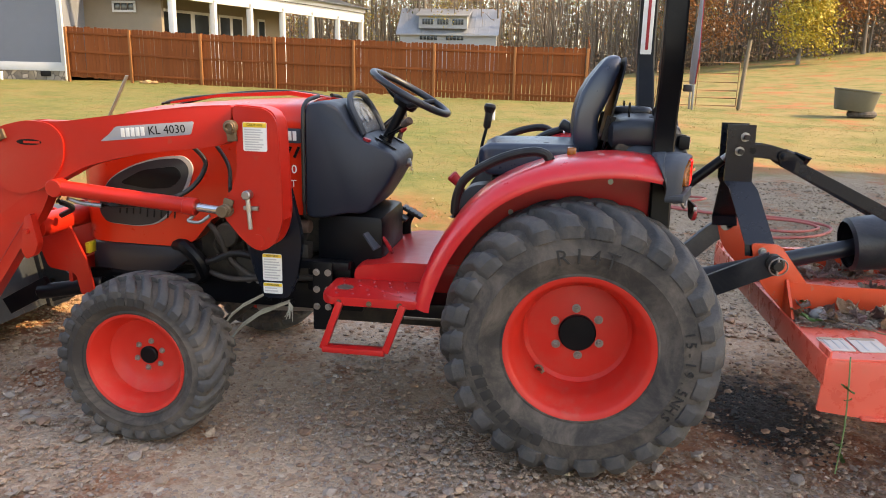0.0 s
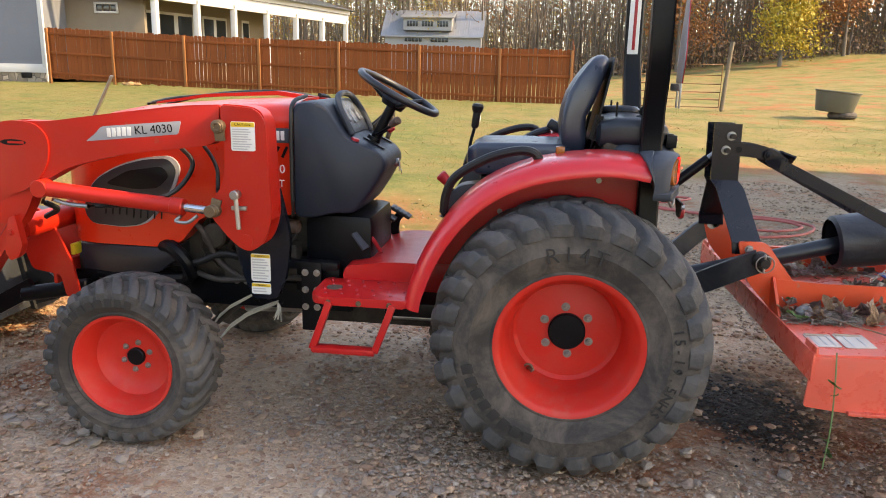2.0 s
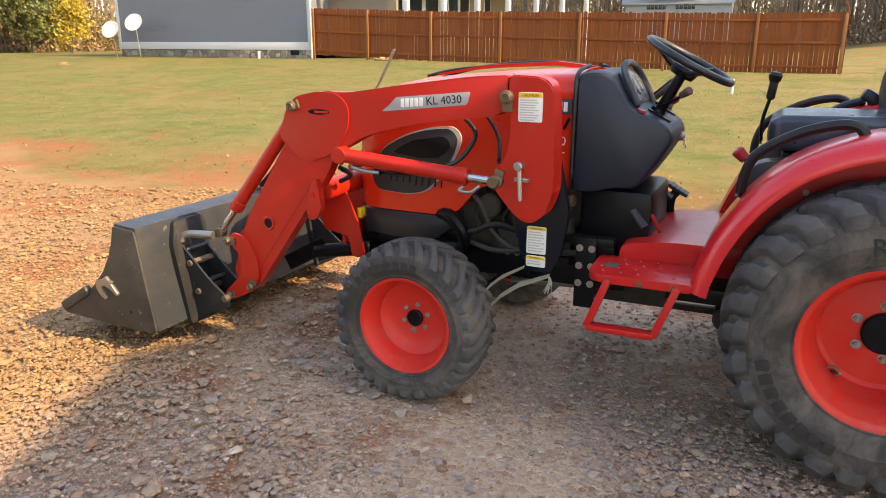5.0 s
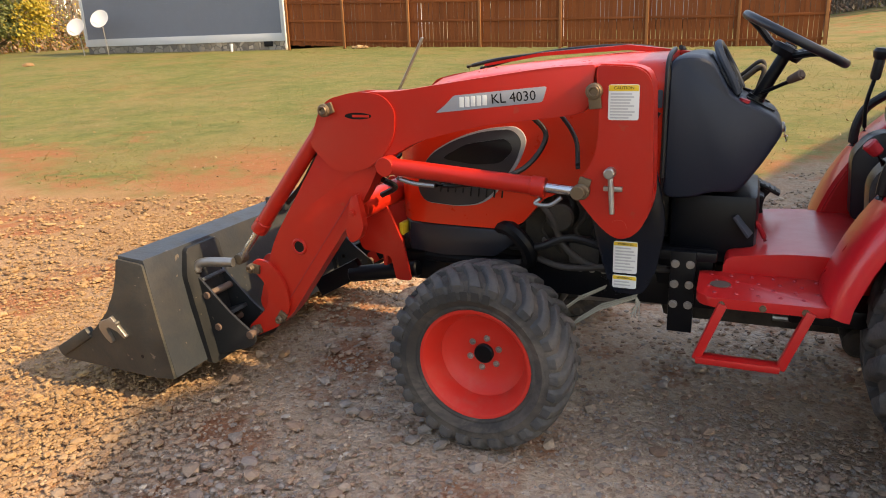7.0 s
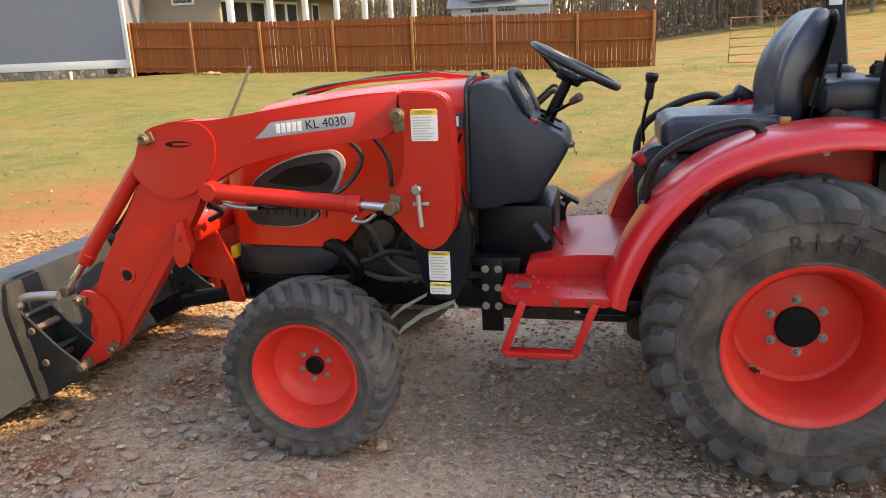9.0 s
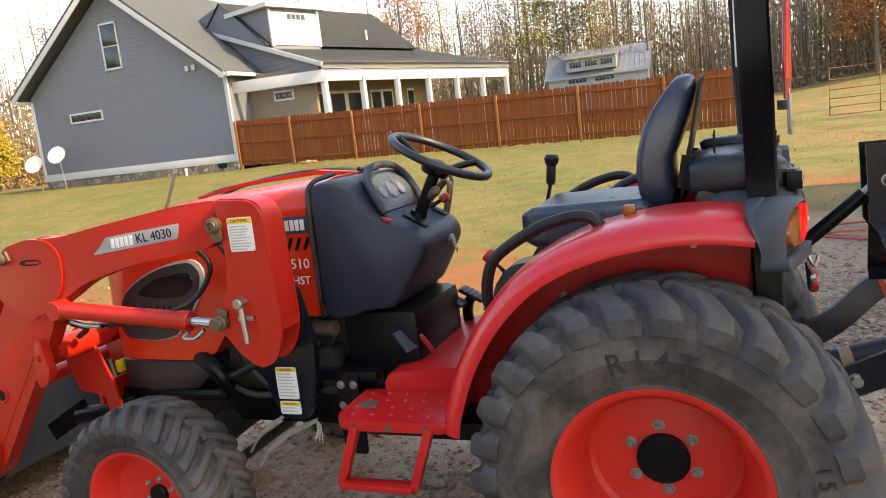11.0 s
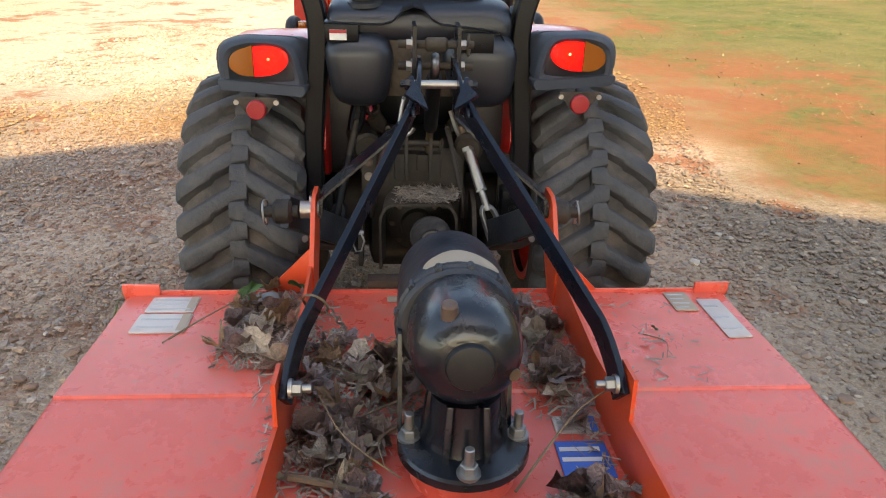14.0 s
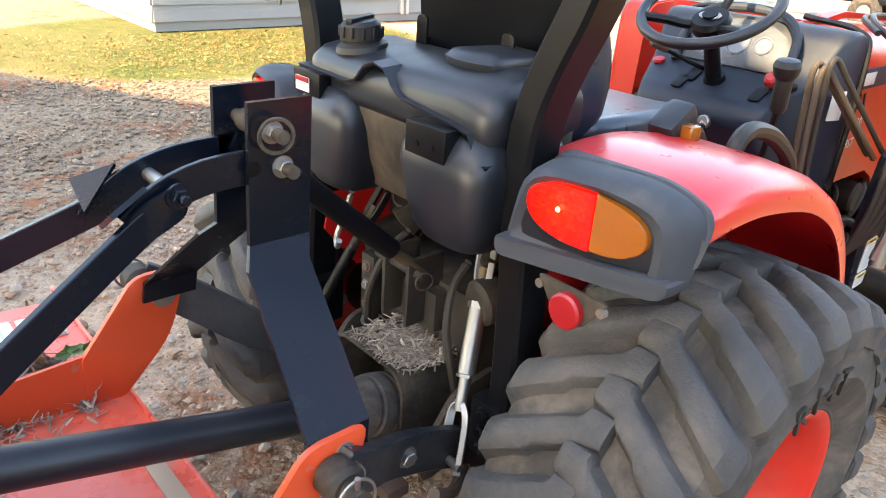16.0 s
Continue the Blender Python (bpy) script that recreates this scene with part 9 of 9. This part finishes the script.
def build_grass():
    rng = np.random.RandomState(4)
    n = 150000
    y = 2.5 + 22 * rng.rand(n) ** 1.5
    x = -22 + rng.rand(n) * 34
    k = int(n * 0.12)
    x[:k], y[:k] = -2.8 + rng.randn(k) * 1.5, -6.7 + rng.randn(k) * 0.75
    keep = []
    for i in range(n):
        if i < k:
            keep.append(((x[i] + 2.8) / 3.0) ** 2 + ((y[i] + 7.4) / 2.2) ** 2 < 0.95 and (y[i] > -8.0 or x[i] > -2.2))
        else:
            d = y[i] - lawn_edge(x[i]) - noise.noise((x[i] * 0.45, y[i] * 0.45, 1)) * 1.2
            bare = noise.noise((x[i] * 0.5, y[i] * 0.5, 7.0)) > 0.28
            keep.append(d > 0.3 and not bare and rng.rand() < min(1, 0.3 + d * 0.35))
    keep = np.array(keep)
    x, y = x[keep], y[keep]
    m = len(x)
    z = np.array([ground_z(a, b) for a, b in zip(x, y)]) - 0.01
    z += np.array([noise.noise((a * 0.25, b * 0.25, 5)) * 0.06 if b > 5 else 0 for a, b in zip(x, y)])
    far = np.clip((y - 3) / 12, 0, 1)
    h = (0.008 + 0.014 * rng.rand(m)) * (1 + 0.2 * far)
    w = (0.003 + 0.003 * rng.rand(m)) * (1 + 0.6 * far)
    a = rng.rand(m) * 2 * np.pi
    lx, ly = rng.randn(m) * 0.025, rng.randn(m) * 0.025
    v = np.zeros((m, 3, 3))
    v[:, 0] = np.stack([x - w * np.cos(a), y - w * np.sin(a), z], 1)
    v[:, 1] = np.stack([x + w * np.cos(a), y + w * np.sin(a), z], 1)
    v[:, 2] = np.stack([x + lx, y + ly, z + h], 1)
    me = bpy.data.meshes.new("grass")
    me.from_pydata(v.reshape(-1, 3).tolist(), [], np.arange(3 * m).reshape(-1, 3).tolist())
    me.materials.append(M_GRASS)
    tagged(new("grass", me), "thin patchy yellow-green autumn grass", "grass", "", "stuff")


build_grass()


def pebble_mesh(seed, n_cut=1):
    rng = random.Random(seed)
    bm = B()
    bmesh.ops.create_icosphere(bm, subdivisions=1, radius=0.5)
    sx, sy, sz = rng.uniform(0.75, 1.25), rng.uniform(0.6, 1.0), rng.uniform(0.35, 0.6)
    for v in bm.verts:
        v.co = Vector((v.co.x * sx, v.co.y * sy, v.co.z * sz)) * rng.uniform(0.75, 1.2)
    vs = np.array([v.co[:] for v in bm.verts])
    fs = [[v.index for v in f.verts] for f in bm.faces]
    bm.free()
    return vs, fs


PEBBLES = [pebble_mesh(s) for s in range(10)]


def chip_mesh(seed):
    """An eight-sided sharp chip of stone."""
    rng = np.random.RandomState(seed)
    v = np.array([(1, 0, 0), (-1, 0, 0), (0, 1, 0), (0, -1, 0), (0, 0, 1), (0, 0, -1)], float) * (0.55, 0.42, 0.3)
    v = v * rng.uniform(0.7, 1.3, (6, 1)) + rng.uniform(-0.14, 0.14, (6, 3))
    return v, [[0, 2, 4], [2, 1, 4], [1, 3, 4], [3, 0, 4], [2, 0, 5], [1, 2, 5], [3, 1, 5], [0, 3, 5]]


CHIPS = [chip_mesh(s) for s in range(8)]


def build_gravel():
    rng = np.random.RandomState(11)
    allv, allf, o = [], [], 0
    zones = [((-4.6, 2.8), (-2.7, -0.4), 32000, 0.023), ((-4.6, 3.0), (-0.4, 3.2), 22000, 0.025), ((-4.0, 2.5), (-6.0, -2.7), 20000, 0.03), ((-9, -4.6), (-4, 2.6), 12000, 0.033), ((-0.5, 4.5), (3.2, 7.6), 7000, 0.03),
             ((-3.6, 2.2), (-2.6, -0.2), 42000, 0.0135), ((-5.5, -2.8), (-2.6, 2.4), 26000, 0.0165), ((-1.2, 3.2), (1.0, 4.0), 12000, 0.028)]
    for (x0, x1), (y0, y1), n, s in zones:
        for _ in range(n):
            x, y = rng.uniform(x0, x1), rng.uniform(y0, y1)
            dens = noise.noise((x * 0.8, y * 0.8, 9.0))
            if dens < rng.uniform(-1.0, 0.3):
                continue
            if y > lawn_edge(x) - 0.2 or ((x + 2.8) / 3.0) ** 2 + ((y + 7.4) / 2.2) ** 2 < 0.9:
                continue
            k = min(s * rng.lognormal(-0.25, 0.42), 0.075)
            vs, fs = PEBBLES[rng.randint(10)] if k > 0.019 else CHIPS[rng.randint(8)]
            a = rng.rand() * 6.283
            c, t = math.cos(a), math.sin(a)
            R = np.array([[c, -t, 0], [t, c, 0], [0, 0, 1]])
            p = vs @ R.T * k + np.array([x, y, ground_z(x, y) + k * rng.uniform(0.0, 0.14)])
            allv.append(p)
            allf += [[i + o for i in f] for f in fs]
            o += len(p)
    me = bpy.data.meshes.new("gravel")
    me.from_pydata(np.concatenate(allv).tolist(), [], allf)
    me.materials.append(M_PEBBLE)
    tagged(new("gravel", me), "loose angular brown and grey driveway gravel", "gravel", "", "stuff")
    shared = []
    for vs, fs in PEBBLES:
        me = bpy.data.meshes.new("stone")
        me.from_pydata(vs.tolist(), [], fs)
        me.materials.append(M_PEBBLE)
        shared.append(me)
    spots = [(-2.25, -0.70, 0.085), (-2.9, -0.62, 0.08), (-2.6, -1.25, 0.07)]
    while len(spots) < 290:
        x, y = rng.uniform(-4.2, 2.0), rng.uniform(-2.4, -0.3)
        if abs(y + 0.55) < 0.25 and (abs(x) < 0.2 or abs(x + 1.7) < 0.2):
            continue
        spots.append((x, y, rng.uniform(0.04, 0.075)))
    for x, y, k in spots:
        ob = new("stone", shared[rng.randint(10)])
        ob.parent = ground
        ob.matrix_basis = Matrix.LocRotScale((x, y, ground_z(x, y) + k * 0.1), Euler((rng.uniform(-0.3, 0.3), rng.uniform(-0.3, 0.3), rng.uniform(0, 6.28))), (k, k, k))


build_gravel()


# dead leaves, twigs and clippings on the deck
def leaf_mesh(seed, lobes=5, curl=0.25):
    rng = random.Random(seed)
    bm = B()
    n = 22
    mid = [bm.verts.new((0, t, curl * 0.25 * math.sin(3 * t))) for t in np.linspace(-0.5, 0.5, 6)]
    rim = []
    for i in range(n):
        a = 2 * math.pi * i / n
        r = 0.38 + 0.08 * math.cos(lobes * a + 0.4) + rng.uniform(-0.07, 0.07)
        x, y = r * math.sin(a) * 0.85, r * math.cos(a) * 1.1
        rim.append(bm.verts.new((x * (1 - 0.35 * curl), y, curl * (abs(x) * 2.0 + 0.5 * y * y + 0.25 * math.sin(3 * a) + rng.uniform(-0.15, 0.2)))))
    for v in mid:
        bm.verts.remove(v)
    c = bm.verts.new((0, 0, 0))
    for i in range(n):
        bm.faces.new((c, rim[i], rim[(i + 1) % n]))
    ext = [f for f in bm.faces]
    g = bmesh.ops.solidify(bm, geom=ext, thickness=0.012)
    s = bm.verts.new((0, -0.75, 0.03))
    s1, s2 = bm.verts.new((0.012, -0.4, 0)), bm.verts.new((-0.012, -0.4, 0))
    bm.faces.new((s, s1, s2))
    me = bpy.data.meshes.new("dead_leaf")
    bm.to_mesh(me)
    bm.free()
    return me


DEAD = []
for k, c in enumerate(((0.36, 0.25, 0.2), (0.55, 0.43, 0.36), (0.3, 0.2, 0.175), (0.6, 0.48, 0.36), (0.52, 0.42, 0.4), (0.46, 0.29, 0.17))):
    me = leaf_mesh(40 + k, 5 if k % 2 else 3, 0.3 + 0.1 * (k % 3))
    n_ = Nodes("dry_leaf_tone")
    v_ = n_.noise(7, 4)
    me.materials.append(n_.done(n_.mix(v_, scaled(c, 0.6), scaled(c, 1.25)), 0.75, 0.0, n_.bump(n_.noise(12, 3), 0.5, 0.05)))
    DEAD.append(me)

HEAPS = [(1.02, -0.42, 0.12, 0.07, 20), (0.93, -0.46, 0.06, 0.06, 4), (1.22, -0.24, 0.1, 0.11, 22), (1.30, -0.12, 0.08, 0.1, 16), (1.48, -0.2, 0.08, 0.11, 26), (1.60, -0.15, 0.06, 0.08, 14), (1.03, 0.24, 0.13, 0.055, 18), (1.22, 0.25, 0.12, 0.05, 20), (1.64, 0.24, 0.04, 0.06, 10), (1.75, 0.1, 0.06, 0.12, 14), (1.8, -0.5, 0.1, 0.1, 6)]
_rng = random.Random(77)
for hx, hy, sx, sy, n in HEAPS:
    for k in range(n):
        x, y = hx + _rng.gauss(0, sx * 0.6), hy + _rng.gauss(0, sy * 0.6)
        if (x - 1.575) ** 2 + (y - 0.015) ** 2 < 0.03 or x < 0.83:
            continue
        sz = _rng.uniform(0.05, 0.115)
        ob = new("dead_leaf", DEAD[_rng.randrange(6)])
        ob.matrix_basis = Matrix.LocRotScale((x, y, deck_z(x) + 0.012 + 0.02 * _rng.random()), Euler((_rng.gauss(0, 0.45), _rng.gauss(0, 0.45), _rng.uniform(0, 6.28))), (sz, sz, sz))
        tagged(ob, "curled dry brown leaf on the orange deck", "leaf", "dead leaves on the deck")


def build_clippings():
    rng = random.Random(5)
    s = Soup()
    for hx, hy, sx, sy, n in HEAPS + [(0.95, -0.44, 0.1, 0.06, 60), (1.05, -0.42, 0.1, 0.07, 50), (1.25, 0.5, 0.02, 0.12, 2), (0.3, 0.01, 0.07, 0.085, 60), (1.1, 0.52, 0.06, 0.08, 5), (0.92, 0.47, 0.03, 0.15, 3), (1.33, 0.28, 0.2, 0.03, 10), (1.33, -0.29, 0.3, 0.03, 14)]:
        for _ in range(n * (34 if abs(hy) < 0.45 else 10)):
            x, y = hx + max(-1.5, min(1.5, rng.gauss(0, 0.75))) * sx, hy + max(-1.5, min(1.5, rng.gauss(0, 0.75))) * sy
            z = (deck_z(x) if x > 0.8 else 0.695) + abs(rng.gauss(0, 0.008)) + 0.002
            if x < 0.8 and (x < 0.2 or x > 0.39 or abs(y) > 0.105):
                continue
            if x > 0.8 and (x - 1.575) ** 2 + (y - 0.015) ** 2 < 0.03:
                continue
            a, L = rng.uniform(0, 6.28), rng.uniform(0.008, 0.04)
            w = rng.uniform(0.0006, 0.0022)
            d = Vector((math.cos(a), math.sin(a), rng.gauss(0, 0.25)))
            c = Vector((-math.sin(a), math.cos(a), rng.gauss(0, 0.4)))
            p = Vector((x, y, z))
            o = len(s.v)
            s.v += [p - d * L / 2 - c * w, p - d * L / 2 + c * w, p + d * L / 2 + c * w, p + d * L / 2 - c * w]
            s.f.append((o, o + 1, o + 2, o + 3))
    tagged(new("leaf_litter", s.mesh("leaf_litter", M_CLIPPINGS)), "dry grass clippings and leaf crumbs on the deck", "litter", "", "stuff")


build_clippings()
for pts, r in (([(1.1, -0.66, 0.612), (1.0, -0.585, 0.622), (0.88, -0.48, 0.635)], 0.003), ([(1.58, -0.32, 0.625), (1.62, -0.2, 0.63), (1.70, -0.03, 0.64)], 0.008), ([(1.64, 0.1, 0.63), (1.5, 0.24, 0.70), (1.44, 0.36, 0.73)], 0.003), ([(1.33, -0.05, 0.63), (1.42, -0.16, 0.64), (1.5, -0.24, 0.65)], 0.003),
               ([(1.46, -0.1, 0.64), (1.53, -0.14, 0.66), (1.62, -0.13, 0.68)], 0.0025), ([(1.08, 0.5, 0.615), (1.13, 0.55, 0.62), (1.2, 0.53, 0.618)], 0.002), ([(1.18, -0.35, 0.63), (1.28, -0.2, 0.64), (1.3, -0.08, 0.65)], 0.0025), ([(1.6, -0.1, 0.63), (1.57, -0.2, 0.7), (1.5, -0.25, 0.74)], 0.002)):
    bm = B()
    tube(bm, pts, r, 6, r1=r * 0.4)
    tagged(part("twig", bm, M_TWIG), "thin dry twig lying on the deck", "twig", "twigs on the deck")

bm = B()
bmesh.ops.create_icosphere(bm, subdivisions=3, radius=1, matrix=Matrix.LocRotScale((0.90, -0.435, 0.612), Euler((0.2, 0.1, 0.7)), (0.036, 0.028, 0.023)))
for v in bm.verts:
    v.co += Vector((0.006, 0.006, 0.005)) * noise.noise(v.co * 40)
tagged(part("loose_stone", bm, M_GREYSTONE), "rough grey stone lying in the clippings", "stone")

# green weed leaves by the lug
GREEN = leaf_mesh(61, 2, 0.2)
GREEN.name = "green_leaf"
GREEN.materials.append(M_LEAF_FRESH)
for x, y, z, sz, a in ((0.84, -0.50, 0.615, 0.075, 0.5), (0.87, -0.51, 0.612, 0.06, 1.9), (0.865, -0.37, 0.64, 0.06, 2.7), (1.12, 0.06, 0.62, 0.03, 1.0), (1.05, 0.55, 0.61, 0.025, 2.0), (0.86, -0.88, 0.50, 0.05, 1.2), (0.87, -0.875, 0.46, 0.04, 3.2), (0.86, -0.88, 0.30, 0.045, 2.2), (0.87, -0.89, 0.26, 0.04, 0.2)):
    ob = new("green_leaf", GREEN)
    ob.matrix_basis = Matrix.LocRotScale((x, y, z), Euler((0.5, 0.3, a)) if z < 0.55 else Euler((0.15, 0.25, a)), (sz, sz, sz))
    tagged(ob, "fresh green weed leaf caught on the cutter", "leaf", "green leaves on the cutter")
bm = B()
tube(bm, [(0.87, -0.84, 0.60), (0.865, -0.875, 0.5), (0.87, -0.88, 0.35), (0.862, -0.885, 0.2)], 0.0025, 6)
tagged(part("weed_stem", bm, M_LEAF_FRESH), "thin green weed stem hanging from the deck", "weed")

# charcoal on the gravel
def build_charcoal():
    rng = np.random.RandomState(2)
    allv, allf, o = [], [], 0
    for _ in range(1900):
        x, y = 0.88 + rng.randn() * 0.1, -0.02 + rng.randn() * 0.15
        vs, fs = PEBBLES[rng.randint(10)]
        k = rng.uniform(0.006, 0.026)
        p = vs * k + np.array([x, y, ground_z(x, y) + k * 0.2])
        allv.append(p)
        allf += [[i + o for i in f] for f in fs]
        o += len(p)
    me = bpy.data.meshes.new("charcoal")
    me.from_pydata(np.concatenate(allv).tolist(), [], allf)
    me.materials.append(M_COAL)
    tagged(new("charcoal", me), "scattered black charcoal crumbs on the gravel", "charcoal", "", "stuff")


M_COAL = paint("charcoal_black", (0.012, 0.012, 0.013), 0.6, dusty=0.1)
build_charcoal()

# straw caught under the loader bracket
def build_straw():
    rng = random.Random(3)
    s = Soup()
    for pts, n, wide, fray in (([(-1.327, -0.380, 0.526), (-1.427, -0.380, 0.467), (-1.481, -0.380, 0.422), (-1.526, -0.380, 0.358)], 16, 0.010, 0.003), ([(-1.216, -0.380, 0.500), (-1.348, -0.380, 0.442), (-1.431, -0.380, 0.379), (-1.492, -0.380, 0.308)], 24, 0.014, 0.003), ([(-1.216, -0.380, 0.498), (-1.209, -0.380, 0.472), (-1.225, -0.380, 0.430)], 9, 0.006, 0.016)):
        pts = [Vector(p) for p in pts]
        for k in range(n):
            u = rng.uniform(-1, 1)
            spread = (0.7, 1.1, 0.9, 0.15) if len(pts) == 4 else (0.4, 0.8, 1.0)
            line = [p + Vector((0.5 * u * wide, rng.gauss(0, 0.003), u * wide)) * w + Vector((rng.gauss(0, fray), rng.gauss(0, fray), rng.gauss(0, fray))) * (i / len(pts)) for i, (p, w) in enumerate(zip(pts, spread))]
            s.limb(line, [0.0016, 0.002, 0.0018, 0.0008][:len(line)], 3)
    tagged(new("straw", s.mesh("straw", M_STRAW)), "pale dry grass stalks caught under the loader mount", "straw", "", "stuff")


M_STRAW = leafy("pale_straw", (0.36, 0.34, 0.27), (0.48, 0.46, 0.38), (0.26, 0.24, 0.18))
build_straw()

# red hose on the gravel behind the tractor
for k, pts in enumerate(([(1.0, 5.6), (1.25, 5.35), (1.7, 5.05), (2.4, 4.95), (2.75, 4.6), (2.5, 4.15), (2.05, 3.95), (1.75, 4.1)], [(0.95, 5.4), (1.3, 5.15), (1.8, 4.9), (2.45, 4.75), (2.6, 4.45), (2.2, 4.2), (1.6, 4.5)], [(1.1, 5.8), (1.5, 5.9), (1.75, 5.8), (1.4, 5.5), (1.1, 5.45)])):
    bm = B()
    tube(bm, [(x, y, ground_z(x, y) + 0.02 + 0.012 * k) for x, y in pts], 0.014, 8)
    tagged(part("air_hose", bm, M_REDHOSE), "faded red hose coiled on the gravel", "hose", "red hoses")

# flat trailer over the drive
trailer = thing("flat_trailer", "low black flat trailer with a tan load", "trailer", (-16.2, -4.2, 0))
bm = B()
box(bm, (0, 0, 0.55), (1.8, 5.0, 0.12), 0.02)
part("trailer_bed", bm, M_BLACK, trailer)
bm = B()
box(bm, (0, 0, 0.78), (1.5, 4.2, 0.34), 0.03)
part("load", bm, M_CREAM, trailer, "tan boxed load")
for y in (-0.5, 0.4):
    for x in (-0.85, 0.85):
        bm = B()
        torus(bm, (x, y, 0.33), (1, 0, 0), 0.22, 0.11, 28, 10)
        w = part("wheel", bm, M_TYRE, trailer)
        bm = B()
        cyl(bm, (x - 0.06, y, 0.33), (x + 0.06, y, 0.33), 0.15, seg=20, bev=0.02)
        part("rim", bm, M_ZINC, w)

# fallen leaves on the yard
FALL = leaf_mesh(71, 5, 0.2)
FALL.name = "fallen_leaf"
FALL.materials.append(M_LEAF_DEAD)
for k in range(110):
    x, y = _rng.uniform(-7, 2.5), _rng.uniform(-6, 5)
    if -2.2 < x < 2.4 and abs(y) < 0.9:
        continue
    sz = _rng.uniform(0.03, 0.065)
    ob = new("fallen_leaf", FALL)
    ob.matrix_basis = Matrix.LocRotScale((x, y, ground_z(x, y) + 0.02), Euler((_rng.gauss(0, 0.3), _rng.gauss(0, 0.3), _rng.uniform(0, 6.28))), (sz, sz, sz))
    tagged(ob, "dry fallen leaf on the gravel", "leaf", "fallen leaves")

# pile of split rock and a log by the fence
for x, y, k in ((-15.4, 23.2, 0.35), (-15.1, 23.15, 0.25), (-27.4, 18.0, 0.4), (-15.7, 23.25, 0.2)):
    ob = new("rock", bpy.data.meshes["stone"])
    ob.matrix_basis = Matrix.LocRotScale((x, y, ground_z(x, y) + 0.05), Euler((0.2, 0.1, x)), (k, k, k * 1.3))
    tagged(ob, "rough pale rock lying in the grass", "rock", "rocks on the lawn")


# leaves blown over the grass by the white building
def build_leaf_scatter():
    rng = random.Random(15)
    s = Soup()
    for _ in range(2600):
        x, y = -2.6 + rng.gauss(0, 1.8), -6.8 + rng.gauss(0, 0.9)
        if (y < -7.98 and x < -2.1) or ((x + 2.8) / 3.3) ** 2 + ((y + 7.4) / 2.5) ** 2 > 1:
            continue
        s.leaf(Vector((x, y, ground_z(x, y) + rng.uniform(0.008, 0.02))), rng.uniform(0.025, 0.055), rng, 3.0)
    tagged(new("leaf_scatter", s.mesh("leaf_scatter", M_LEAF_STREWN)), "orange-brown leaves scattered over the short grass", "leaves", "", "stuff")


build_leaf_scatter()


# small leaves strewn over the lawn
def build_lawn_leaves():
    rng = random.Random(51)
    s = Soup()
    for _ in range(4500):
        x, y = rng.uniform(-24, 14), 3.5 + 20 * rng.random() ** 1.3
        if y < lawn_edge(x) + 0.2:
            continue
        s.leaf(Vector((x, y, ground_z(x, y) + 0.02 + (noise.noise((x * 0.25, y * 0.25, 5)) * 0.06 if y > 5 else 0))), rng.uniform(0.025, 0.055), rng, 2.5)
    tagged(new("lawn_leaves", s.mesh("lawn_leaves", M_LEAF_LAWN)), "small pale and rusty leaves strewn over the lawn", "leaves", "", "stuff")


M_LEAF_LAWN = leafy("strewn_leaf", (0.252, 0.175, 0.056), (0.21, 0.112, 0.042), (0.28, 0.217, 0.105))
build_lawn_leaves()
